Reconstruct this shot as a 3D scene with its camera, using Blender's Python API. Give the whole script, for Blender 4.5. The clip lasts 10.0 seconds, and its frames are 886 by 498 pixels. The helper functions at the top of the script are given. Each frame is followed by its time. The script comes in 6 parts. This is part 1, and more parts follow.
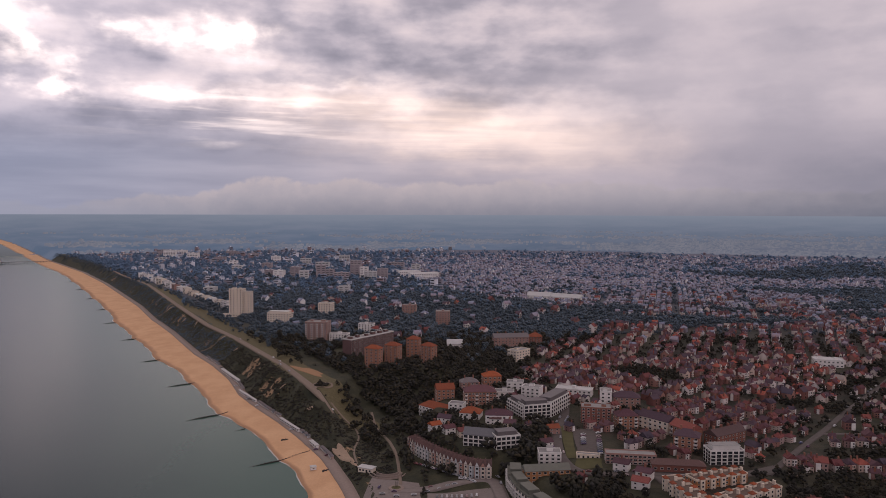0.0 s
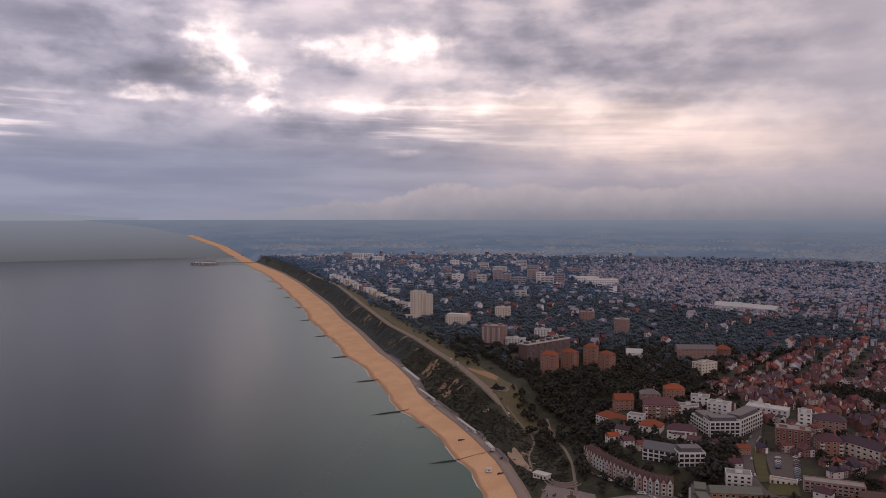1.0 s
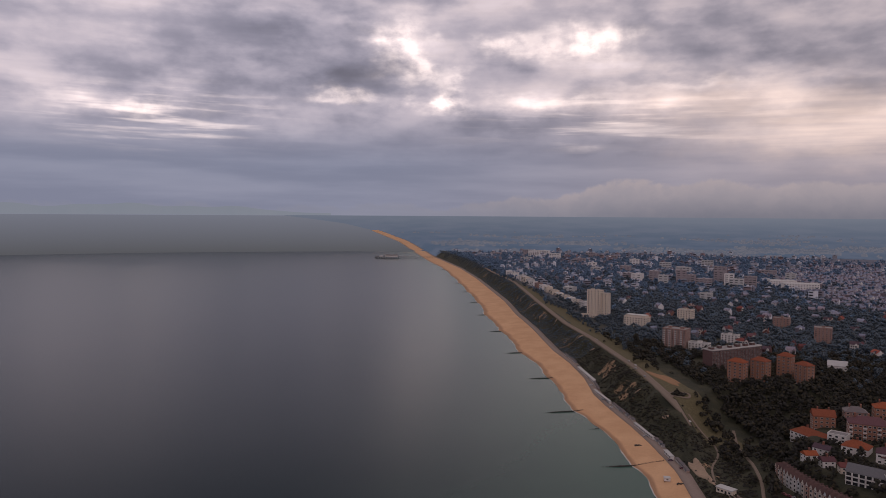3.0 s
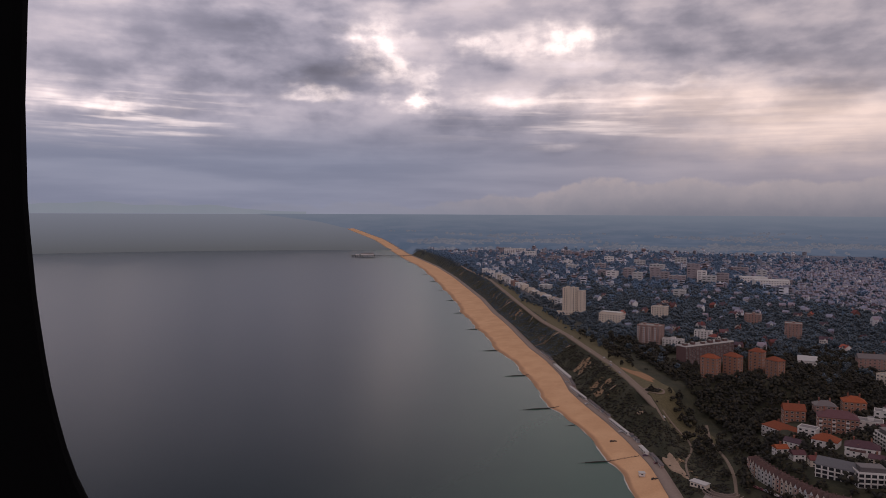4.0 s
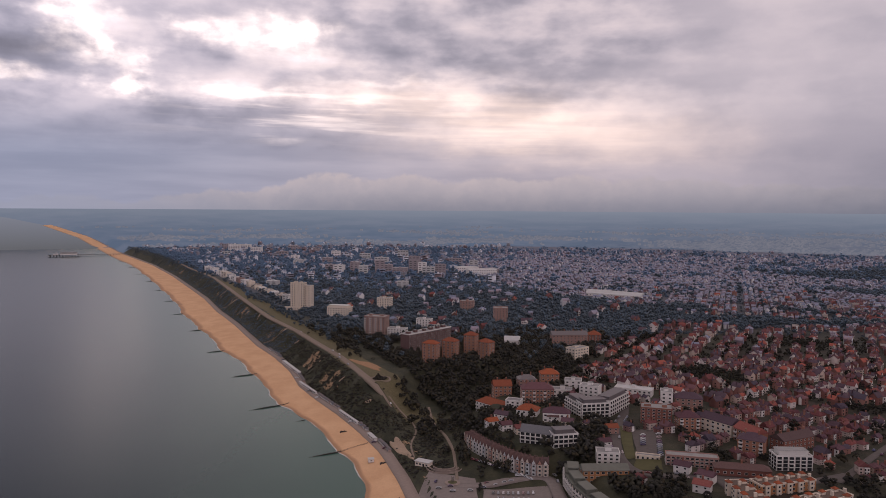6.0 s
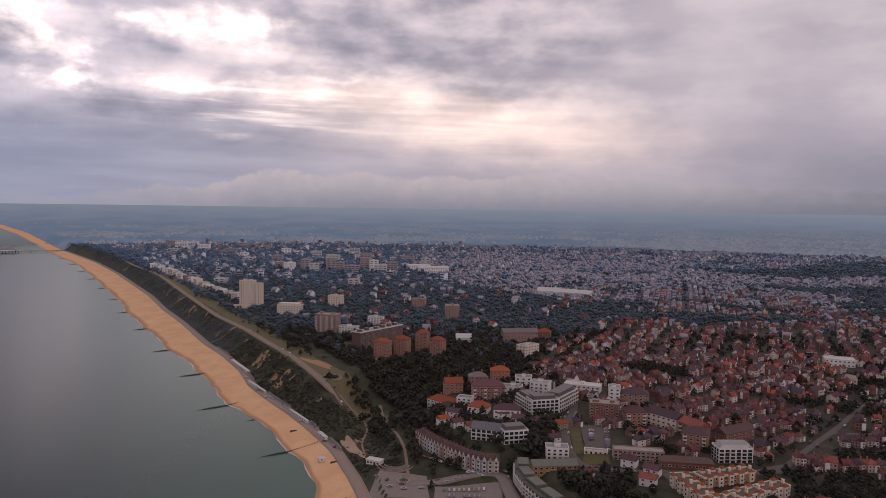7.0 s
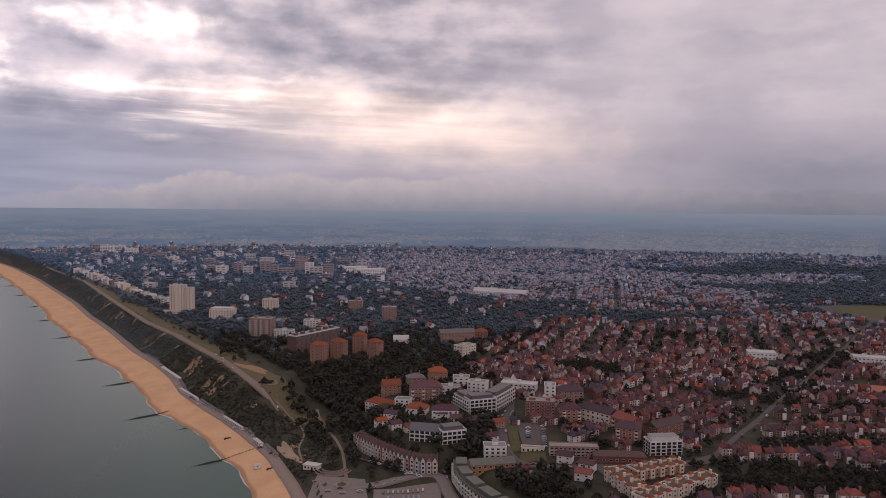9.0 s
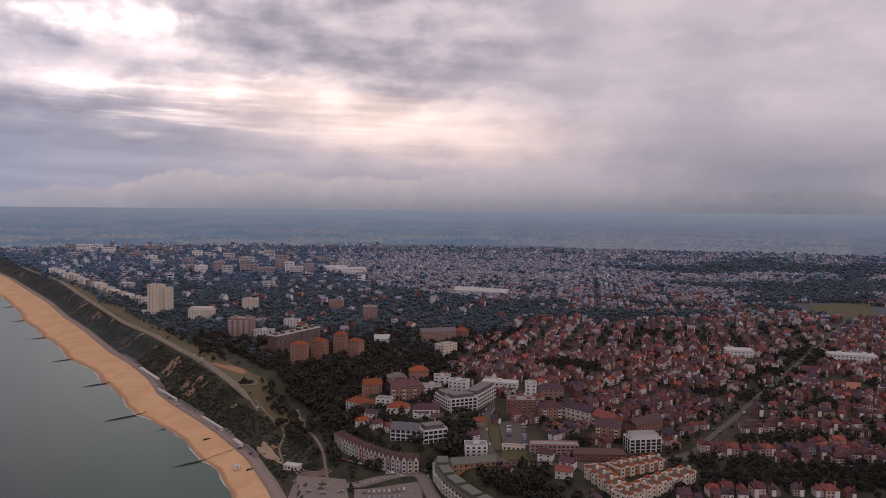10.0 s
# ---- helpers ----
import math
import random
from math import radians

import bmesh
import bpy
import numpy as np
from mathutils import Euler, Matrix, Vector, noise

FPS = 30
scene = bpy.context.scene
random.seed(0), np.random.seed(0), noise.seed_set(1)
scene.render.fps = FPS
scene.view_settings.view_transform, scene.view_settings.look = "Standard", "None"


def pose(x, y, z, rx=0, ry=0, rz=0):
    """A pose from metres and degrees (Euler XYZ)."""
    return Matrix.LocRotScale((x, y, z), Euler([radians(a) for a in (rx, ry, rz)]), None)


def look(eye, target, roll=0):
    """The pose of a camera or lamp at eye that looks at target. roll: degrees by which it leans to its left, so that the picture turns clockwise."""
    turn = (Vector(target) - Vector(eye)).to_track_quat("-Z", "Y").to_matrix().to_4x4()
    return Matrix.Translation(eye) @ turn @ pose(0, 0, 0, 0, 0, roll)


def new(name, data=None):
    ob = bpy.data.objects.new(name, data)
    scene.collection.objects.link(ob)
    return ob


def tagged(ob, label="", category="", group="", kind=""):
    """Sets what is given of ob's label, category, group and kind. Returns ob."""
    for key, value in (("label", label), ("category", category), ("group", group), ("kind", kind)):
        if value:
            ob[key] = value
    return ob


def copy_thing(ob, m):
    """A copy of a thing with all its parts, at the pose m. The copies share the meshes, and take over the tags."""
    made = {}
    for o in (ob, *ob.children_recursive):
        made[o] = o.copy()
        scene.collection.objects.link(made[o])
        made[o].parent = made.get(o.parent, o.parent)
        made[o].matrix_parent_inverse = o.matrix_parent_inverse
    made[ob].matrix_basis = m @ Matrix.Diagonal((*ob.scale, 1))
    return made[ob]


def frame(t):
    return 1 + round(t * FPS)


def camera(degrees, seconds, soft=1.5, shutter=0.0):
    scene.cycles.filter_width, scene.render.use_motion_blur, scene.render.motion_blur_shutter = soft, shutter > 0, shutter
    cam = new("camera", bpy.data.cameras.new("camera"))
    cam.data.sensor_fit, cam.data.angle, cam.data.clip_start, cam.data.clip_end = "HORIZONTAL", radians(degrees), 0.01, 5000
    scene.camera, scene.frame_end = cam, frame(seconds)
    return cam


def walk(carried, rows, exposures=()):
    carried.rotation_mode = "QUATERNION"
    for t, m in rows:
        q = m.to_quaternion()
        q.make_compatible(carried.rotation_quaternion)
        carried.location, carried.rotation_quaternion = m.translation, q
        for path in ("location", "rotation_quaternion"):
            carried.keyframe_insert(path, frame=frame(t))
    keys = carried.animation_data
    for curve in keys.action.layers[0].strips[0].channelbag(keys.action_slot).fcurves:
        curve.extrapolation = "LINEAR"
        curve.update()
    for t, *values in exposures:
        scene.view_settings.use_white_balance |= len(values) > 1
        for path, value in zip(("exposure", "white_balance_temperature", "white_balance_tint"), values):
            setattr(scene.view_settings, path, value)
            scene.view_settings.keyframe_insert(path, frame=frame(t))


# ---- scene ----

# ---------------------------------------------------------------- camera
cam = camera(63.38, 10.0, soft=0.68)
PILLAR = (2.87, -3.10)      # foot of the cabin window's pillar
ROWS = [
    # seconds, bearing of the pillar's inner edge from the eye, yaw, pitch, roll
    (0.0, 70.00, -0.474, -2.864, -0.147),
    (0.5, 70.00, 2.649, -2.743, -0.191),
    (1.0, 70.00, 13.590, -2.480, -0.010),
    (1.5, 70.00, 19.600, -2.357, -0.087),
    (2.0, 69.50, 22.694, -2.450, -0.053),
    (2.5, 68.50, 25.302, -2.557, -0.251),
    (3.5, 59.70, 28.700, -2.930, -0.400),
    (3.8, 58.28, 28.084, -2.951, -0.439),
    (4.0, 55.73, 25.727, -2.912, -0.272),
    (4.5, 49.44, 19.438, -2.962, 0.080),
    (5.0, 42.39, 12.591, -2.972, 0.219),
    (5.5, 39.80, 7.512, -3.073, -0.005),
    (5.7, 40.50, 6.000, -3.115, -0.150),
    (7.0, 46.00, 0.361, -3.339, -0.798),
    (7.5, 46.00, -1.170, -3.277, -0.658),
    (8.0, 46.00, -2.539, -3.251, -0.598),
    (8.5, 46.00, -3.680, -3.211, -0.597),
    (9.0, 46.00, -4.723, -3.175, -0.526),
    (9.5, 46.00, -5.616, -3.169, -0.578),
    (10.0, 46.00, -6.246, -3.230, -0.560),
]
EYE_Z = 204.0
path = []
for t, b, yaw, pitch, roll in ROWS:     # in the hovering cabin the eye circles the pillar, to fit it to the view
    x, y = PILLAR[0] + 0.75 * math.sin(radians(b)), PILLAR[1] - 0.75 * math.cos(radians(b))
    path.append((t, pose(x, y, EYE_Z, 90 + pitch, roll, yaw)))
walk(cam, path, [(0.0, 0.12), (0.5, 0.12), (1.0, 0.00), (1.5, -0.20), (2.5, -0.26), (4.0, -0.26), (4.5, -0.10), (5.0, 0.04), (5.5, 0.12), (7.0, 0.15), (10.0, 0.15)])

# ---------------------------------------------------------------- world and sun
SUN_AZ, SUN_EL = radians(-42), radians(48)     # azimuth from +y towards +x


class V:
    """A float socket in a node tree, with arithmetic."""
    tree = None

    def __init__(self, s):
        self.s = s

    @staticmethod
    def op(kind, *args):
        n = V.tree.nodes.new("ShaderNodeMath")
        n.operation = kind
        for i, a in enumerate(args):
            if isinstance(a, V):
                V.tree.links.new(a.s, n.inputs[i])
            else:
                n.inputs[i].default_value = a
        return V(n.outputs[0])

    def __add__(self, o): return V.op("ADD", self, o)
    def __radd__(self, o): return V.op("ADD", o, self)
    def __sub__(self, o): return V.op("SUBTRACT", self, o)
    def __rsub__(self, o): return V.op("SUBTRACT", o, self)
    def __mul__(self, o): return V.op("MULTIPLY", self, o)
    def __rmul__(self, o): return V.op("MULTIPLY", o, self)
    def __truediv__(self, o): return V.op("DIVIDE", self, o)
    def clamp(self, a=0.0, b=1.0): return V.op("MINIMUM", V.op("MAXIMUM", self, a), b)
    def exp(self): return V.op("EXPONENT", self)

    def step(self, a, b):
        n = V.tree.nodes.new("ShaderNodeMapRange")
        n.interpolation_type = "SMOOTHSTEP"
        V.tree.links.new(self.s, n.inputs[0])
        n.inputs[1].default_value, n.inputs[2].default_value = a, b
        return V(n.outputs[0])


def combine(x, y, z=0.0):
    n = V.tree.nodes.new("ShaderNodeCombineXYZ")
    for i, a in enumerate((x, y, z)):
        if isinstance(a, V):
            V.tree.links.new(a.s, n.inputs[i])
        else:
            n.inputs[i].default_value = a
    return n.outputs[0]


def cloud_noise(vec, scale, detail=5, rough=0.55):
    n = V.tree.nodes.new("ShaderNodeTexNoise")
    V.tree.links.new(vec, n.inputs["Vector"])
    n.inputs["Scale"].default_value, n.inputs["Detail"].default_value, n.inputs["Roughness"].default_value = scale, detail, rough
    return V(n.outputs[0])


def mix_rgb(f, a, b, kind="MIX"):
    n = V.tree.nodes.new("ShaderNodeMix")
    n.data_type, n.blend_type = "RGBA", kind
    for sock, val in ((n.inputs[0], f), (n.inputs[6], a), (n.inputs[7], b)):
        if isinstance(val, V):
            V.tree.links.new(val.s, sock)
        elif isinstance(val, bpy.types.NodeSocket):
            V.tree.links.new(val, sock)
        elif isinstance(val, (int, float)):
            sock.default_value = val
        else:
            sock.default_value = (*val, 1)
    return n.outputs[2]


def build_world():
    w = bpy.data.worlds.new("overcast_sky")
    w.use_nodes = True
    scene.world = w
    nt = V.tree = w.node_tree
    nt.nodes.clear()
    tc = nt.nodes.new("ShaderNodeTexCoord")
    sep = nt.nodes.new("ShaderNodeSeparateXYZ")
    nt.links.new(tc.outputs["Generated"], sep.inputs[0])
    X, Y, Z = (V(o) for o in sep.outputs)
    az = V.op("ARCTAN2", X, Y) * 57.2958
    el = V.op("ARCSINE", Z.clamp(-1, 1)) * 57.2958
    up = Z.clamp(0.0, 1.0) + 0.10
    deck = combine(X / up, Y / up, 0.3)
    n_deck = cloud_noise(deck, 1.0, 3, 0.45)
    n_fine = cloud_noise(combine(az * 0.17, el * 0.34, 3.1), 1.0, 5, 0.52)
    n_band = cloud_noise(combine(az * 0.05, el * 0.42, 1.7), 1.0, 4, 0.52)
    n_puff = cloud_noise(combine(az * 0.20, el * 0.12, 4.0), 1.0, 3, 0.5)
    n_knob = cloud_noise(combine(az * 0.75, el * 0.9, 8.0), 1.0, 4, 0.55)
    n_curl = cloud_noise(combine(az * 0.30, el * 0.50, 6.0), 1.0, 4, 0.52)
    n_curl2 = cloud_noise(combine(az * 0.26, el * 0.60, 9.0), 1.0, 4, 0.52)
    # wandering edges
    waz = az + (n_curl - 0.5) * 9.0
    wel = el + (n_curl2 - 0.5) * 3.2
    n_rip = cloud_noise(combine(az * 0.11 + el * 0.30, el * 1.45, 2.0), 1.0, 4, 0.5)

    def blob(a, e, sa, se, amp):
        u, v = (waz - a) * (1 / sa), (wel - e) * (1 / se)
        return ((u * u + v * v) * -1.0).exp() * amp

    calm = az.step(2.0, 20.0)                    # smoother towards the rain in the north
    mid = el.step(3.6, 8.5)
    high = el.step(14.5, 24.0)
    # slate band under the deck, paler to the north
    slate = mix_rgb(az.step(-38.0, 8.0), (0.270, 0.310, 0.400), (0.395, 0.380, 0.415))
    deck_col = mix_rgb(az.step(-42.0, 6.0), (0.545, 0.535, 0.590), (0.505, 0.480, 0.500))
    col = mix_rgb(mid, slate, deck_col)
    # the unseen upper sky in the west is darkened to dim its reflection in the sea
    zenith = mix_rgb(X.step(-0.68, -0.26), (0.040, 0.052, 0.075), (0.50, 0.462, 0.475))
    col = mix_rgb(high, col, zenith)
    rough = 1.0 - calm * 0.72
    billow = ((n_deck * 0.6 + n_fine * 0.4).step(0.37, 0.62) - 0.5) * mid * rough * 0.50 + 1.0
    stripes = ((n_band.step(0.36, 0.64)) - 0.5) * (1.0 - calm * 0.75) * 0.22 + 1.0
    wisps = (n_fine.step(0.36, 0.66) - 0.5) * mid * rough * 0.30 + 1.0
    k = billow * stripes * wisps
    dark = blob(-3, 12.3, 7, 1.1, 0.30) + blob(10, 12.6, 4.5, 0.9, 0.26) + blob(28, 12.0, 5, 0.8, 0.14) + blob(4, 10.6, 8, 0.7, 0.10) \
        + blob(24, 7.0, 7, 3.4, 0.12) + blob(-30, 5.6, 11, 1.5, 0.16) + blob(-35.5, 11.6, 4.2, 2.6, 0.36) + blob(-22.5, 11.2, 5, 1.3, 0.30) \
        + blob(-23, 7.0, 6, 0.8, 0.22) + blob(-46, 10.8, 10, 1.3, 0.20) + blob(-14, 5.2, 9, 0.6, 0.16) + blob(-40, 14.0, 6, 1.6, 0.16)
    k = k * (1.0 - dark + blob(-12, 10.6, 9, 2.6, 0.20)).clamp(0.3, 1.3)
    kk = mix_rgb((k - 0.55).clamp(0.0, 0.9) * 1.25, combine(k * 0.91, k * 0.965, k * 1.13), combine(k * 1.03, k * 0.99, k * 0.98))
    col = mix_rgb(1.0, col, kk, "MULTIPLY")
    # thin bright cloud, combed into streaks along its lower edge
    comb = n_rip.step(0.38, 0.62)
    glow = blob(1, 6.4, 10, 2.1, 0.42) + blob(-8, 8.6, 8, 1.2, 0.30) + blob(12, 5.2, 6, 2.0, 0.22)
    glow = glow * (comb * (1.0 - calm) * 0.34 + 0.80)
    col = mix_rgb(1.0, col, mix_rgb(1.0, (1.0, 0.75, 0.50), combine(glow, glow, glow), "MULTIPLY"), "ADD")
    ripple = blob(-49, 7.2, 6.5, 1.7, 1.0) * n_rip.step(0.46, 0.68) * 0.8 + blob(-15, 7.3, 8, 1.5, 1.0) * n_rip.step(0.48, 0.70) * 0.5
    torn = (n_knob.step(0.30, 0.62) * 0.55 + 0.45)
    breaks = blob(-30.8, 13.2, 1.9, 1.7, 1.0) + blob(-29.2, 11.2, 1.2, 1.2, 0.7) + blob(-27.8, 8.9, 1.3, 0.9, 1.5) + blob(-27.0, 10.6, 1.0, 0.6, 0.5) \
        + blob(-16.6, 13.0, 3.0, 1.1, 1.2) + blob(-22.2, 13.2, 2.0, 0.8, 0.7) + blob(-34.8, 9.1, 2.4, 0.4, 0.55) + blob(-50.0, 7.6, 3.2, 0.5, 0.5) \
        + blob(-19.5, 8.7, 5.0, 0.5, 0.45) + blob(-9.5, 9.7, 5, 0.35, 0.25)
    breaks = breaks * torn + ripple
    col = mix_rgb(1.0, col, mix_rgb(1.0, (1.0, 0.87, 0.74), combine(breaks, breaks, breaks), "MULTIPLY"), "ADD")
    # a low bank of cumulus with pale knobbly tops, in haze towards the horizon
    top = 2.55 + (n_puff - 0.5) * 2.4 + (n_knob - 0.5) * 1.1 - az.step(8.0, 30.0) * 0.9 - (1.0 - az.step(-30.0, -10.0)) * 1.9
    down = top - el
    bank = down.step(-0.12, 0.30)
    lit = (V.op("MAXIMUM", down, 0.0) * -0.75).exp() * (0.55 + 0.45 * n_knob.step(0.35, 0.65)) * (1.0 - calm * 0.55)
    haze = mix_rgb(az.step(-34.0, 2.0), (0.285, 0.310, 0.385), (0.335, 0.335, 0.388))
    haze = mix_rgb(el.step(-0.6, 2.4), mix_rgb(az.step(-32.0, -8.0), (0.262, 0.292, 0.365), (0.145, 0.172, 0.228)), haze)
    bank_col = mix_rgb(lit * az.step(-34.0, -12.0), haze, (0.478, 0.440, 0.458))
    col = mix_rgb(bank * (0.40 + 0.48 * az.step(-36.0, -14.0)), col, bank_col)
    rain = 1.0 - blob(32, 1.9, 10, 2.7, 0.34)
    col = mix_rgb(1.0, col, combine(rain * 1.12 - 0.12, rain, rain * 0.86 + 0.14), "MULTIPLY")
    # a little clear sky behind the deck
    sky = nt.nodes.new("ShaderNodeTexSky")
    sky.sky_type, sky.sun_disc = "NISHITA", False
    sky.sun_elevation, sky.sun_rotation = SUN_EL, SUN_AZ
    col = mix_rgb(0.0012, col, sky.outputs[0], "ADD")
    col = mix_rgb(1.0, col, (1.065, 0.968, 1.0), "MULTIPLY")
    # unseen sky behind the camera, in the east, brightened to light the facing walls
    east = 1.0 + (Y * -1.0).step(-0.15, 0.65) * 0.55
    col = mix_rgb(1.0, col, combine(east, east, east * 0.96), "MULTIPLY")
    bg = nt.nodes.new("ShaderNodeBackground")
    bg.inputs["Strength"].default_value = 1.0
    nt.links.new(col, bg.inputs["Color"])
    out = nt.nodes.new("ShaderNodeOutputWorld")
    nt.links.new(bg.outputs[0], out.inputs[0])


build_world()
sun = new("sun", bpy.data.lights.new("sun", "SUN"))
sun.data.energy, sun.data.angle, sun.data.color = 0.26, radians(14), (1.0, 0.90, 0.78)
sun.matrix_world = look((0, 0, 0), (-math.sin(SUN_AZ) * math.cos(SUN_EL), -math.cos(SUN_AZ) * math.cos(SUN_EL), -math.sin(SUN_EL)))


# ---------------------------------------------------------------- materials
def material(name, colors, rough=0.8, spec=0.4, metal=0.0, grain=2.0, bump=0.2, bump_dist=0.05, pick="object", vary=0.25, sheen=0.0):
    """A painted, stone or leaf surface: one of the colours by object or by mesh island, with stains and grain at two scales."""
    m = bpy.data.materials.new(name)
    m.use_nodes = True
    nt = V.tree = m.node_tree
    p = nt.nodes["Principled BSDF"]
    p.inputs["Roughness"].default_value, p.inputs["Specular IOR Level"].default_value, p.inputs["Metallic"].default_value = rough, spec, metal
    # bluish sheen that imitates haze over far surfaces
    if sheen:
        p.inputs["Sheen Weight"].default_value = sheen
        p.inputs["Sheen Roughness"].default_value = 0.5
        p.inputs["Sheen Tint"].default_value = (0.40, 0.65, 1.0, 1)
    if len(colors) > 1:
        if pick == "object":
            src = nt.nodes.new("ShaderNodeObjectInfo").outputs["Random"]
        else:
            src = nt.nodes.new("ShaderNodeNewGeometry").outputs["Random Per Island"]
        ramp = nt.nodes.new("ShaderNodeValToRGB")
        ramp.color_ramp.interpolation = "CONSTANT" if pick != "object" else "LINEAR"
        els = ramp.color_ramp.elements
        while len(els) < len(colors):
            els.new(0.5)
        for i, c in enumerate(colors):
            els[i].position = i / len(colors)
            els[i].color = (*c, 1)
        nt.links.new(src, ramp.inputs[0])
        base = ramp.outputs[0]
    else:
        base = colors[0]
    pos = nt.nodes.new("ShaderNodeNewGeometry").outputs["Position"]
    stain = cloud_noise(pos, 0.11 * grain, 4, 0.6)
    fine = cloud_noise(pos, 0.9 * grain, 5, 0.65)
    f = (stain * 0.6 + fine * 0.4 - 0.5) * (vary * 4) + 1.0
    f = f.clamp(0.3, 1.8)
    nt.links.new(mix_rgb(1.0, base, combine(f, f, f), "MULTIPLY"), p.inputs["Base Color"])
    rr = (fine - 0.5) * 0.3 + rough
    nt.links.new(rr.clamp(0.05, 1.0).s, p.inputs["Roughness"])
    if bump:
        b = nt.nodes.new("ShaderNodeBump")
        b.inputs["Strength"].default_value, b.inputs["Distance"].default_value = bump, bump_dist
        nt.links.new(fine.s, b.inputs["Height"])
        nt.links.new(b.outputs[0], p.inputs["Normal"])
    return m


BRICKS = [(0.20, 0.075, 0.05), (0.24, 0.10, 0.07), (0.17, 0.07, 0.055), (0.27, 0.13, 0.09)]
PALE = [(0.200, 0.083, 0.068), (0.56, 0.47, 0.42), (0.22, 0.10, 0.085), (0.16, 0.070, 0.060), (0.68, 0.61, 0.58), (0.29, 0.15, 0.12), (0.18, 0.078, 0.065), (0.50, 0.38, 0.32)]
ROOFS = [(0.120, 0.058, 0.066), (0.098, 0.063, 0.077), (0.098, 0.043, 0.050), (0.140, 0.050, 0.050), (0.074, 0.050, 0.062), (0.200, 0.064, 0.055), (0.082, 0.056, 0.070), (0.066, 0.054, 0.072), (0.110, 0.053, 0.058), (0.290, 0.086, 0.062), (0.145, 0.072, 0.078), (0.090, 0.060, 0.074)]
# far roof and wall colours, paled and blued to imitate haze
HAZED_ROOFS = [(0.180, 0.152, 0.185), (0.145, 0.134, 0.178), (0.205, 0.156, 0.178), (0.160, 0.148, 0.192), (0.225, 0.158, 0.175), (0.132, 0.128, 0.172)]
HAZED_WALLS = [(0.20, 0.165, 0.185), (0.66, 0.63, 0.63), (0.18, 0.145, 0.165), (0.24, 0.195, 0.21), (0.76, 0.73, 0.72), (0.19, 0.155, 0.175), (0.42, 0.37, 0.38)]
M_CREAM = material("cream_render", [(0.64, 0.545, 0.445)], 0.8, vary=0.14)
M_WHITE = material("white_render", [(0.68, 0.64, 0.61)], 0.7, vary=0.2)
M_BRICK = material("red_brick", BRICKS, 0.9, vary=0.2, grain=6)
M_PINKBRICK = material("pinkish_brick", [(0.29, 0.17, 0.14)], 0.9, vary=0.15, grain=6)
M_DARKBRICK = material("dark_plum_brick", [(0.13, 0.075, 0.07)], 0.9, vary=0.15, grain=6)
M_MAUVE = material("mauve_grey_concrete", [(0.30, 0.255, 0.265)], 0.85, vary=0.15, grain=5)
M_ORANGE = material("orange_brick", [(0.30, 0.145, 0.095)], 0.9, vary=0.15, grain=6)
M_TERRA = material("terracotta_tiles", [(0.30, 0.085, 0.04), (0.22, 0.07, 0.04)], 0.95, 0.15, vary=0.25, grain=8)
M_TILE = material("roof_tiles", ROOFS, 0.95, 0.15, vary=0.25, grain=8)
M_SLATE = material("grey_slate", [(0.11, 0.11, 0.12), (0.14, 0.12, 0.12)], 0.6, vary=0.2, grain=8)
M_FELT = material("grey_flat_roof", [(0.20, 0.19, 0.19), (0.26, 0.25, 0.24)], 0.9, vary=0.25)
M_GREENROOF = material("weathered_green_grey_metal_roof", [(0.135, 0.136, 0.112)], 0.7, vary=0.2)
M_PALEROOF = material("pale_metal_roof", [(0.44, 0.43, 0.42)], 0.5, vary=0.15)
M_HOUSEWALL = material("house_walls", PALE, 0.85, vary=0.15, grain=4)
M_FARWALL = material("house_walls_joined", PALE, 0.85, vary=0.12, grain=4, bump=0, pick="island")
M_FARROOF = material("roof_tiles_joined", ROOFS + [(0.26, 0.22, 0.20)], 0.95, 0.15, vary=0.2, grain=4, bump=0, pick="island")
M_HAZED_ROOF = material("hazed_roofs_joined", HAZED_ROOFS, 0.55, 0.5, vary=0.2, grain=4, bump=0, pick="island", sheen=0.3)
M_HAZED_WALL = material("hazed_house_walls_joined", HAZED_WALLS, 0.85, vary=0.12, grain=4, bump=0, pick="island", sheen=0.2)
# town walls and roofs also carry bluish haze in their colours
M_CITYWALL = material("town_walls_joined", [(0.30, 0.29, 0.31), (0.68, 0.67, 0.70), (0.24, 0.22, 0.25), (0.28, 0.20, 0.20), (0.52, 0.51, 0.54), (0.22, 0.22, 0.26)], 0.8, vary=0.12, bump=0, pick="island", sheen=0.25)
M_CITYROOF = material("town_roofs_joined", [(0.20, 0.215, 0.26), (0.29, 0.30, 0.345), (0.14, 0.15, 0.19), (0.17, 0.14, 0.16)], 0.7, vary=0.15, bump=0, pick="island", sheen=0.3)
M_BAYS = material("pale_bay_fronts_joined", [(0.68, 0.61, 0.56), (0.52, 0.44, 0.38), (0.74, 0.69, 0.64), (0.30, 0.16, 0.13), (0.64, 0.57, 0.51)], 0.8, vary=0.1, bump=0, pick="island")
M_FRONTS = material("seaside_terrace_fronts", [(0.58, 0.52, 0.45), (0.50, 0.40, 0.33), (0.60, 0.57, 0.54), (0.42, 0.44, 0.45), (0.56, 0.49, 0.41), (0.36, 0.20, 0.155)], 0.8, vary=0.15)
M_UROOF = material("brown_grey_flat_roof", [(0.135, 0.10, 0.082)], 0.95, 0.2, vary=0.25)
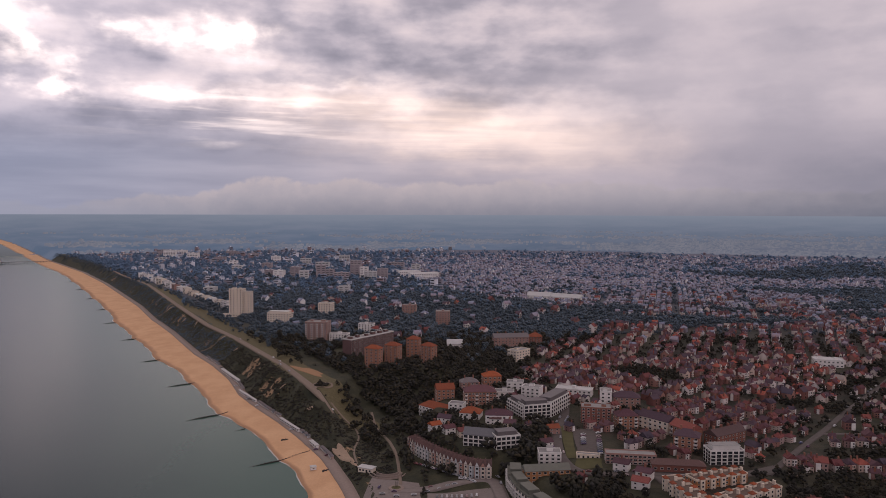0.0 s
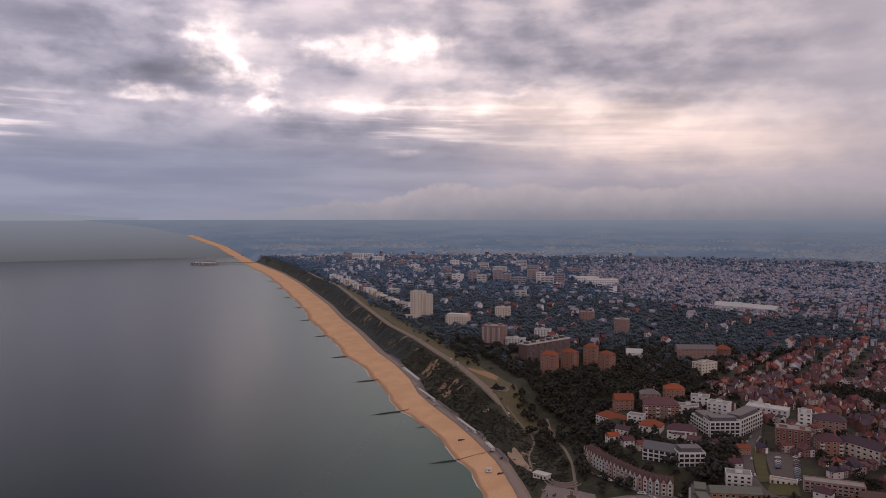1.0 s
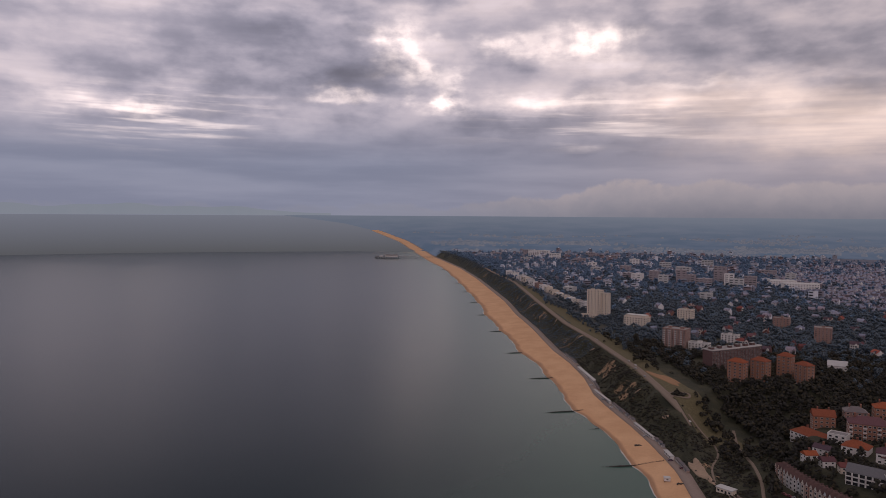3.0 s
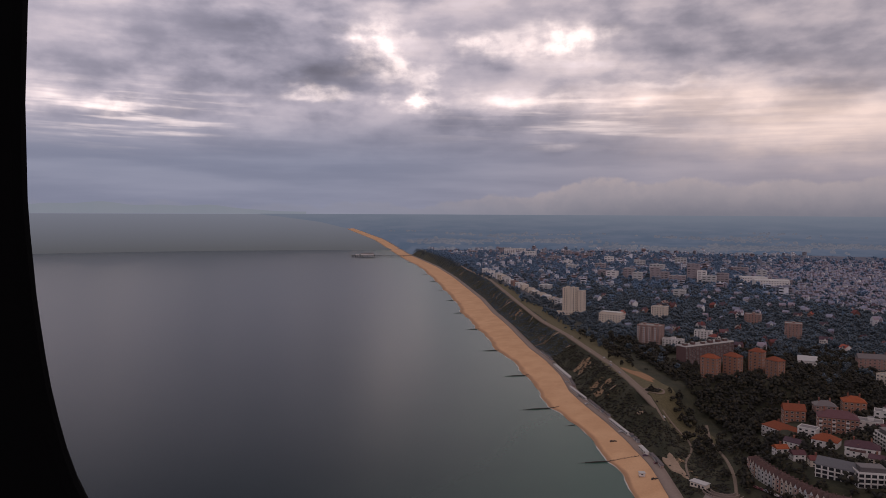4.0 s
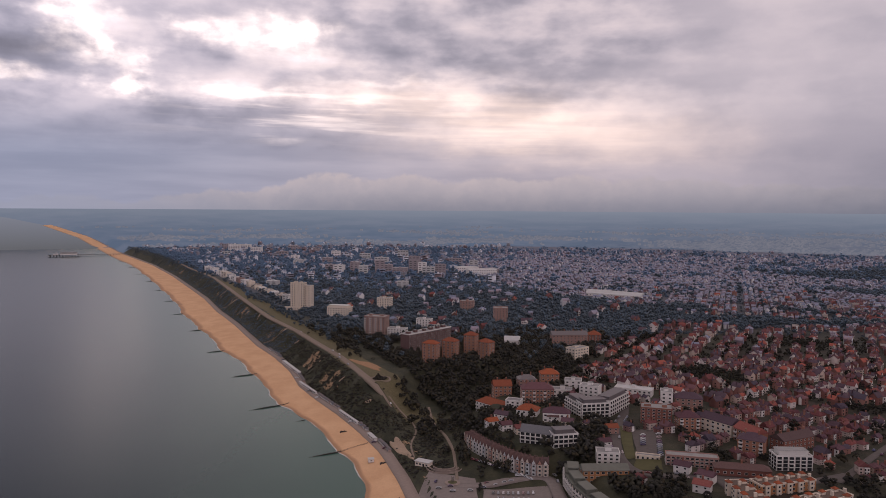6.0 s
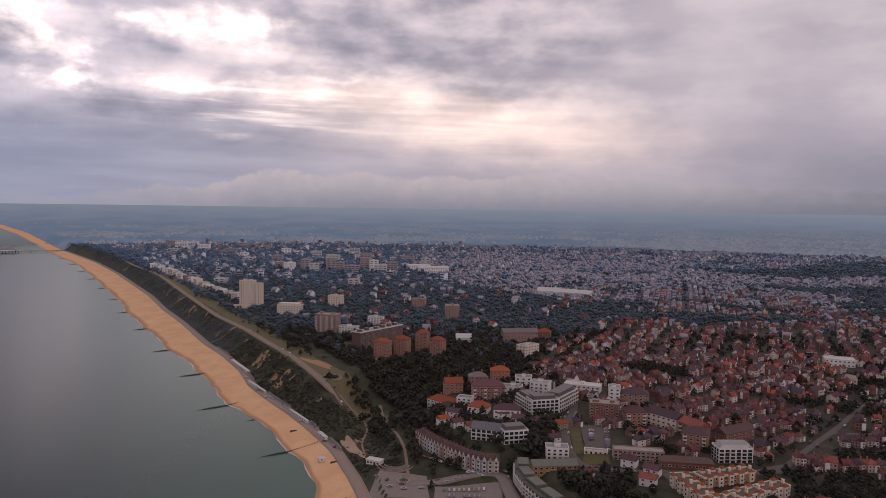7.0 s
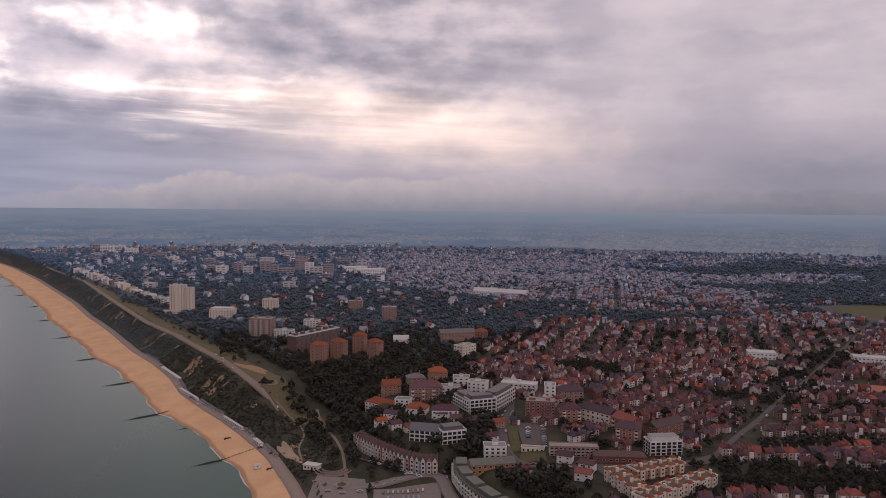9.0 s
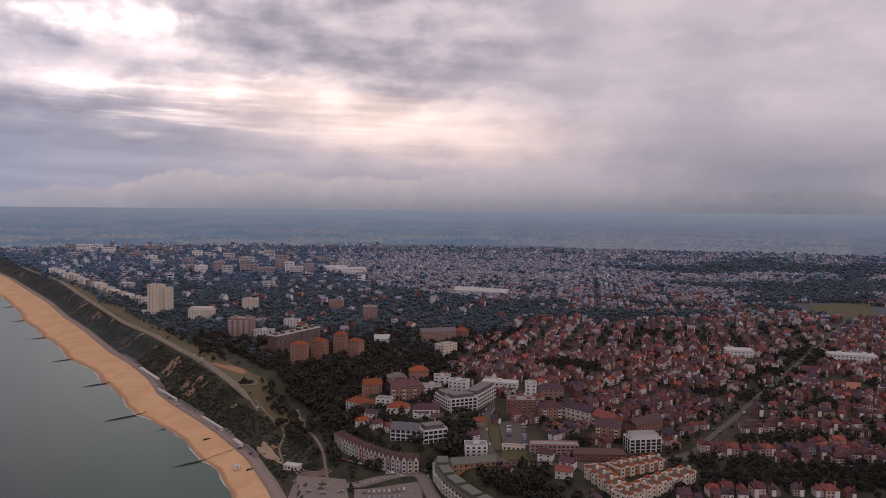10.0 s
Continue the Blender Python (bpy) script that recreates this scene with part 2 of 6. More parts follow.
M_COURT = material("orange_brick_court_wall", [(0.36, 0.17, 0.075)], 0.9, vary=0.2, grain=5)
M_BARK = material("bark", [(0.09, 0.07, 0.055)], 0.95, grain=10)
GREENS = [(0.036, 0.035, 0.029), (0.043, 0.040, 0.029), (0.032, 0.031, 0.028), (0.051, 0.043, 0.028), (0.038, 0.037, 0.034)]
DARKS = [tuple(v * 0.85 for v in c) for c in GREENS]
M_GARDEN_LEAF = material("garden_leaves_joined", DARKS, 0.8, 0.12, vary=0.35, grain=6, bump=0.5, bump_dist=0.3, pick="island")
M_LEAF = material("leaves", DARKS, 0.8, 0.12, vary=0.35, grain=6, bump=0.6, bump_dist=0.3)
M_WOOD_LEAF = material("leaves_joined", GREENS, 0.8, 0.12, vary=0.35, grain=6, bump=0.5, bump_dist=0.3, pick="island")
# leaf colours of distant woods, lightened and blued to imitate haze
HAZED_FAR_GREENS = [(0.068, 0.104, 0.154), (0.074, 0.110, 0.160), (0.063, 0.097, 0.146), (0.079, 0.114, 0.160), (0.071, 0.106, 0.156)]
HAZED_MID_GREENS = [(0.052, 0.063, 0.068), (0.060, 0.068, 0.070), (0.047, 0.057, 0.062), (0.066, 0.072, 0.070), (0.054, 0.065, 0.070)]
M_MID_LEAF = material("hazed_mid_leaves_joined", HAZED_MID_GREENS, 0.8, 0.2, vary=0.2, grain=4, bump=0.3, bump_dist=0.3, pick="island", sheen=0.30)
M_FAR_LEAF = material("hazed_far_leaves_joined", HAZED_FAR_GREENS, 0.8, 0.25, vary=0.15, grain=3, bump=0.3, bump_dist=0.3, pick="island", sheen=0.50)
M_FOAM = material("surf_foam", [(0.52, 0.50, 0.47)], 0.7, vary=0.2, grain=6)
M_TIMBER = material("wet_dark_timber", [(0.045, 0.04, 0.036)], 0.7, vary=0.3, grain=10)
M_ASPHALT = material("asphalt", [(0.092, 0.076, 0.070)], 0.85, vary=0.25, grain=3)
M_TARMAC = material("worn_grey_tarmac", [(0.195, 0.163, 0.148)], 0.85, vary=0.25, grain=3)
M_PLUM = material("plum_roof_tiles", [(0.085, 0.052, 0.050), (0.11, 0.062, 0.056)], 0.85, vary=0.25, grain=8)
M_PATH = material("gravel_path", [(0.20, 0.155, 0.12)], 0.95, vary=0.25, grain=6)
M_PAVING = material("promenade_paving", [(0.25, 0.195, 0.165)], 0.9, vary=0.2, grain=5)
M_GLASS = material("dark_window_glass", [(0.03, 0.032, 0.035)], 0.15, 0.5, vary=0.05, bump=0)
M_FRAME = material("white_frames", [(0.60, 0.57, 0.54)], 0.5, vary=0.1)
M_CARS = material("car_paint", [(0.55, 0.55, 0.56), (0.04, 0.04, 0.045), (0.65, 0.65, 0.64), (0.16, 0.03, 0.03), (0.05, 0.07, 0.15), (0.3, 0.3, 0.31)], 0.3, 0.5, vary=0.03, bump=0)
M_TYRE = material("tyre_rubber", [(0.02, 0.02, 0.02)], 0.9, bump=0)
M_TRIM = material("black_cabin_trim", [(0.0025, 0.0025, 0.003)], 0.9, 0.05, vary=0.1, grain=60, bump=0.2, bump_dist=0.001)
M_STEEL = material("grey_steel", [(0.25, 0.25, 0.26)], 0.5, vary=0.15)
M_CLAY = material("bare_orange_clay", [(0.36, 0.19, 0.085), (0.30, 0.17, 0.09)], 0.95, vary=0.3, grain=5)
M_SCAR = material("pale_sandstone", [(0.33, 0.24, 0.17)], 0.95, vary=0.3, grain=4)
M_LAWN = material("mown_grass", [(0.078, 0.072, 0.028)], 0.9, vary=0.3, grain=1.5)
M_HUTS = material("beach_hut_paint", [(0.55, 0.52, 0.47), (0.30, 0.20, 0.16), (0.42, 0.40, 0.38), (0.16, 0.18, 0.21)], 0.7, vary=0.1)
M_CLAYPITCH = material("red_clay_pitch", [(0.32, 0.13, 0.08)], 0.95, vary=0.2)


def terrain_material():
    """Land: mown grass, scrub, bare earth and gardens, chosen by the ground's own zones, with haze painted in far off.
    """
    m = bpy.data.materials.new("land")
    m.use_nodes = True
    nt = V.tree = m.node_tree
    p = nt.nodes["Principled BSDF"]
    pos = nt.nodes.new("ShaderNodeNewGeometry").outputs["Position"]

    def attr(name):
        n = nt.nodes.new("ShaderNodeAttribute")
        n.attribute_name = name
        return V(n.outputs["Fac"])
    big, fine, tiny = cloud_noise(pos, 0.012, 5), cloud_noise(pos, 0.07, 6, 0.65), cloud_noise(pos, 0.5, 5, 0.7)
    scrub = mix_rgb(fine.step(0.35, 0.65), (0.026, 0.028, 0.016), (0.050, 0.047, 0.026))
    # bluish ground colour with the distance haze painted in
    far_haze = mix_rgb(fine.step(0.35, 0.65), (0.085, 0.102, 0.145), (0.140, 0.142, 0.178))
    garden = mix_rgb(fine.step(0.40, 0.62), (0.016, 0.016, 0.010), (0.045, 0.033, 0.026))
    col = mix_rgb(big.step(0.3, 0.7), scrub, garden)
    col = mix_rgb(attr("town"), scrub, col)
    col = mix_rgb(attr("far_haze"), col, far_haze)
    grass = mix_rgb(tiny.step(0.3, 0.7), (0.088, 0.076, 0.036), (0.125, 0.103, 0.052))
    col = mix_rgb((attr("grass") + (fine - 0.5) * 0.7).step(0.4, 0.6), col, grass)
    earth = mix_rgb(tiny.step(0.3, 0.7), (0.36, 0.23, 0.13), (0.24, 0.16, 0.10))
    col = mix_rgb((attr("earth") * 0.62 + (fine - 0.5) * 1.3).step(0.50, 0.60), col, earth)
    f = tiny * 0.8 + 0.6
    nt.links.new(mix_rgb(1.0, col, combine(f, f, f), "MULTIPLY"), p.inputs["Base Color"])
    p.inputs["Roughness"].default_value, p.inputs["Specular IOR Level"].default_value = 0.85, 0.3
    b = nt.nodes.new("ShaderNodeBump")
    b.inputs["Strength"].default_value, b.inputs["Distance"].default_value = 0.7, 1.2
    nt.links.new((fine * 0.5 + tiny * 0.5).s, b.inputs["Height"])
    nt.links.new(b.outputs[0], p.inputs["Normal"])
    return m


def sand_material():
    m = bpy.data.materials.new("sand")
    m.use_nodes = True
    nt = V.tree = m.node_tree
    p = nt.nodes["Principled BSDF"]
    pos = nt.nodes.new("ShaderNodeNewGeometry").outputs["Position"]
    n = nt.nodes.new("ShaderNodeAttribute")
    n.attribute_name = "wet"
    wet = V(n.outputs["Fac"])
    big, fine = cloud_noise(pos, 0.035, 5, 0.6), cloud_noise(pos, 0.6, 5, 0.7)
    col = mix_rgb(big.step(0.3, 0.7), (0.55, 0.325, 0.178), (0.63, 0.388, 0.222))
    col = mix_rgb((wet + (big - 0.5) * 0.5).step(0.35, 0.75), col, (0.37, 0.215, 0.125))
    f = fine * 0.36 + 0.82
    nt.links.new(mix_rgb(1.0, col, combine(f, f, f), "MULTIPLY"), p.inputs["Base Color"])
    p.inputs["Roughness"].default_value = 0.9
    p.inputs["Specular IOR Level"].default_value = 0.2
    b = nt.nodes.new("ShaderNodeBump")
    b.inputs["Strength"].default_value, b.inputs["Distance"].default_value = 0.5, 0.4
    nt.links.new(fine.s, b.inputs["Height"])
    nt.links.new(b.outputs[0], p.inputs["Normal"])
    return m


def sea_material():
    m = bpy.data.materials.new("sea_water")
    m.use_nodes = True
    nt = V.tree = m.node_tree
    p = nt.nodes["Principled BSDF"]
    pos = nt.nodes.new("ShaderNodeNewGeometry").outputs["Position"]
    n = nt.nodes.new("ShaderNodeAttribute")
    n.attribute_name = "shoal"
    shoal = V(n.outputs["Fac"])
    big = cloud_noise(pos, 0.006, 4)
    streak = nt.nodes.new("ShaderNodeMapping")
    streak.inputs["Rotation"].default_value = (0, 0, radians(32))
    streak.inputs["Scale"].default_value = (1.0, 0.35, 1.0)
    nt.links.new(pos, streak.inputs["Vector"])
    swell, chop = cloud_noise(streak.outputs[0], 0.06, 3), cloud_noise(streak.outputs[0], 0.45, 3, 0.5)
    deep = mix_rgb(big.step(0.3, 0.7), (0.007, 0.018, 0.024), (0.011, 0.022, 0.028))
    col = mix_rgb((shoal + (big - 0.5) * 0.25).step(0.15, 1.0), deep, (0.036, 0.088, 0.066))
    nt.links.new(col, p.inputs["Base Color"])
    p.inputs["IOR"].default_value = 1.27
    p.inputs["Specular IOR Level"].default_value = 0.5
    rr = chop * 0.10 + 0.19
    nt.links.new(rr.s, p.inputs["Roughness"])
    b = nt.nodes.new("ShaderNodeBump")
    b.inputs["Strength"].default_value, b.inputs["Distance"].default_value = 0.13, 0.45
    nt.links.new((swell * 0.6 + chop * 0.4).s, b.inputs["Height"])
    nt.links.new(b.outputs[0], p.inputs["Normal"])
    return m


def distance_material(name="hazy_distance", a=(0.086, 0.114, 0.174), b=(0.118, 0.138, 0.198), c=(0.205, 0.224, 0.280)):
    """The plain hazy distance: dim woods and towns, with bluish haze painted into a glowing colour."""
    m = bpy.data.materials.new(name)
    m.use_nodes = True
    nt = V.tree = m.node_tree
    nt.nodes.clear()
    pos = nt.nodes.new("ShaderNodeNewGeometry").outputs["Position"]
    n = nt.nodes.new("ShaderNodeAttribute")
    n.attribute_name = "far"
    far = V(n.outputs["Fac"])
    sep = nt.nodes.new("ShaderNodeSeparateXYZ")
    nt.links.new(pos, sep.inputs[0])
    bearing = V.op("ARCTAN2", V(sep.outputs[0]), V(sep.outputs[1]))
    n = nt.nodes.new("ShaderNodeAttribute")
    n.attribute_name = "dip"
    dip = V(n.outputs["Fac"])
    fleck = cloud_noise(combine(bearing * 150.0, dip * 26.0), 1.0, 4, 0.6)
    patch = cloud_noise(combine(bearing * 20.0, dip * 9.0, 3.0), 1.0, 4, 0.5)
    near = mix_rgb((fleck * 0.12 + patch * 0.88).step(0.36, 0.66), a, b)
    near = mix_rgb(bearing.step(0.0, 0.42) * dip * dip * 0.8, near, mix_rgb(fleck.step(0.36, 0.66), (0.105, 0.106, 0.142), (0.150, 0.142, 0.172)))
    # the haze itself: the glow turns paler towards the horizon
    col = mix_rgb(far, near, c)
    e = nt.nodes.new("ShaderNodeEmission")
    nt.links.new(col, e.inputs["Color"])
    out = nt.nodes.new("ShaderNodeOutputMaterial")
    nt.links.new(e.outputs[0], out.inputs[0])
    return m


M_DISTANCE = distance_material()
# far sea glows as well, its haze painted paler with distance
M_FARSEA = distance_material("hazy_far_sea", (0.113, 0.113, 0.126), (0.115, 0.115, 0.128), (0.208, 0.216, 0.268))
# outer-town walls and roofs glow in painted haze colours
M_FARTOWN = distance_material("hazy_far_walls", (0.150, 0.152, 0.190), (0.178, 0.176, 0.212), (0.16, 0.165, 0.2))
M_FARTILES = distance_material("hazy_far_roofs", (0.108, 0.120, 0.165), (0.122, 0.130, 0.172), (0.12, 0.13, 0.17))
# hills glow in a painted haze colour
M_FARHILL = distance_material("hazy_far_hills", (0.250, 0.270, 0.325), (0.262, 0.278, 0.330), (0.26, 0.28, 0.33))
M_LAND, M_SAND, M_SEA = terrain_material(), sand_material(), sea_material()

# ---------------------------------------------------------------- the lie of the land
SHORE = np.array([(15000, -20000), (2000, -3000), (400, -600), (150, -120), (80, 50), (20, 200), (-30, 330), (-68, 430), (-92, 505), (-114, 560),
                  (-142, 610), (-172, 655), (-211, 708), (-246, 760), (-281, 830), (-327, 904), (-378, 975), (-430, 1060), (-482, 1146), (-575, 1290),
                  (-686, 1490), (-815, 1700), (-972, 1955), (-1217, 2340), (-1590, 2863), (-2716, 4500), (-4848, 7362), (-8603, 12025), (-21000, 26000)], float)
WIDTH_Y = [0, 524, 602, 774, 952, 1253, 2000, 3000, 6000, 30000]
WIDTH_D = [26, 26, 27, 37, 47, 60, 64, 50, 80, 250]
RIM_EAST = np.array([(90, 330), (72, 390), (60, 440), (50, 495), (22, 507), (-1, 534), (-18, 564), (-22, 590), (-18, 650), (-5, 710), (20, 770)], float)
RIM_WEST = np.array([(-50, 500), (-60, 540), (-66, 570), (-78, 630), (-82, 690), (-60, 740), (-10, 775)], float)


def refine(poly, step):
    """The same line with points about a step apart, smoothed."""
    seg = np.hypot(*np.diff(poly, axis=0).T)
    s = np.concatenate([[0], np.cumsum(seg)])
    n = max(int(s[-1] / step), 2)
    u = np.linspace(0, s[-1], n)
    out = np.stack([np.interp(u, s, poly[:, 0]), np.interp(u, s, poly[:, 1])], 1)
    for _ in range(6):
        out[1:-1] = 0.25 * out[:-2] + 0.5 * out[1:-1] + 0.25 * out[2:]
    return out


def side_distance(x, y, poly):
    """Distance to a line, positive on the right of its direction."""
    x, y = np.asarray(x, float), np.asarray(y, float)
    best, sign = np.full(x.shape, 1e12), np.ones(x.shape)
    for (ax, ay), (bx, by) in zip(poly[:-1], poly[1:]):
        dx, dy = bx - ax, by - ay
        t = np.clip(((x - ax) * dx + (y - ay) * dy) / (dx * dx + dy * dy), 0, 1)
        ex, ey = x - ax - t * dx, y - ay - t * dy
        d = ex * ex + ey * ey
        near = d < best
        best = np.where(near, d, best)
        sign = np.where(near, np.sign(ex * dy - ey * dx), sign)
    return np.sqrt(best) * np.where(sign == 0, 1, sign)


def smooth(v, a, b):
    t = np.clip((v - a) / (b - a), 0, 1)
    return t * t * (3 - 2 * t)


def wavy(x, y, size, seed=0.0):
    """Smooth cheap noise from -1 to 1."""
    x, y = x / size + seed, y / size + seed * 1.7
    return (np.sin(x * 2.1 + 1.3 * np.sin(y * 1.7 + seed)) + np.sin(y * 2.3 + 1.1 * np.sin(x * 1.9 + 2.0)) + np.sin((x + y) * 3.7 + seed) * 0.5) / 2.5


def inland(x, y):
    return side_distance(x, y, SHORE)


def land_height(x, y, d=None):
    x, y = np.asarray(x, float), np.asarray(y, float)
    d = inland(x, y) if d is None else d
    p = d - np.interp(y, WIDTH_Y, WIDTH_D)
    e = side_distance(x, y, RIM_EAST)
    w = -side_distance(x, y, RIM_WEST)
    z_e = 9 + 5 * smooth(e, -28, -2) + 12 * smooth(e, 3, 24) + 4 * smooth(e, 22, 80)
    z_w = 9 + 21 * smooth(w, -4, 34)
    top = np.maximum(z_e, z_w)
    top = np.where(np.hypot(x, y) > 700, np.maximum(top, 9 + 21 * smooth(y, 700, 800)), top)
    top = top + 1.5 * wavy(x, y, 90.0) * smooth(p, 60, 150) + 3.0 * wavy(x, y, 420.0, 3.0) * smooth(np.hypot(x, y), 900, 1600)
    gully = 3.5 * wavy(x, y, 14.0, 1.0) + 2.5 * wavy(x, y, 33.0, 2.0)
    cliff = 5 + 26 * smooth(p + gully * smooth(p, 12, 22) * (1 - smooth(p, 34, 46)), 9.8, 43)
    shore = np.where(d < 0, np.maximum(d * 0.08, -6), 0.2 + 3.6 * np.clip(d / np.maximum(d - p, 1), 0, 1))
    z = np.where(p > 0, np.minimum(np.where(p < 9.8, 4.6, cliff), top), shore)
    return z


def far_warp(x, y, z):
    """Land past 4 km is drawn in towards the edge of the sheet, on the same line of sight, so that it reaches the horizon."""
    x, y, z = np.asarray(x, float), np.asarray(y, float), np.asarray(z, float)
    r = np.maximum(np.hypot(x, y), 1e-6)
    q = np.where(r > 3900, 3900 + 950 * (1 - np.exp(-(r - 3900) / 2500.0)), r)
    return x * q / r, y * q / r, np.where(r > 3900, 205 - (205 - z) * q / r, z)


def ground_at(x, y):
    return float(land_height(np.array([x]), np.array([y]))[0])


# ---------------------------------------------------------------- mesh helpers
class Mesh:
    """Vertices and faces gathered for one mesh."""

    def __init__(self):
        self.v, self.f, self.m = [], [], []

    def add(self, verts, faces, mat=0):
        o = len(self.v)
        self.v += [tuple(p) for p in verts]
        self.f += [tuple(i + o for i in f) for f in faces]
        self.m += [mat] * len(faces)
        return self

    def box(self, x0, y0, z0, x1, y1, z1, mat=0, taper=0.0):
        t = taper
        return self.add([(x0, y0, z0), (x1, y0, z0), (x1, y1, z0), (x0, y1, z0), (x0 + t, y0 + t, z1), (x1 - t, y0 + t, z1), (x1 - t, y1 - t, z1), (x0 + t, y1 - t, z1)],
                        [(3, 2, 1, 0), (4, 5, 6, 7), (0, 1, 5, 4), (1, 2, 6, 5), (2, 3, 7, 6), (3, 0, 4, 7)], mat)

    def gable(self, x0, y0, x1, y1, z, h, axis="x", over=0.4, mat=0, hip=0.0):
        """A pitched roof with a ridge along x or y; hip draws the ridge's ends in."""
        x0, y0, x1, y1 = x0 - over, y0 - over, x1 + over, y1 + over
        th = 0.25
        if axis == "x":
            ym = (y0 + y1) / 2
            ra, rb = (x0 + hip, ym), (x1 - hip, ym)
            base = [(x0, y0), (x1, y0), (x1, y1), (x0, y1)]
            v = [(a, b, z) for a, b in base] + [(*ra, z + h), (*rb, z + h)] + [(a, b, z - th) for a, b in base]
            f = [(0, 1, 5, 4), (2, 3, 4, 5), (1, 2, 5), (3, 0, 4), (6, 7, 1, 0), (7, 8, 2, 1), (8, 9, 3, 2), (9, 6, 0, 3), (9, 8, 7, 6)]
        else:
            xm = (x0 + x1) / 2
            ra, rb = (xm, y0 + hip), (xm, y1 - hip)
            base = [(x0, y0), (x1, y0), (x1, y1), (x0, y1)]
            v = [(a, b, z) for a, b in base] + [(*ra, z + h), (*rb, z + h)] + [(a, b, z - th) for a, b in base]
            f = [(1, 2, 5, 4), (3, 0, 4, 5), (0, 1, 4), (2, 3, 5), (6, 7, 1, 0), (7, 8, 2, 1), (8, 9, 3, 2), (9, 6, 0, 3), (9, 8, 7, 6)]
        return self.add(v, f, mat)

    def data(self, name, *mats):
        me = bpy.data.meshes.new(name)
        me.from_pydata(self.v, [], self.f)
        for m in mats:
            me.materials.append(m)
        if len(mats) > 1:
            me.polygons.foreach_set("material_index", self.m)
        me.update()
        return me


def part(name, me, parent, label="", m=None):
    ob = new(name, me)
    ob.parent = parent
    if m is not None:
        ob.matrix_basis = m
    if label:
        ob["label"] = label
    return ob


def root(name, m, label, category, group="", kind=""):
    ob = new(name)
    ob.empty_display_size = 1.0
    ob.matrix_basis = m
    return tagged(ob, label, category, group, kind)


def raw_mesh(name, verts, faces, mats, mat_index=None, smooth_shade=False):
    """A mesh from arrays: verts (n, 3), faces (m, k)."""
    me = bpy.data.meshes.new(name)
    verts, faces = np.asarray(verts, np.float32), np.asarray(faces, np.int32)
    k = faces.shape[1]
    me.vertices.add(len(verts))
    me.vertices.foreach_set("co", verts.ravel())
    me.loops.add(faces.size)
    me.loops.foreach_set("vertex_index", faces.ravel())
    me.polygons.add(len(faces))
    me.polygons.foreach_set("loop_start", np.arange(0, faces.size, k, dtype=np.int32))
    for m in mats:
        me.materials.append(m)
    if mat_index is not None:
        me.polygons.foreach_set("material_index", np.asarray(mat_index, np.int32))
    me.update(calc_edges=True)
    if smooth_shade:
        me.shade_smooth()
    return me


# ---------------------------------------------------------------- ground and sea
AZ = np.radians(np.concatenate([np.arange(-180, -75, 3.0), np.arange(-75, 50, 0.3), np.arange(50, 180, 3.0), [180.0]]))
RAD = np.concatenate([[0.01, 60, 120, 180, 240], np.exp(np.linspace(math.log(300), math.log(2600), 300)), np.exp(np.linspace(math.log(2640), math.log(60000), 90))])


def polar_sheet(az, rad):
    A, Rr = np.meshgrid(az, rad, indexing="ij")
    x, y = (np.sin(A) * Rr).ravel(), (np.cos(A) * Rr).ravel()
    na, nr = len(az), len(rad)
    i = np.arange(na * nr).reshape(na, nr)
    faces = np.stack([i[:-1, :-1], i[1:, :-1], i[1:, 1:], i[:-1, 1:]], -1).reshape(-1, 4)[:, ::-1]
    return x, y, faces


BACK = 3300.0        # beyond this the land is plain hazy distance


def build_land():
    x, y, faces = polar_sheet(AZ, RAD)
    d = inland(x, y)
    keep = (d > -25)[faces].any(1)
    z = land_height(x, y, d)
    p = d - np.interp(y, WIDTH_Y, WIDTH_D)
    grass = smooth(p, 38, 44) * (1 - smooth(p, 66, 78)) * smooth(y, 615, 655) * (1 - smooth(y, 1500, 1800))
    earth = smooth(p, 13, 18) * (1 - smooth(p, 30, 42)) * (0.55 + 0.45 * wavy(x, y, 45.0, 5.0))
    town = smooth(x + 0.25 * (y - 700), 40, 110)
    used = np.unique(faces[keep])
    remap = np.full(len(x), -1, np.int32)
    remap[used] = np.arange(len(used))
    # under the beach and the promenade the sheet lies a little lower
    z = np.where((p < 9.8) & (d > -30), z - 0.6 - 1.6 * (1 - smooth(d, 8, 22)), z)
    wx, wy, wz = far_warp(x, y, z)
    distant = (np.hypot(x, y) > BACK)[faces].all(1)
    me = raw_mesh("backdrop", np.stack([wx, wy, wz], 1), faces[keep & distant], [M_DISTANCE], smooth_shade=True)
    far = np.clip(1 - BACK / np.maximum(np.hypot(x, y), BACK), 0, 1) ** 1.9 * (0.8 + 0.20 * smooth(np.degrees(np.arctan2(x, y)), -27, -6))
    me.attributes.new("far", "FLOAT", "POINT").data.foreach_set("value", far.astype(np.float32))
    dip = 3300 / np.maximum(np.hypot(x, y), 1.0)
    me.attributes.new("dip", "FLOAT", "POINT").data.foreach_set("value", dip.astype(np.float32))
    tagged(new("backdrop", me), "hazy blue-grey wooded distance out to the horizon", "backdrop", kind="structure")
    keep &= ~distant
    used = np.unique(faces[keep])
    remap[used] = np.arange(len(used))
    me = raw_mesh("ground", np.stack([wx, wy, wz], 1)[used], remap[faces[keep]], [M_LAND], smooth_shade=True)
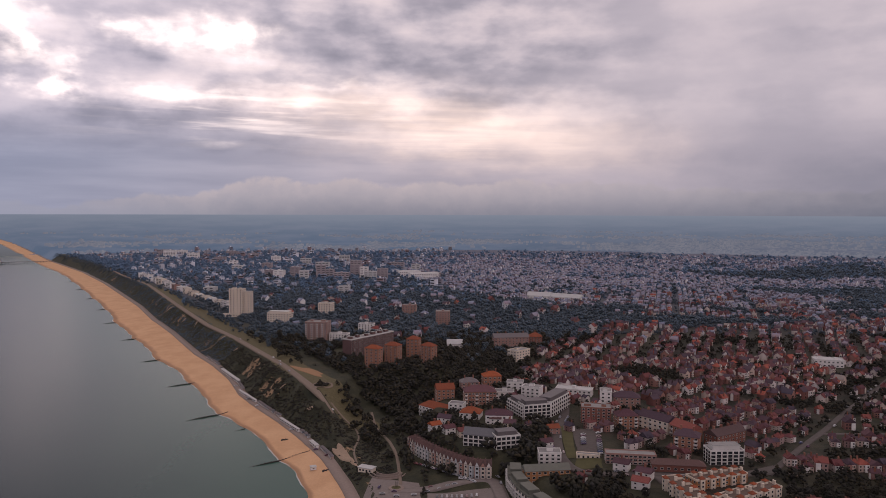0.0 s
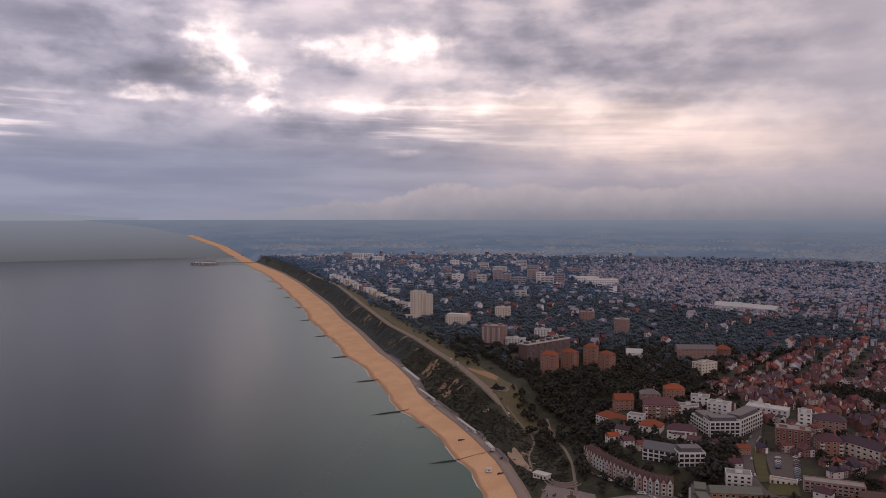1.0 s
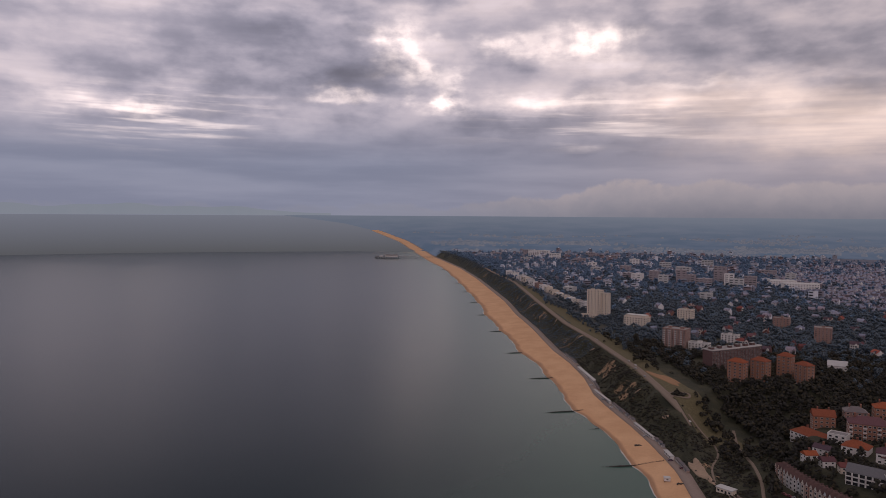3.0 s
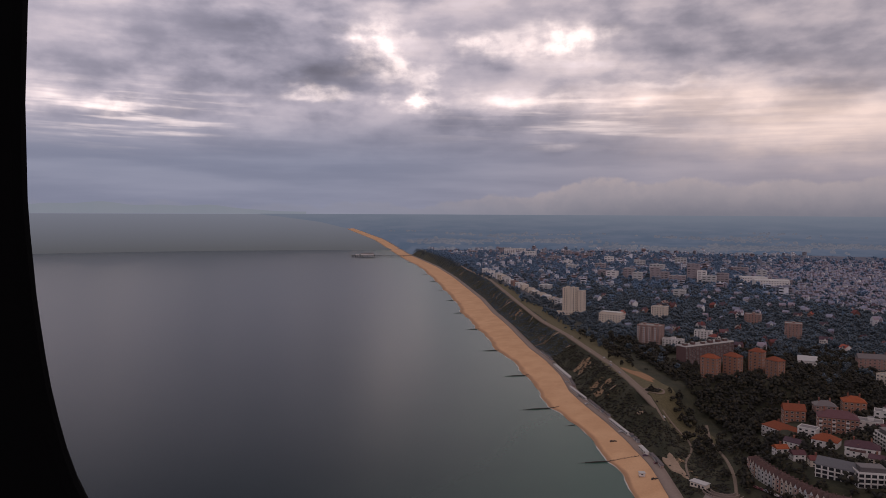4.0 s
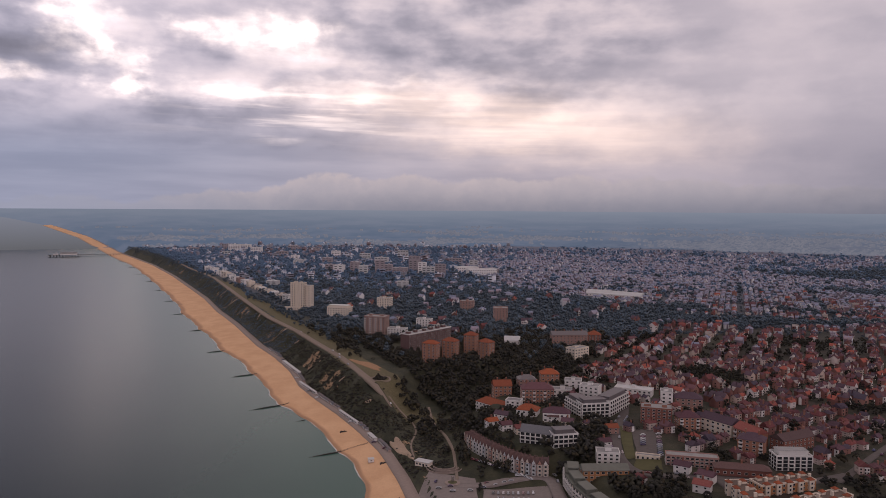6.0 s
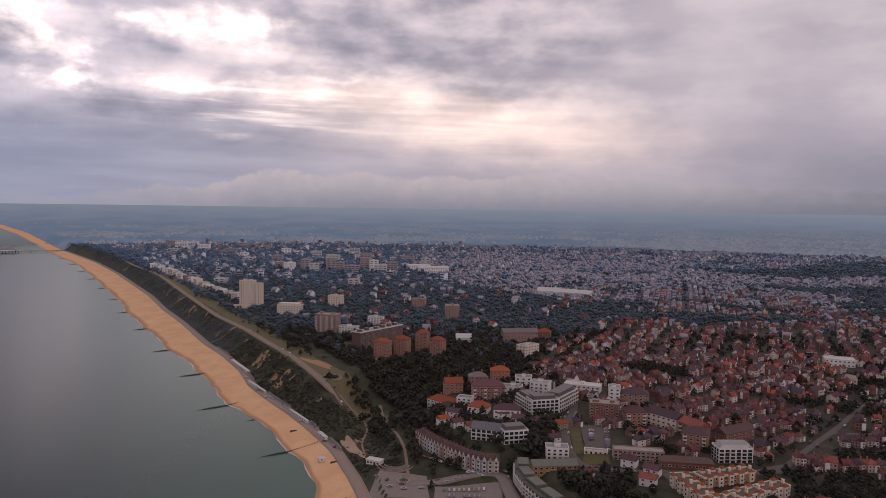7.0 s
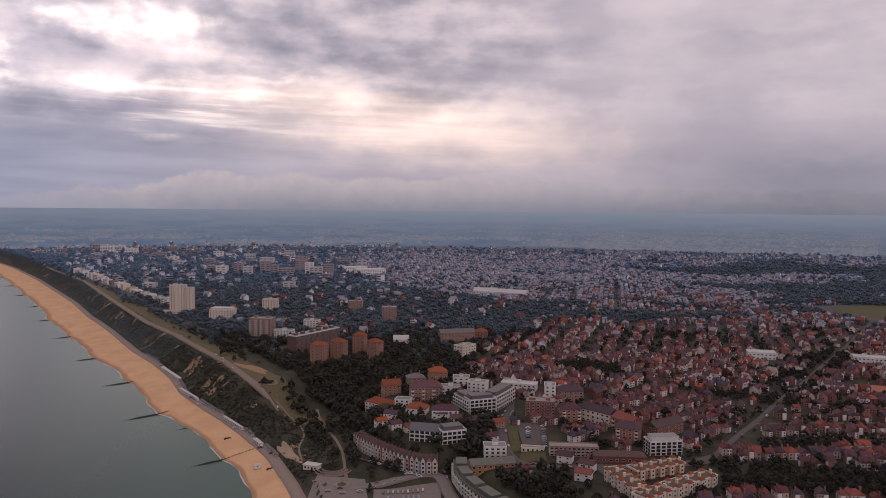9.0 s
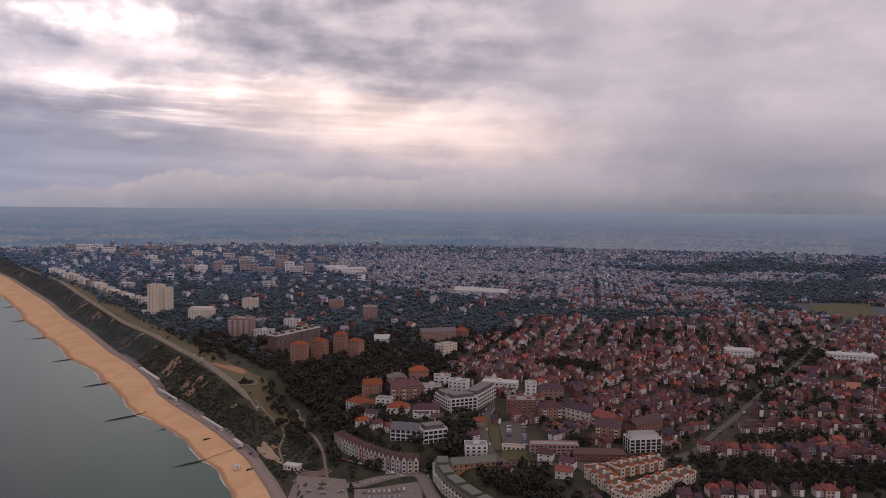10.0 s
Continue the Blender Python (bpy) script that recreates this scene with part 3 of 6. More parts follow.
    # the painted haze tint on the ground grows with distance
    for name, val in (("grass", grass), ("earth", earth), ("town", town), ("far_haze", smooth(np.hypot(x, y), 900, 2000) * smooth(p, 50, 90))):
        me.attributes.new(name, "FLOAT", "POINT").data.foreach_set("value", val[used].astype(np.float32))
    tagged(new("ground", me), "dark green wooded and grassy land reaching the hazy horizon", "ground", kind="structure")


def build_sea():
    x, y, faces = polar_sheet(AZ, RAD[::2] if len(RAD) % 2 else np.append(RAD[::2], RAD[-1]))
    d = inland(x, y)
    keep = (d < 40)[faces].any(1)
    used = np.unique(faces[keep])
    remap = np.full(len(x), -1, np.int32)
    remap[used] = np.arange(len(used))
    wx, wy, wz = far_warp(x, y, np.zeros_like(x))
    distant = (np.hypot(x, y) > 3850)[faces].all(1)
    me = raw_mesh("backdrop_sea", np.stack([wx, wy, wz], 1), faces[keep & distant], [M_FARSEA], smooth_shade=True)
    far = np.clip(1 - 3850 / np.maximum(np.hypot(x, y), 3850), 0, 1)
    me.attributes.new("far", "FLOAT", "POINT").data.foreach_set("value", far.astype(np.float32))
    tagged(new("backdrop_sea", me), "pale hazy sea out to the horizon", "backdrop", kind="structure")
    keep &= ~distant
    used = np.unique(faces[keep])
    remap[used] = np.arange(len(used))
    me = raw_mesh("water", np.stack([wx, wy, wz], 1)[used], remap[faces[keep]], [M_SEA], smooth_shade=True)
    shoal = np.exp(np.minimum(d, 0) / 190.0)
    me.attributes.new("shoal", "FLOAT", "POINT").data.foreach_set("value", shoal[used].astype(np.float32))
    tagged(new("water", me), "calm grey-green sea with fine ripples along the beach", "sea", kind="structure")


def build_far_hills():
    """A low ridge beyond the bay, its pale haze put into a glowing colour."""
    v, f = [], []
    az = np.radians(np.arange(-75, -36, 0.5))
    for i, a in enumerate(az):
        t = float(smooth(np.degrees(a), -75, -60) * (1 - smooth(np.degrees(a), -47, -37)))
        h = 205 + 1 + t * (44 + 9 * math.sin(a * 40) + 5 * math.sin(a * 97))
        for z in (190.0, h):
            v.append((math.sin(a) * 4870, math.cos(a) * 4870, z))
        if i:
            f.append((2 * i - 2, 2 * i, 2 * i + 1, 2 * i - 1))
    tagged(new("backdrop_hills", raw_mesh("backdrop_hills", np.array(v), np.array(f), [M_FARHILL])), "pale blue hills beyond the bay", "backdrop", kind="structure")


build_land()
build_sea()
build_far_hills()

# lines along the coast
COAST = refine(SHORE[(SHORE[:, 1] > 150) & (SHORE[:, 1] < 9000)], 4.0)
COAST_T = np.gradient(COAST, axis=0)
COAST_T /= np.hypot(*COAST_T.T)[:, None]
COAST_N = np.stack([COAST_T[:, 1], -COAST_T[:, 0]], 1)          # inland
COAST_W = np.interp(COAST[:, 1], WIDTH_Y, WIDTH_D)
COAST_S = np.concatenate([[0], np.cumsum(np.hypot(*np.diff(COAST, axis=0).T))])


def coast_point(y, d, past_beach=False):
    """A point at that y of the shoreline and d metres inland of it, or of the back of the beach."""
    px = np.interp(y, COAST[:, 1], COAST[:, 0])
    nx, ny = np.interp(y, COAST[:, 1], COAST_N[:, 0]), np.interp(y, COAST[:, 1], COAST_N[:, 1])
    d = d + (np.interp(y, WIDTH_Y, WIDTH_D) if past_beach else 0)
    return px + nx * d, y + ny * d, math.atan2(-nx, ny)


def strip(offsets, heights, smooth_w=None):
    """Rows of points along the coast at offsets inland of the shoreline."""
    rows = []
    for o, h in zip(offsets, heights):
        q = COAST + COAST_N * np.asarray(o)[..., None] if np.ndim(o) else COAST + COAST_N * o
        rows.append(np.stack(far_warp(q[:, 0], q[:, 1], np.broadcast_to(h, len(q))), 1))
    n, k = len(COAST), len(rows)
    v = np.stack(rows, 1).reshape(-1, 3)
    i = np.arange(n * k).reshape(n, k)
    f = np.stack([i[:-1, :-1], i[:-1, 1:], i[1:, 1:], i[1:, :-1]], -1).reshape(-1, 4)[:, ::-1]
    return v, f


GROYNE_Y = [470, 577, 712, 843, 980, 1146, 1318, 1500, 1690, 1890, 2100, 2330, 2560]


def scallop():
    """The waterline's bays between the groynes."""
    out = 1.5 * np.sin(COAST_S / 9.0) * np.sin(COAST_S / 31.0)
    for a, b in zip(GROYNE_Y[:-1], GROYNE_Y[1:]):
        t = (COAST[:, 1] - a) / (b - a)
        out += np.where((t >= 0) & (t < 1), 5.0 * np.sin(np.pi * np.clip(t, 0, 1)) ** 0.8 + 3.5 * (t - 0.5), 0)
    for _ in range(3):
        out[1:-1] = 0.25 * out[:-2] + 0.5 * out[1:-1] + 0.25 * out[2:]
    return out - 1.0


def build_beach():
    sc = scallop()
    offs = [sc - 14, sc - 1.0] + [sc + (COAST_W - sc) * t for t in (0.06, 0.2, 0.35, 0.5, 0.65, 0.8, 0.92, 1.0)]
    hs = [-1.2, -0.05, 0.35, 1.1, 1.8, 2.4, 3.0, 3.5, 3.9, 4.2]
    v, f = strip(offs, hs)
    v[:, 2] += 0.25 * wavy(v[:, 0], v[:, 1], 7.0) * (v[:, 2] > 0.3)
    me = raw_mesh("beach", v, f, [M_SAND], smooth_shade=True)
    wet = np.tile([1.0, 1.0, 0.75, 0.3, 0.0, 0.0, 0.0, 0.0, 0.0, 0.0], len(COAST))
    me.attributes.new("wet", "FLOAT", "POINT").data.foreach_set("value", wet.astype(np.float32))
    tagged(new("beach", me), "long golden sand beach between sea and promenade", "beach", kind="structure")
    # line of surf
    jit = 0.7 * np.sin(COAST_S / 3.1) + 0.8 * np.sin(COAST_S / 7.7 + 1)
    w = 0.30 * np.clip(np.sin(COAST_S / 17.0) + np.sin(COAST_S / 41.0 + 2) + 0.6 * np.sin(COAST_S / 5.3), 0, 2)
    run = np.clip(np.sin(COAST_S / 11.0 + 1) + np.sin(COAST_S / 29.0) + 0.5, 0, 1)
    v, f = strip([sc - 0.5 - (0.5 + w) * run + jit * 0.3, sc - 0.5 + jit * 0.3, sc - 0.5 + 0.35 * run + jit * 0.3], [0.06, 0.2, 0.30])
    tagged(new("surf", raw_mesh("surf", v, f, [M_FOAM])), "thin broken line of white surf along the sand", "surf", kind="structure")
    # promenade
    v, f = strip([COAST_W - 0.2, COAST_W, COAST_W + 4.5, COAST_W + 9.5, COAST_W + 9.6], [3.6, 5.0, 5.05, 5.1, 4.0])
    tagged(new("promenade", raw_mesh("promenade", v, f, [M_PAVING])), "paved seafront promenade under the cliff", "promenade", kind="structure")


build_beach()


def ribbon(name, points, width, mat, label, lift=0.25, step=6.0, category="road", taper=0.0):
    """A road or path draped over the ground, with a kerb on either side; taper narrows it over its first metres."""
    pts = refine(np.array(points, float), step)
    t = np.gradient(pts, axis=0)
    t /= np.hypot(*t.T)[:, None]
    n = np.stack([t[:, 1], -t[:, 0]], 1)
    run = np.arange(len(pts)) * step
    width = width * (0.22 + 0.78 * smooth(run, 0, taper)) if taper else np.full(len(pts), float(width))
    prof = [(-0.5, -1.5), (-0.5, 0.0), (-0.25, 0.06), (0.0, 0.1), (0.25, 0.06), (0.5, 0.0), (0.5, -1.5)]
    rows = []
    zc = np.max([land_height(*(pts + n * (width * o)[:, None]).T) for o in (-0.5, 0, 0.5)], axis=0)
    for _ in range(4):
        zc[1:-1] = 0.25 * zc[:-2] + 0.5 * zc[1:-1] + 0.25 * zc[2:]
    for o, dz in prof:
        q = pts + n * (o * width)[:, None]
        rows.append(np.stack([q[:, 0], q[:, 1], zc + lift + dz], 1))
    v = np.stack(rows, 1).reshape(-1, 3)
    i = np.arange(len(v)).reshape(len(pts), len(prof))
    f = np.stack([i[:-1, :-1], i[:-1, 1:], i[1:, 1:], i[1:, :-1]], -1).reshape(-1, 4)[:, ::-1]
    return tagged(new(name, raw_mesh(name, v, f, [mat])), label, category, kind="structure")
# ---------------------------------------------------------------- cabin window
def build_window_pillar():
    """The dark pillar at the edge of the cabin window that the camera looks through for a while; its inner edge bows
    towards the sill, shaped to fit the camera's view.
    """
    b = radians(55.73)
    fwd, right = Vector((-math.sin(b), math.cos(b), 0)), Vector((math.cos(b), math.sin(b), 0))
    foot = Vector((*PILLAR, EYE_Z))
    rows, zs = [], np.linspace(-0.62, 0.55, 40)
    for z in zs:
        edge = float(np.interp(z, [-0.6, -0.30, -0.262, -0.22, -0.16, -0.09, 0.0, 0.10, 0.19, 0.35], [0.115, 0.052, 0.037, 0.025, 0.014, 0.006, 0.0, 0.0, 0.004, 0.014]))
        c = foot + Vector((0, 0, z)) + right * edge
        prof = [(-0.30, 0.0), (-0.012, 0.0), (-0.004, 0.004), (0.0, 0.012), (0.0, 0.03), (-0.004, 0.042), (-0.02, 0.05), (-0.30, 0.06)]
        rows.append([c + right * u + fwd * v for u, v in prof])
    me = Mesh()
    k = len(rows[0])
    me.v = [tuple(p) for r in rows for p in r]
    for i in range(len(rows) - 1):
        for j in range(k):
            me.f.append((i * k + j, i * k + (j + 1) % k, (i + 1) * k + (j + 1) % k, (i + 1) * k + j))
    me.f += [tuple(range(k))[::-1], tuple(range((len(rows) - 1) * k, len(rows) * k))]
    me.m = [0] * len(me.f)
    tagged(new("window_1", me.data("window_pillar", M_TRIM)), "black aircraft cabin window pillar with a bowed inner edge", "window frame", kind="structure")


build_window_pillar()

# ---------------------------------------------------------------- roads and paths
ROAD_CLIFF = [(-92, 655), (-103, 672), (-113, 690), (-143, 752), (-174, 815), (-220, 892), (-277, 990), (-352, 1105), (-492, 1356), (-688, 1715), (-866, 1985), (-1104, 2380)]
ROADS = [
    ("road_1", [(-30, 492), (-8, 492), (24, 499), (46, 503), (47, 470), (54, 430), (75, 370)], 9, M_TARMAC, "grey asphalt seafront road curving up from the roundabout"),
    ("road_2", [(120, 640), (113, 600), (101, 567), (95, 537), (93, 504), (98, 478), (114, 471), (150, 470), (200, 462), (238, 480)], 8, M_ASPHALT, "grey asphalt street curving past white apartment buildings"),
    ("road_3", [(225, 466), (307, 554), (463, 724), (547, 812), (760, 1050), (1000, 1320)], 5.2, M_ASPHALT, "straight grey asphalt road through the brick suburb"),
    ("road_4", ROAD_CLIFF, 8.5, M_PATH, "pale clifftop road along the grass edge"),
    ("road_5", [(-22, 503), (-27, 553), (-39, 604), (-52, 640), (-60, 690)], 2.4, M_PATH, "pale track climbing into the dark wood"),
    ("road_6", [(-58, 545), (-66, 580), (-62, 610), (-72, 645), (-84, 662), (-98, 680)], 1.6, M_PATH, "narrow sandy path over the cliff end"),
    ("road_7", [(150, 470), (160, 400), (185, 330)], 7, M_ASPHALT, "grey side street beside cream flats"),
    ("road_8", [(307, 554), (400, 548), (560, 530)], 4.5, M_ASPHALT, "grey residential street between brick houses"),
    ("road_9", [(258, 500), (360, 470), (470, 450)], 4.5, M_ASPHALT, "grey residential street between red-roofed houses"),
    ("road_10", [coast_point(y, d, True)[:2] for y, d in ((990, 12), (972, 24), (958, 30), (975, 35), (955, 42), (930, 50))], 1.6, M_PATH, "pale zigzag footpath climbing the scrubby cliff"),
    ("road_11", [coast_point(y, d, True)[:2] for y, d in ((1330, 12), (1300, 26), (1325, 34), (1295, 46))], 2.0, M_PATH, "pale footpath slanting up the far cliff"),
]
for nm, pts, w, mat, lab in ROADS:
    ribbon(nm, pts, w, mat, lab, taper=60.0 if pts is ROAD_CLIFF else 0.0)


def slab_patch(name, pts, mat, label, category, lift=0.35, grid=14):
    """A four-cornered patch draped on the ground: a lawn, a pitch or a car park."""
    a, b, c, d = (np.array(p, float) for p in pts)
    v = []
    for i in range(grid + 1):
        for j in range(grid + 1):
            s, t = i / grid, j / grid
            q = (a * (1 - s) + b * s) * (1 - t) + (d * (1 - s) + c * s) * t
            q = q + 0.25 * np.array([math.sin(t * 9 + s), math.cos(s * 8 + t)]) * (1 if i in (0, grid) or j in (0, grid) else 0)
            v.append((q[0], q[1]))
    v = np.array(v)
    z = land_height(v[:, 0], v[:, 1]) + lift
    i = np.arange(len(v)).reshape(grid + 1, grid + 1)
    f = np.stack([i[:-1, :-1], i[1:, :-1], i[1:, 1:], i[:-1, 1:]], -1).reshape(-1, 4)
    me = raw_mesh(name, np.column_stack([v, z]), f, [mat], smooth_shade=True)
    return tagged(new(name, me), label, category, kind="structure")


slab_patch("pavement_1", [(-50, 468), (-6, 466), (-9, 506), (-44, 517)], M_TARMAC, "grey asphalt roundabout apron at the chine mouth", "pavement", lift=0.18)
slab_patch("pavement_2", [(-2, 448), (42, 446), (44, 487), (-3, 487)], M_TARMAC, "grey seafront car park with parked cars", "car park", lift=0.18)
slab_patch("pavement_3", [(106, 503), (122, 502), (134, 560), (112, 566)], M_ASPHALT, "dark grey car park behind a curved street", "car park")
slab_patch("lawn_1", [(99, 484), (118, 482), (121, 500), (104, 502)], M_LAWN, "green grass verge beside the curved street", "lawn")
slab_patch("lawn_2", [(97, 504), (104, 503), (112, 566), (104, 572)], M_LAWN, "narrow green grass verge beside the car park", "lawn")
slab_patch("lawn_3", [(759, 1075), (860, 1103), (979, 1282), (820, 1243)], M_LAWN, "open green playing field among trees", "lawn", lift=0.8)
slab_patch("lawn_4", [(-170, 985), (-140, 985), (-130, 1010), (-165, 1015)], M_LAWN, "small green lawn among dark trees", "lawn")
slab_patch("pitch_1", [(464, 650), (492, 648), (512, 675), (484, 684)], M_CLAYPITCH, "reddish clay sports pitch among houses", "sports pitch", lift=0.6)


def ragged_patch(name, centre, half, turn, mat, label, seed, lift=0.45):
    """A bare patch with a torn outline, draped on the ground."""
    rng = np.random.default_rng(seed)
    n, rings = 44, 7
    a = np.linspace(0, 2 * math.pi, n, endpoint=False)
    edge = 1 + 0.20 * np.sin(3 * a + rng.uniform(0, 6)) + 0.10 * np.sin(5 * a + rng.uniform(0, 6)) + rng.uniform(-0.05, 0.05, n)
    ca, sa = math.cos(radians(turn)), math.sin(radians(turn))
    pts = [(centre[0], centre[1])]
    for r in range(1, rings + 1):
        u, v = half[0] * edge * np.cos(a) * r / rings, half[1] * edge * np.sin(a) * r / rings
        pts += list(zip(centre[0] + u * ca - v * sa, centre[1] + u * sa + v * ca))
    pts = np.array(pts)
    z = land_height(pts[:, 0], pts[:, 1]) + lift
    z[-n:] -= lift + 0.3
    f = [(0, 1 + i, 1 + (i + 1) % n) for i in range(n)]
    for r in range(rings - 1):
        o = 1 + r * n
        for i in range(n):
            p, q = o + i, o + (i + 1) % n
            f += [(p, p + n, q + n), (p, q + n, q)]
    me = raw_mesh(name, np.column_stack([pts, z]), np.array(f), [mat], smooth_shade=True)
    return tagged(new(name, me), label, "ground patch", kind="structure")


ragged_patch("bare_clay", (-138, 780), (33, 7.5), 131, M_CLAY, "bare orange clay patch on the clifftop grass", 3)
ragged_patch("bare_scar", (-72, 571), (27, 4.2), 116, M_SCAR, "bare pale sandstone scar on the cliff face", 5)
for k, (yy, off, size) in enumerate(((640, 26, 5), (705, 30, 4), (800, 34, 5), (905, 33, 6), (960, 36, 5), (1110, 34, 8), (1180, 30, 7), (1290, 33, 9), (1420, 34, 9))):
    px, py, ang = coast_point(yy, off, True)
    ragged_patch("bare_scar", (px, py), (size * 0.9, size * 0.22), math.degrees(ang) + 60 + 30 * (k % 3 - 1), M_SCAR, "pale sandy scar on the scrubby cliff face", 10 + k)


def build_roundabout():
    x, y = -25, 496
    r = root("roundabout", pose(x, y, ground_at(x, y)), "round paved traffic island with low planting", "roundabout")
    kerb = Mesh()
    n = 28
    for ra, rb, za, zb in ((5.5, 5.4, 0.3, 0.75), (5.4, 3.4, 0.75, 0.8), (3.4, 3.3, 0.8, 1.0), (3.3, 0.1, 1.0, 1.15)):
        for i in range(n):
            a, b = 2 * math.pi * i / n, 2 * math.pi * (i + 1) / n
            kerb.add([(ra * math.cos(a), ra * math.sin(a), za), (ra * math.cos(b), ra * math.sin(b), za), (rb * math.cos(b), rb * math.sin(b), zb), (rb * math.cos(a), rb * math.sin(a), zb)],
                     [(0, 1, 2, 3)], 0 if ra > 3.35 else 1)
    part("kerb_ring", kerb.data("kerb_ring", M_PAVING, M_LAWN), r)
    posts = Mesh().box(-0.12, -0.12, 1.0, 0.12, 0.12, 5.0)
    for dx, dy in ((0.8, 0), (-0.6, 0.7), (0.1, -0.9)):
        part("post", posts.data("post", M_TIMBER), r, "", pose(dx, dy, 0))


build_roundabout()

# ---------------------------------------------------------------- buildings
TAKEN = []      # (x, y, radius) of ground that is built on


def window_data(w, h, name="window"):
    """One window: a white frame with a dark pane set back in it."""
    m = Mesh()
    t = 0.12
    m.box(-w / 2, -0.10, 0, w / 2, 0.02, t, 1).box(-w / 2, -0.10, h - t, w / 2, 0.02, h, 1)
    m.box(-w / 2, -0.10, t, -w / 2 + t, 0.02, h - t, 1).box(w / 2 - t, -0.10, t, w / 2, 0.02, h - t, 1)
    m.box(-w / 2 + t, -0.05, t, w / 2 - t, 0.02, h - t, 0)
    return m.data(name, M_GLASS, M_FRAME)


WINDOWS = {}


def window_of(w, h):
    key = (round(w, 1), round(h, 1))
    if key not in WINDOWS:
        WINDOWS[key] = window_data(*key)
    return WINDOWS[key]


def balcony_data(w, solid=True):
    """A slab with a parapet, or with a low kerb and end fins."""
    m = Mesh().box(-w / 2, -1.3, -0.15, w / 2, 0.0, 0.05)
    m.box(-w / 2, -1.35, 0.05, w / 2, -1.25, 1.0 if solid else 0.25)
    m.box(-w / 2, -1.25, 0.05, -w / 2 + 0.1, 0, 1.0).box(w / 2 - 0.1, -1.25, 0.05, w / 2, 0, 1.0)
    return m.data("balcony", M_FRAME)


def building(name, label, A, B, depth, h, floors, wall, roof="flat", roof_mat=None, bay=4.2, win=(2.1, 1.5), balconies=0, sides="front right left",
             category="building", heads=1, base=None, trim=None, penthouse=False, group="", open_rails=False):
    """A block whose front runs from A to B, with storeys of windows, a roof and roof huts."""
    A, B = np.array(A, float), np.array(B, float)
    w = float(np.hypot(*(B - A)))
    rot = math.atan2(B[1] - A[1], B[0] - A[0])
    mid = (A + B) / 2
    nrm = np.array([-math.sin(rot), math.cos(rot)])
    c = mid + nrm * depth / 2
    z = min(ground_at(*q) for q in (A, B, c)) if base is None else base
    TAKEN.append((*c, max(w, depth) * 0.5 + 3))
    if c[1] > 780:
        TAKEN.append((*(mid - nrm * 9), w * 0.4 + 2))
    if w > 1.8 * depth:
        for s in (-0.3, 0.3):
            TAKEN.append((*(c + (B - A) * s), depth * 0.6 + 3))
    r = root(name, pose(*mid, z, 0, 0, math.degrees(rot)), label, category, group)
    roof_mat = roof_mat or M_FELT
    trim = trim or (M_FRAME if wall in (M_WHITE, M_DARKBRICK) else wall)
    part("wall", Mesh().box(-w / 2, 0, -4, w / 2, depth, h).data("wall", wall), r)
    if roof == "flat":
        m = Mesh().box(-w / 2 + 0.3, 0.3, h - 0.4, w / 2 - 0.3, depth - 0.3, h + 0.12)
        part("roof", m.data("roof", roof_mat), r)
        m = Mesh().box(-w / 2 - 0.15, -0.15, h - 0.5, w / 2 + 0.15, 0.3, h + 0.7).box(-w / 2 - 0.15, depth - 0.3, h - 0.5, w / 2 + 0.15, depth + 0.15, h + 0.7)
        m.box(-w / 2 - 0.15, 0.3, h - 0.5, -w / 2 + 0.3, depth - 0.3, h + 0.7).box(w / 2 - 0.3, 0.3, h - 0.5, w / 2 + 0.15, depth - 0.3, h + 0.7)
        part("parapet", m.data("parapet", trim), r)
        rnd = random.Random(int(abs(mid[0] * 7 + mid[1])))
        for i in range(heads):
            hx, hy = (i + 0.5) / heads * w - w / 2 + rnd.uniform(-1, 1), depth * rnd.uniform(0.4, 0.65)
            sx, sy, sz = rnd.uniform(1.6, 3.0), rnd.uniform(1.5, 2.4), rnd.uniform(2.0, 3.0)
            hut = part("roof_hut", Mesh().box(-sx, -sy, 0, sx, sy, sz).data("roof_hut", wall), r, "", pose(hx, hy, h))
            part("cap", Mesh().box(-sx - 0.2, -sy - 0.2, sz, sx + 0.2, sy + 0.2, sz + 0.2).data("cap", roof_mat), hut)
        if penthouse:
            pent = part("penthouse", Mesh().box(-w / 2 + 2.2, 2.2, h, w / 2 - 2.2, depth - 2, h + 2.8).box(-w / 2 + 1.7, 1.6, h + 2.8, w / 2 - 1.7, depth - 1.5, h + 3.1).data("penthouse", roof_mat if roof_mat is M_SLATE else trim), r)
            part("penthouse_roof", Mesh().box(-w / 2 + 1.9, 1.8, h + 3.1, w / 2 - 1.9, depth - 1.7, h + 3.3).data("penthouse_roof", roof_mat), pent)
    else:
        hip = depth / 2 + 0.5 if roof == "hip" else 0.0
        rh = depth * 0.33
        axis = "x"
        if depth > w:
            axis, hip, rh = "y", (w / 2 + 0.5 if roof == "hip" else 0.0), w * 0.33
        if roof != "hip":
            m = Mesh()
            if axis == "x":
                m.add([(-w / 2, 0, h), (-w / 2, depth, h), (-w / 2, depth / 2, h + rh * 0.97), (w / 2, 0, h), (w / 2, depth, h), (w / 2, depth / 2, h + rh * 0.97)], [(0, 2, 1), (3, 4, 5)])
            else:
                m.add([(-w / 2, 0, h), (w / 2, 0, h), (0, 0, h + rh * 0.97), (-w / 2, depth, h), (w / 2, depth, h), (0, depth, h + rh * 0.97)], [(0, 1, 2), (3, 5, 4)])
            part("gable_wall", m.data("gable_wall", wall), r)
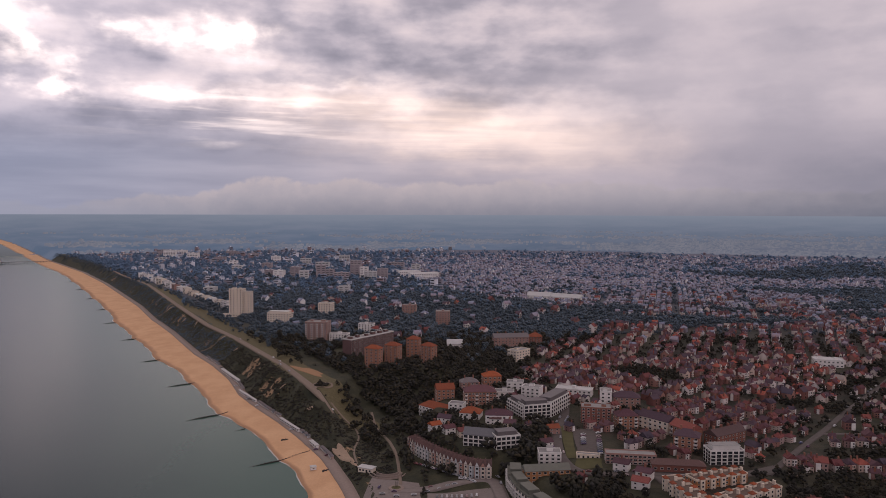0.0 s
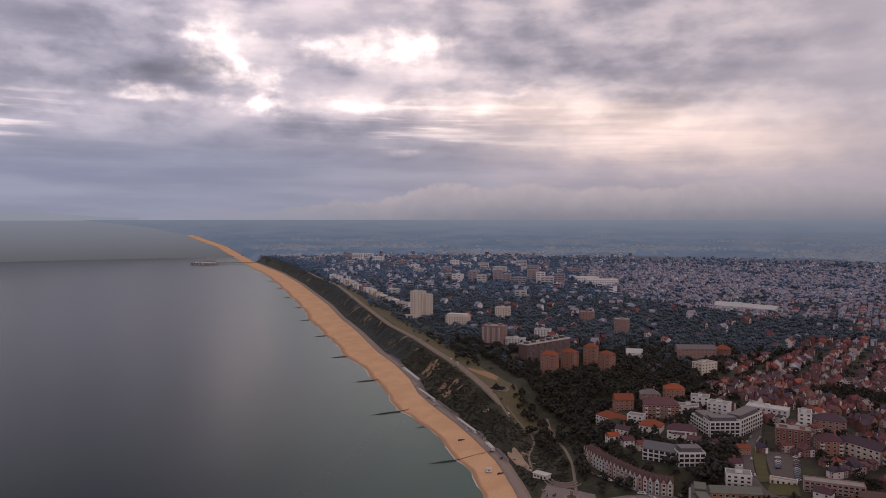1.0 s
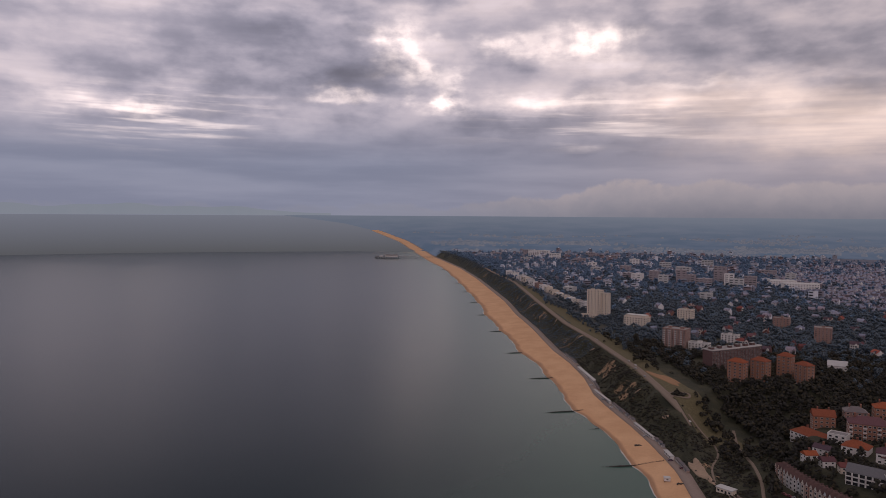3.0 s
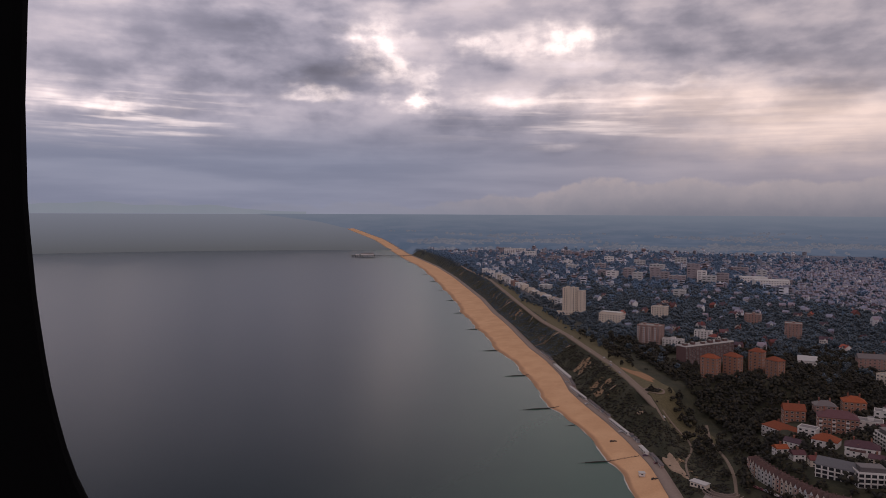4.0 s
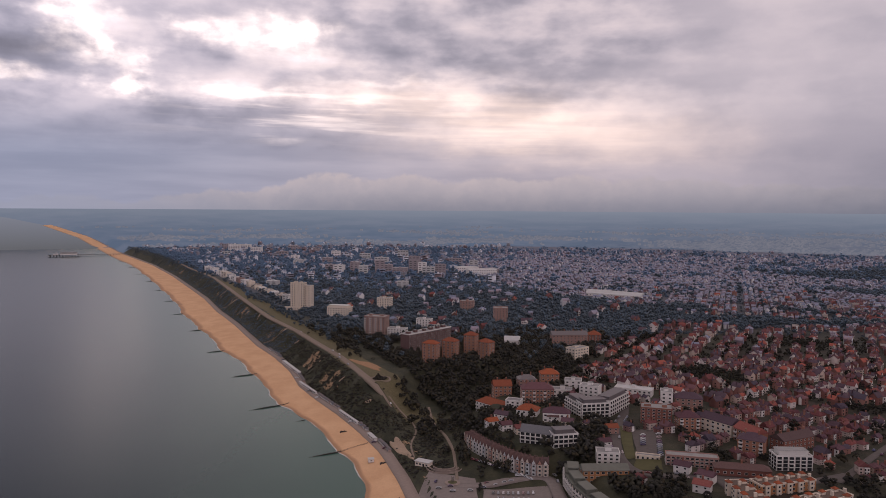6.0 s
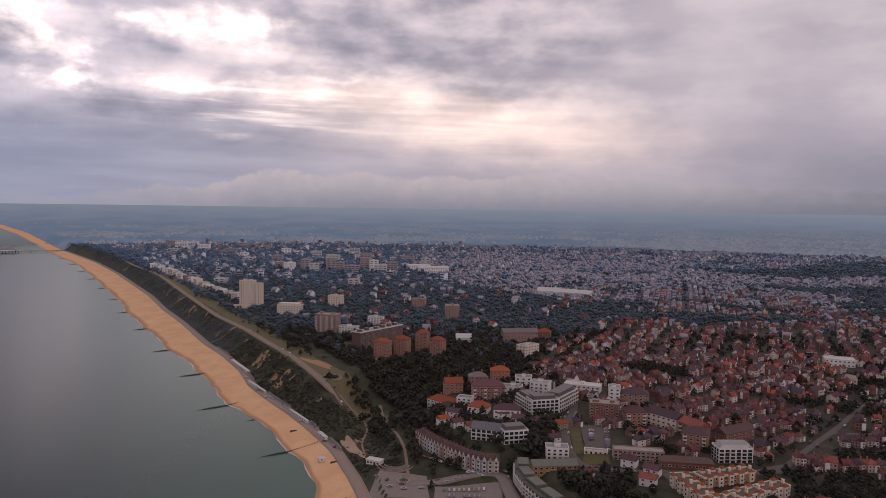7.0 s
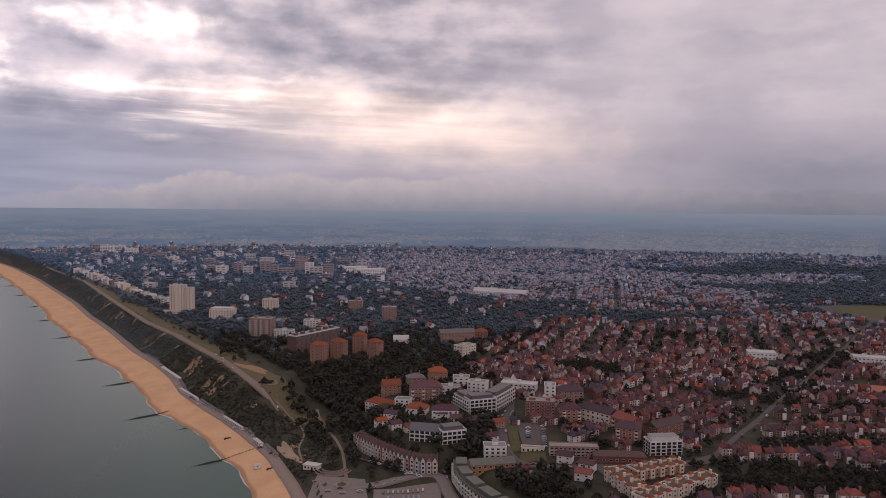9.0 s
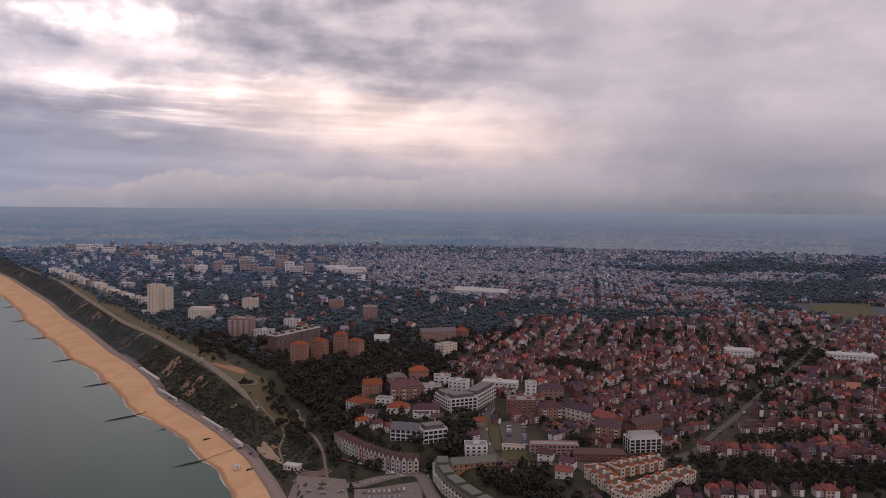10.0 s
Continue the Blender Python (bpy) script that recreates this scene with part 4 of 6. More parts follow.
        part("roof", Mesh().gable(-w / 2, 0, w / 2, depth, h + 0.02, rh, axis, 0.5, 0, hip).data("roof", roof_mat), r)
        for i in range(heads):
            hx = (i + 0.5) / heads * w - w / 2
            part("chimney", Mesh().box(-0.5, -0.9, 0, 0.5, 0.9, rh + 1.6).box(-0.6, -1.0, rh + 1.6, 0.6, 1.0, rh + 1.9).data("chimney", M_BRICK), r, "", pose(hx, depth * 0.55, h))
    # storeys of windows
    fh = h / floors
    ww, wh = win
    wd = window_of(ww, wh)
    bal = balcony_data(ww + 0.6, not open_rails) if balconies else None
    faces = []
    if sides == "front right left":             # the side turned away from the camera gets no windows
        sides = "front left" if c[0] > 20 else "front right" if c[0] < -20 else sides
    if "front" in sides:
        faces.append((w, lambda u: pose(u, 0, 0)))
    if "left" in sides:
        faces.append((depth, lambda u: pose(-w / 2, depth / 2 - u, 0, 0, 0, -90)))
    if "right" in sides:
        faces.append((depth, lambda u: pose(w / 2, depth / 2 + u, 0, 0, 0, 90)))
    for k, (length, at) in enumerate(faces):
        n = max(int(length / bay), 1)
        for f in range(floors):
            for i in range(n):
                u = (i + 0.5) / n * length - length / 2
                zz = f * fh + (fh - wh) * 0.45
                part("window", wd, r, "", at(u) @ pose(0, -0.02, zz))
                if balconies and f > 0 and (i % balconies == 0) and k == 0:
                    part("balcony", bal, r, "", at(u) @ pose(0, -0.02, f * fh))
    return r


# --- the seafront tower and its neighbours on the east cliff
main_tower = building("tower_block", "tall cream concrete tower block with stacked window bays", (-346, 1203), (-324, 1199), 16, 46, 15, M_CREAM, bay=4.0, win=(2.0, 1.5), heads=2, category="tower block", trim=M_CREAM)
building("tower_block", "cream concrete stair wing joined to the tall tower", (-323.6, 1206), (-312, 1204), 14, 41, 14, M_CREAM, bay=4.2, win=(1.6, 1.4), heads=0, category="tower block", trim=M_CREAM)
for u in (-10.9, -5.4, 0.0, 5.4, 10.9):
    part("concrete_fin", Mesh().box(-0.7, -1.1, 0, 0.7, -0.05, 47.5).data("concrete_fin", M_CREAM), main_tower, "", pose(u, 0, 0))
building("podium", "low cream entrance podium at the tower's foot", (-356, 1199), (-330, 1194), 5.5, 5, 1, M_CREAM, heads=0, sides="front")
building("apartment_block", "broad cream apartment block with pale flat roof", (-265, 1126), (-229, 1119), 18, 16, 5, M_CREAM, penthouse=True, heads=2, category="apartment block", roof_mat=M_PALEROOF)
building("apartment_block", "small pale stone tower with roof hut", (-199, 1216), (-177, 1211), 18, 21, 7, M_CREAM, heads=1, category="apartment block")
building("apartment_block", "pinkish brick apartment block with many balconies", (-176, 969), (-146, 964), 20, 25, 9, M_PINKBRICK, bay=3.6, balconies=2, heads=2, category="apartment block")
building("apartment_block", "white stepped low apartment building among trees", (-143, 968), (-118, 963), 12, 10, 3, M_WHITE, heads=1, balconies=1, bay=4, category="apartment block")
building("apartment_block", "long plum brick slab block with white roof edge", (-99, 850), (-52, 914), 14, 23, 8, M_DARKBRICK, bay=4.4, win=(2.2, 1.5), heads=6, category="apartment block")
for i, (a, b, hh) in enumerate((((-78, 801), (-62, 794), 22), ((-57, 821), (-42, 813), 22), ((-33, 852), (-19, 847), 24), ((-15, 822), (-3, 812), 21))):
    building("apartment_block", "orange brick apartment block with hipped terracotta roof", a, b, 11.0, hh, 7, M_ORANGE, "hip", M_TERRA, bay=4.5, win=(2.4, 1.5), heads=0, category="apartment block", group="orange brick flats in the wood")
building("apartment_block", "square reddish brick apartment block with flat roof", (2, 1103), (24, 1103), 18, 21, 7, M_PINKBRICK, heads=1, category="apartment block")
building("pavilion", "white pavilion with pale low-pitched roof", (17, 919), (37, 919), 15, 5.5, 1, M_WHITE, "gable", M_PALEROOF, bay=4, heads=0, category="pavilion")
building("terrace_block", "long pinkish brick terrace block with grey roofs", (78, 919), (124, 926), 14, 13, 4, M_PINKBRICK, "gable", M_SLATE, bay=4.5, heads=4, category="terrace")
building("apartment_block", "red brick block with terracotta roof", (126, 938), (143, 938), 14, 11, 4, M_BRICK, "hip", M_TERRA, heads=1, category="apartment block")
building("apartment_block", "tan brick apartment block with flat roof", (96, 821), (114, 837), 14, 13, 4, M_CREAM, heads=1, category="apartment block")
building("apartment_block", "grey and white low apartment block among trees", (-112, 1046), (-90, 1042), 12, 11, 4, M_WHITE, heads=1, category="apartment block")
building("apartment_block", "brown brick low block among trees", (-57, 1240), (-33, 1237), 14, 14, 5, M_PINKBRICK, heads=1, category="apartment block")
building("warehouse", "long low warehouse with white curved roof", (189, 1466), (233, 1446), 22, 6, 1, M_WHITE, "gable", M_PALEROOF, bay=6, heads=0, category="warehouse")
building("warehouse", "long low warehouse with pale metal roof", (234, 1445), (288, 1410), 20, 5, 1, M_WHITE, "gable", M_PALEROOF, bay=6, heads=0, category="warehouse")
building("shopping_hall", "large white flat-roofed shopping hall", (-67, 1885), (10, 1900), 40, 16, 4, M_WHITE, bay=6, win=(3, 1.5), heads=3, category="hall", roof_mat=M_PALEROOF)
building("shopping_hall", "white hall with pale upper storey", (-100, 1960), (-40, 1975), 40, 14, 3, M_WHITE, bay=6, win=(3, 1.5), heads=2, category="hall", roof_mat=M_PALEROOF)
building("office_block", "white office block with flat roof among brick houses", (435, 806), (464, 796), 18, 8, 2, M_WHITE, heads=2, bay=4, category="office block", roof_mat=M_PALEROOF)
building("office_block", "long white low commercial building", (544, 773), (590, 752), 16, 8, 2, M_WHITE, heads=2, bay=4, category="office block", roof_mat=M_PALEROOF)

# --- hotels and mansion blocks round the chine
building("hotel", "red brick seaside hotel with orange tiled roof and white balconies", (-13, 664), (18, 634), 14, 10, 3, M_WHITE, "hip", M_TERRA, bay=4, balconies=1, heads=2, category="hotel")
building("hotel", "white balconied hotel wing above the wood", (14, 630), (27, 626), 10, 8, 3, M_WHITE, bay=4, balconies=1, heads=0, category="hotel")
building("mansion_block", "bright red brick mansion block with gabled roof", (4, 676), (21, 679), 14, 13, 4, M_ORANGE, "gable", M_TERRA, heads=2, category="mansion block")
building("mansion_block", "dark red brick mansion block with white window bays", (29, 642), (58, 644), 15, 14, 4, M_BRICK, "hip", M_TILE, bay=3.2, balconies=3, heads=3, category="mansion block")
building("mansion_block", "red brick mansion block with orange roof", (50, 700), (68, 702), 13, 14, 4, M_ORANGE, "hip", M_TERRA, heads=2, category="mansion block")
building("mansion_block", "grey brick mansion block behind the hotel", (28, 690), (45, 693), 12, 12, 4, M_PINKBRICK, "hip", M_SLATE, heads=2, category="mansion block")
building("villa", "white villa with orange hipped roof", (23, 602), (40, 597), 13, 7, 2, M_WHITE, "hip", M_TERRA, heads=1, category="villa")
building("villa", "white villa with red tiled roof and dormers", (44, 582), (66, 580), 12, 8, 2, M_WHITE, "hip", M_TILE, heads=2, category="villa")
building("villa", "low white villa with flat roof", (58, 662), (76, 660), 12, 7, 2, M_WHITE, heads=1, category="villa")
building("villa", "white cubic villa with brown roof edge", (72, 690), (88, 688), 12, 9, 3, M_WHITE, heads=1, category="villa")
building("apartment_block", "white five-storey apartment building with corner tower", (82, 655), (98, 648), 12, 13, 4, M_WHITE, heads=1, balconies=2, category="apartment block")
building("apartment_block", "low pale block with white canopy roof", (118, 680), (150, 668), 14, 6, 2, M_WHITE, heads=1, category="apartment block", roof_mat=M_PALEROOF)
WHITE_FLATS = "white modern apartments with wrapping balconies and grey roof"
building("apartment_block", WHITE_FLATS, (66, 619), (76, 591), 14, 11, 4, M_WHITE, bay=3.9, open_rails=True, win=(3.2, 2.4), balconies=1, penthouse=True, heads=0, category="apartment block", roof_mat=M_SLATE, group="white modern flats")
building("apartment_block", WHITE_FLATS, (77, 589.5), (100, 596), 14, 12, 4, M_WHITE, bay=3.9, open_rails=True, win=(3.2, 2.4), balconies=1, penthouse=True, heads=0, category="apartment block", roof_mat=M_SLATE, group="white modern flats")
building("apartment_block", WHITE_FLATS, (101, 597.5), (122, 630), 14, 13, 4, M_WHITE, bay=3.9, open_rails=True, win=(3.2, 2.4), balconies=1, penthouse=True, heads=0, category="apartment block", roof_mat=M_SLATE, group="white modern flats")
building("apartment_block", "white modern flats with glazed gables and grey roof", (24, 539), (47, 532), 13, 9, 3, M_WHITE, "gable", M_SLATE, bay=3.7, open_rails=True, win=(3.2, 2.4), balconies=1, heads=0, category="apartment block", group="white modern flats")
building("apartment_block", "white modern flats with deep square loggias", (48.5, 526), (67, 531), 13, 10, 3, M_WHITE, bay=3.7, open_rails=True, win=(3.2, 2.4), balconies=1, penthouse=True, heads=0, category="apartment block", roof_mat=M_SLATE, group="white modern flats")
building("apartment_block", "small white flat-roofed apartment block", (76, 497), (92, 496), 11, 8, 3, M_WHITE, bay=3.4, balconies=1, heads=1, category="apartment block")
building("apartment_block", "orange brick apartment block with grey-green roof", (64, 474), (95, 478), 10, 12, 4, M_COURT, "gable", M_GREENROOF, bay=3.8, win=(2.2, 1.6), heads=0, category="apartment block")
for i, (a, b) in enumerate((((54, 498), (52.5, 481)), ((52.4, 480), (55.5, 462)), ((55.8, 461), (61.5, 444)), ((62, 443), (70, 425)), ((70.4, 424), (80, 406)))):
    building("apartment_block", "curving cream apartment range with grey-green metal roof", a, b, 11, 10.5 - 0.3 * i, 4, M_CREAM, "flat", M_GREENROOF, trim=M_GREENROOF, penthouse=True, bay=3.6, open_rails=True, win=(3.0, 2.1), balconies=1, heads=0, sides="front", category="apartment block", group="curving apartment range")
building("apartment_block", "dark brick five-storey block with white sills", (123, 582), (147, 577), 15, 13, 5, M_BRICK, heads=2, bay=4, category="apartment block")
building("apartment_block", "grey concrete block with white stair tower", (151, 635), (161, 633), 14, 13, 4, M_WHITE, heads=1, category="apartment block")
building("apartment_block", "brown brick low block with dark roof", (163, 634), (186, 630), 14, 9, 3, M_PINKBRICK, "hip", M_TILE, heads=1, category="apartment block")
LONG = "orange brick mansion terrace with white bays and gables"
building("mansion_terrace", LONG, (149, 564), (166, 565), 13, 11, 4, M_ORANGE, "hip", M_TILE, heads=2, balconies=3, category="terrace", group="orange brick mansion terrace")
building("mansion_terrace", LONG, (168, 573), (185, 551), 13, 10, 3, M_CREAM, "gable", M_TILE, heads=3, balconies=2, category="terrace", group="orange brick mansion terrace")
building("mansion_terrace", LONG, (186, 549), (195, 530), 13, 10, 3, M_ORANGE, "gable", M_TILE, heads=2, balconies=2, category="terrace", group="orange brick mansion terrace")
building("mansion_terrace", LONG, (179, 519), (195, 511), 13, 11, 4, M_ORANGE, "hip", M_TILE, heads=2, balconies=3, category="terrace", group="orange brick mansion terrace")
building("apartment_block", "long low brick flats with white window bands", (122, 490), (156, 485), 9, 7, 3, M_PINKBRICK, bay=3.0, win=(2.4, 1.5), heads=0, category="apartment block")
building("garage_row", "low cream garage row with arched fronts", (104, 503), (120, 499), 5, 3, 1, M_CREAM, bay=3, win=(1.6, 2.0), heads=0, sides="front", category="garage")
building("apartment_block", "white and grey modern apartments with stepped roof", (194, 486), (218, 487), 12, 10, 4, M_WHITE, bay=3.8, open_rails=True, win=(3.2, 2.4), balconies=2, penthouse=True, heads=1, category="apartment block", roof_mat=M_FELT)
def turrets(r, w, depth, h):
    """Square bays on the front and small roof pavilions behind, each under a terracotta pyramid."""
    n = max(int(w / 7.5), 2)
    tall = Mesh().box(-1.7, -1.3, -3, 1.7, -0.03, h + 1.0).box(-1.7, -0.03, h - 0.3, 1.7, 1.6, h + 1.0).data("corner_bay", M_CREAM)
    cap = Mesh().gable(-1.7, -1.3, 1.7, 1.6, h + 1.02, 1.5, "x", 0.4, 0, 1.8).data("bay_roof", M_TERRA)
    low = Mesh().box(-1.5, -1.4, -0.2, 1.5, 1.4, 1.9).data("roof_pavilion", M_CREAM)
    lid = Mesh().gable(-1.5, -1.4, 1.5, 1.4, 1.92, 1.2, "x", 0.35, 0, 1.7).data("pavilion_roof", M_TERRA)
    stack = Mesh().box(-0.5, -0.9, -0.3, 0.5, 0.9, 2.3).box(-0.6, -1.0, 2.3, 0.6, 1.0, 2.6).data("chimney", M_CREAM)
    for i in range(n):
        u = (i + 0.5) / n * w - w / 2
        b = part("corner_bay", tall, r, "", pose(u, 0, 0))
        part("bay_roof", cap, b, "terracotta pyramid roof")
        for f in range(4):
            part("window", window_of(1.6, 1.5), b, "", pose(0, -1.32, f * h / 4 + 0.6))
        q = part("roof_pavilion", low, r, "", pose(u + 1.0, depth - 2.2, h + 0.1))
        part("pavilion_roof", lid, q, "terracotta pyramid roof")
        part("chimney", stack, r, "", pose(u + w / n * 0.42, depth * 0.45, h + 0.1))


CREAMU = "cream mansion flats with terracotta-edged flat roof and balconies"
for a, b, hh in (((148, 447), (154.4, 411), 11.0), ((157, 396), (178, 408), 10.6), ((178.6, 408.4), (197, 419), 11.2), ((197.6, 419.3), (217, 430), 10.8), ((168, 441), (206, 454), 10.4)):
    flats = building("mansion_flats", CREAMU, a, b, 11, hh, 4, M_COURT if hh == 10.4 else M_CREAM, bay=3.4, win=(1.6, 1.5), heads=0, category="mansion flats", base=25.0, roof_mat=M_UROOF, trim=M_CREAM, group="cream mansion flats")
    turrets(flats, math.dist(a, b), 11, hh)
building("clubhouse", "low dark red brick building with tiled roof", (150, 475), (185, 470), 9, 5, 1, M_BRICK, "hip", M_PLUM, heads=1, category="clubhouse")

for a, b, lab in (((4, 597), (15, 592), "low white villa with red tiled roof on the bank"), ((124, 478), (133, 473), "white gabled cottage with red roof by the trees"), ((135, 462), (143, 456), "white rendered house with steep red roof"), ((128, 446), (137, 441), "white gabled house with dark red roof")):
    building("villa", lab, a, b, 8, 5.5, 2, M_WHITE, "gable", M_TILE, bay=3.6, win=(1.5, 1.3), heads=1, category="villa")
building("mansion_terrace", "long red brick terrace with plum tiled roof", (212, 520), (240, 536), 12, 9, 3, M_BRICK, "gable", M_PLUM, bay=3.6, win=(1.5, 1.4), heads=4, category="terrace")

for (vx, vy), turn, wall, tiles, lab in (
        ((15, 567), 25, M_WHITE, M_TILE, "small white villa with dark tiled roof above the crescent"), ((26, 558), 15, M_CREAM, M_TILE, "small cream villa with tiled roof above the crescent"),
        ((52, 580), -10, M_WHITE, M_PLUM, "white villa with plum tiled roof on the bank"), ((62, 566), -15, M_CREAM, M_TILE, "cream gabled villa with tiled roof"),
        ((96, 551), 10, M_PINKBRICK, M_TERRA, "small pink brick house with orange roof by the street"), ((87, 525), 20, M_WHITE, M_TILE, "small white house with red roof by the street"),
        ((4, 580), 30, M_WHITE, M_TERRA, "small white bungalow with orange roof beside the wood")):
    ux, uy = 4.5 * math.cos(radians(turn)), 4.5 * math.sin(radians(turn))
    building("villa", lab, (vx - ux, vy - uy), (vx + ux, vy + uy), 7.5, 5.0, 2, wall, "gable", tiles, bay=3.2, win=(1.5, 1.3), heads=1, category="villa")

# --- the terrace crescent of pale gabled houses
CRES = refine(np.array([(-19, 566), (-10, 549), (-1, 536), (10, 522), (20, 511), (32, 502.5), (48, 501)], float), 0.5)
cres_s = np.concatenate([[0], np.cumsum(np.hypot(*np.diff(CRES, axis=0).T))])


def crescent_house_parts(r, w, d, h, variant):
    part("wall", Mesh().box(-w / 2, 0, -3, w / 2, d, h).data("wall", M_FRONTS), r)
    part("roof", Mesh().gable(-w / 2, 0, w / 2, d, h + 0.02, 3.6, "x", 0.12).data("roof", M_PLUM), r)
    m = Mesh().box(-w * 0.34, -1.7, -3, w * 0.34, 0, h + 0.4)
    part("bay", m.data("bay", M_FRONTS), r, "painted projecting bay")
    m = Mesh().gable(-w * 0.34, -1.7, w * 0.34, d * 0.45, h + 0.42, 3.0, "y", 0.15)
    part("bay_roof", m.data("bay_roof", M_PLUM), r)
    m = Mesh().add([(-w * 0.34 - 0.1, -1.9, h + 0.4), (w * 0.34 + 0.1, -1.9, h + 0.4), (0, -1.9, h + 3.2)], [(0, 1, 2)])
    part("gable", m.data("gable", M_FRONTS), r, "painted gable front")
    part("chimney", Mesh().box(w / 2 - 0.6, d * 0.45, h, w / 2 - 0.02, d * 0.45 + 1.6, h + 4.2).data("chimney", M_PLUM), r)
    for f in range(3):
        part("window", window_of(1.8, 1.7), r, "", pose(0, -1.72, 0.7 + f * h / 3))
        part("window", window_of(0.5, 1.6), r, "", pose(w * 0.42, -0.02, 0.7 + f * h / 3))


s = 3.2
idx = 0
while s < cres_s[-1] - 3:
    px, py = np.interp(s, cres_s, CRES[:, 0]), np.interp(s, cres_s, CRES[:, 1])
    qx, qy = np.interp(s + 1, cres_s, CRES[:, 0]), np.interp(s + 1, cres_s, CRES[:, 1])
    a = math.atan2(qy - py, qx - px)
    w = 4.1
    nx, ny = -math.sin(a), math.cos(a)
    r = root("terraced_house", pose(px, py, ground_at(px - nx * 2, py - ny * 2), 0, 0, math.degrees(a)), "pale rendered terraced house with gabled bay, part of a crescent", "house", "crescent of terraced houses")
    if idx == 0:
        first = r
        crescent_house_parts(r, w, 10, 8.6, 0)
    else:
        bpy.data.objects.remove(r)
        r = copy_thing(first, pose(px, py, ground_at(px - nx * 2, py - ny * 2), 0, 0, math.degrees(a)))
    TAKEN.append((px + nx * 5, py + ny * 5, 7))
    s += 4.2
    idx += 1

# --- hotels along the cliff road towards the pier
rnd = random.Random(5)
for i, (hx, hy) in enumerate(zip(np.linspace(-385, -790, 17), np.linspace(1300, 1905, 17))):
    w, hgt = rnd.uniform(20, 34), rnd.choice([8, 9, 11, 12, 14])
    ang = -math.radians(56) + rnd.uniform(-0.15, 0.15)
    ux, uy = math.cos(ang), math.sin(ang)
    building("hotel", "pale seafront hotel facing the clifftop road", (hx - ux * w / 2, hy - uy * w / 2), (hx + ux * w / 2, hy + uy * w / 2), rnd.uniform(13, 18), hgt, max(2, int(hgt / 3)),
             rnd.choice([M_WHITE, M_CREAM, M_WHITE, M_PINKBRICK]), rnd.choice(["flat", "flat", "hip"]), rnd.choice([M_FELT, M_PALEROOF, M_SLATE]), bay=w / 2 - 1, win=(round(w * 0.36), 1.6), heads=1, sides="front", category="hotel", group="clifftop hotels")

# --- town-centre blocks
TOWN = [(-440, 2000, 26, 22), (-400, 2030, 22, 30), (-365, 1985, 24, 24), (-330, 2060, 26, 34), (-300, 2020, 20, 26), (-262, 1990, 40, 20), (-235, 2075, 24, 34), (-205, 2040, 22, 30),
        (-180, 1975, 34, 22), (-150, 2010, 28, 28), (-480, 2060, 24, 20), (-520, 2200, 30, 22), (-600, 2160, 30, 16), (-350, 2200, 40, 24), (-250, 2230, 34, 26), (-660, 2330, 26, 20),
        (-440, 2420, 36, 22), (-560, 2500, 30, 24), (-760, 2520, 40, 18), (-120, 2240, 40, 18), (0, 2060, 30, 14), (-60, 2140, 26, 20), (-900, 2650, 40, 24), (-1010, 2720, 46, 30),
        (-800, 2800, 40, 22), (-690, 2700, 40, 20), (-950, 2480, 30, 16), (-1080, 2840, 50, 26), (-1030, 2900, 40, 22), (-1190, 2760, 36, 14), (-320, 2500, 36, 26), (-210, 1640, 24, 14), (-520, 1640, 24, 12)]
for i, (tx, ty, w, hgt) in enumerate(TOWN):
    if ty < 2100:
        tx, ty = tx * 0.94, ty * 0.94
    building("town_block", "pale town-centre block with flat roof", (tx - w / 2, ty + rnd.uniform(-3, 3)), (tx + w / 2, ty + rnd.uniform(-3, 3)), rnd.uniform(14, 22), hgt, max(3, int(hgt / 5)),
             rnd.choice([M_WHITE, M_MAUVE, M_MAUVE, M_PALEROOF]), "flat", rnd.choice([M_FELT, M_PALEROOF]), bay=9, win=(7, 1.8), heads=1, sides="front", category="office block", group="town-centre blocks")
# ---------------------------------------------------------------- shore: groynes, pier, huts
def build_groynes():
    """Timber groynes: posts with planks between them, running down into the water."""
    for gy, (out, back) in zip(GROYNE_Y + [664], [(26, 24), (26, 26), (34, 8), (28, 6), (24, 3), (22, 3), (20, 3), (20, 3), (20, 3), (22, 3), (24, 3), (24, 3), (24, 3), (7, 3)]):
        px, py, a = coast_point(gy, 0)
        nx, ny = -math.sin(a), math.cos(a)
        x0, y0 = px - nx * out, py - ny * out
        length = out + back
        r = root("groyne", pose(x0, y0, 0, 0, 0, math.degrees(math.atan2(ny, nx)) + 4), "dark wet timber groyne running from sand into sea", "groyne", "timber groynes")
        n = int(length / 3)
        post = Mesh().box(-0.22, -0.22, -3, 0.22, 0.22, 1.5, taper=0.03).data("post", M_TIMBER)
        plank = Mesh().box(0, -0.16, -2.6, 3.0, 0.16, 1.15).data("planking", M_TIMBER)
        width = float(np.interp(gy, WIDTH_Y, WIDTH_D))
        for i in range(n + 1):
            rise = 3.6 * max(0.0, i * 3 - out) / width - 0.9 * (1 - min(1, i / 4))
            part("post", post, r, "", pose(i * 3, 0, rise - 0.1))
            if i < n:
                part("planking", plank, r, "", pose(i * 3, 0, rise - 0.25))


build_groynes()


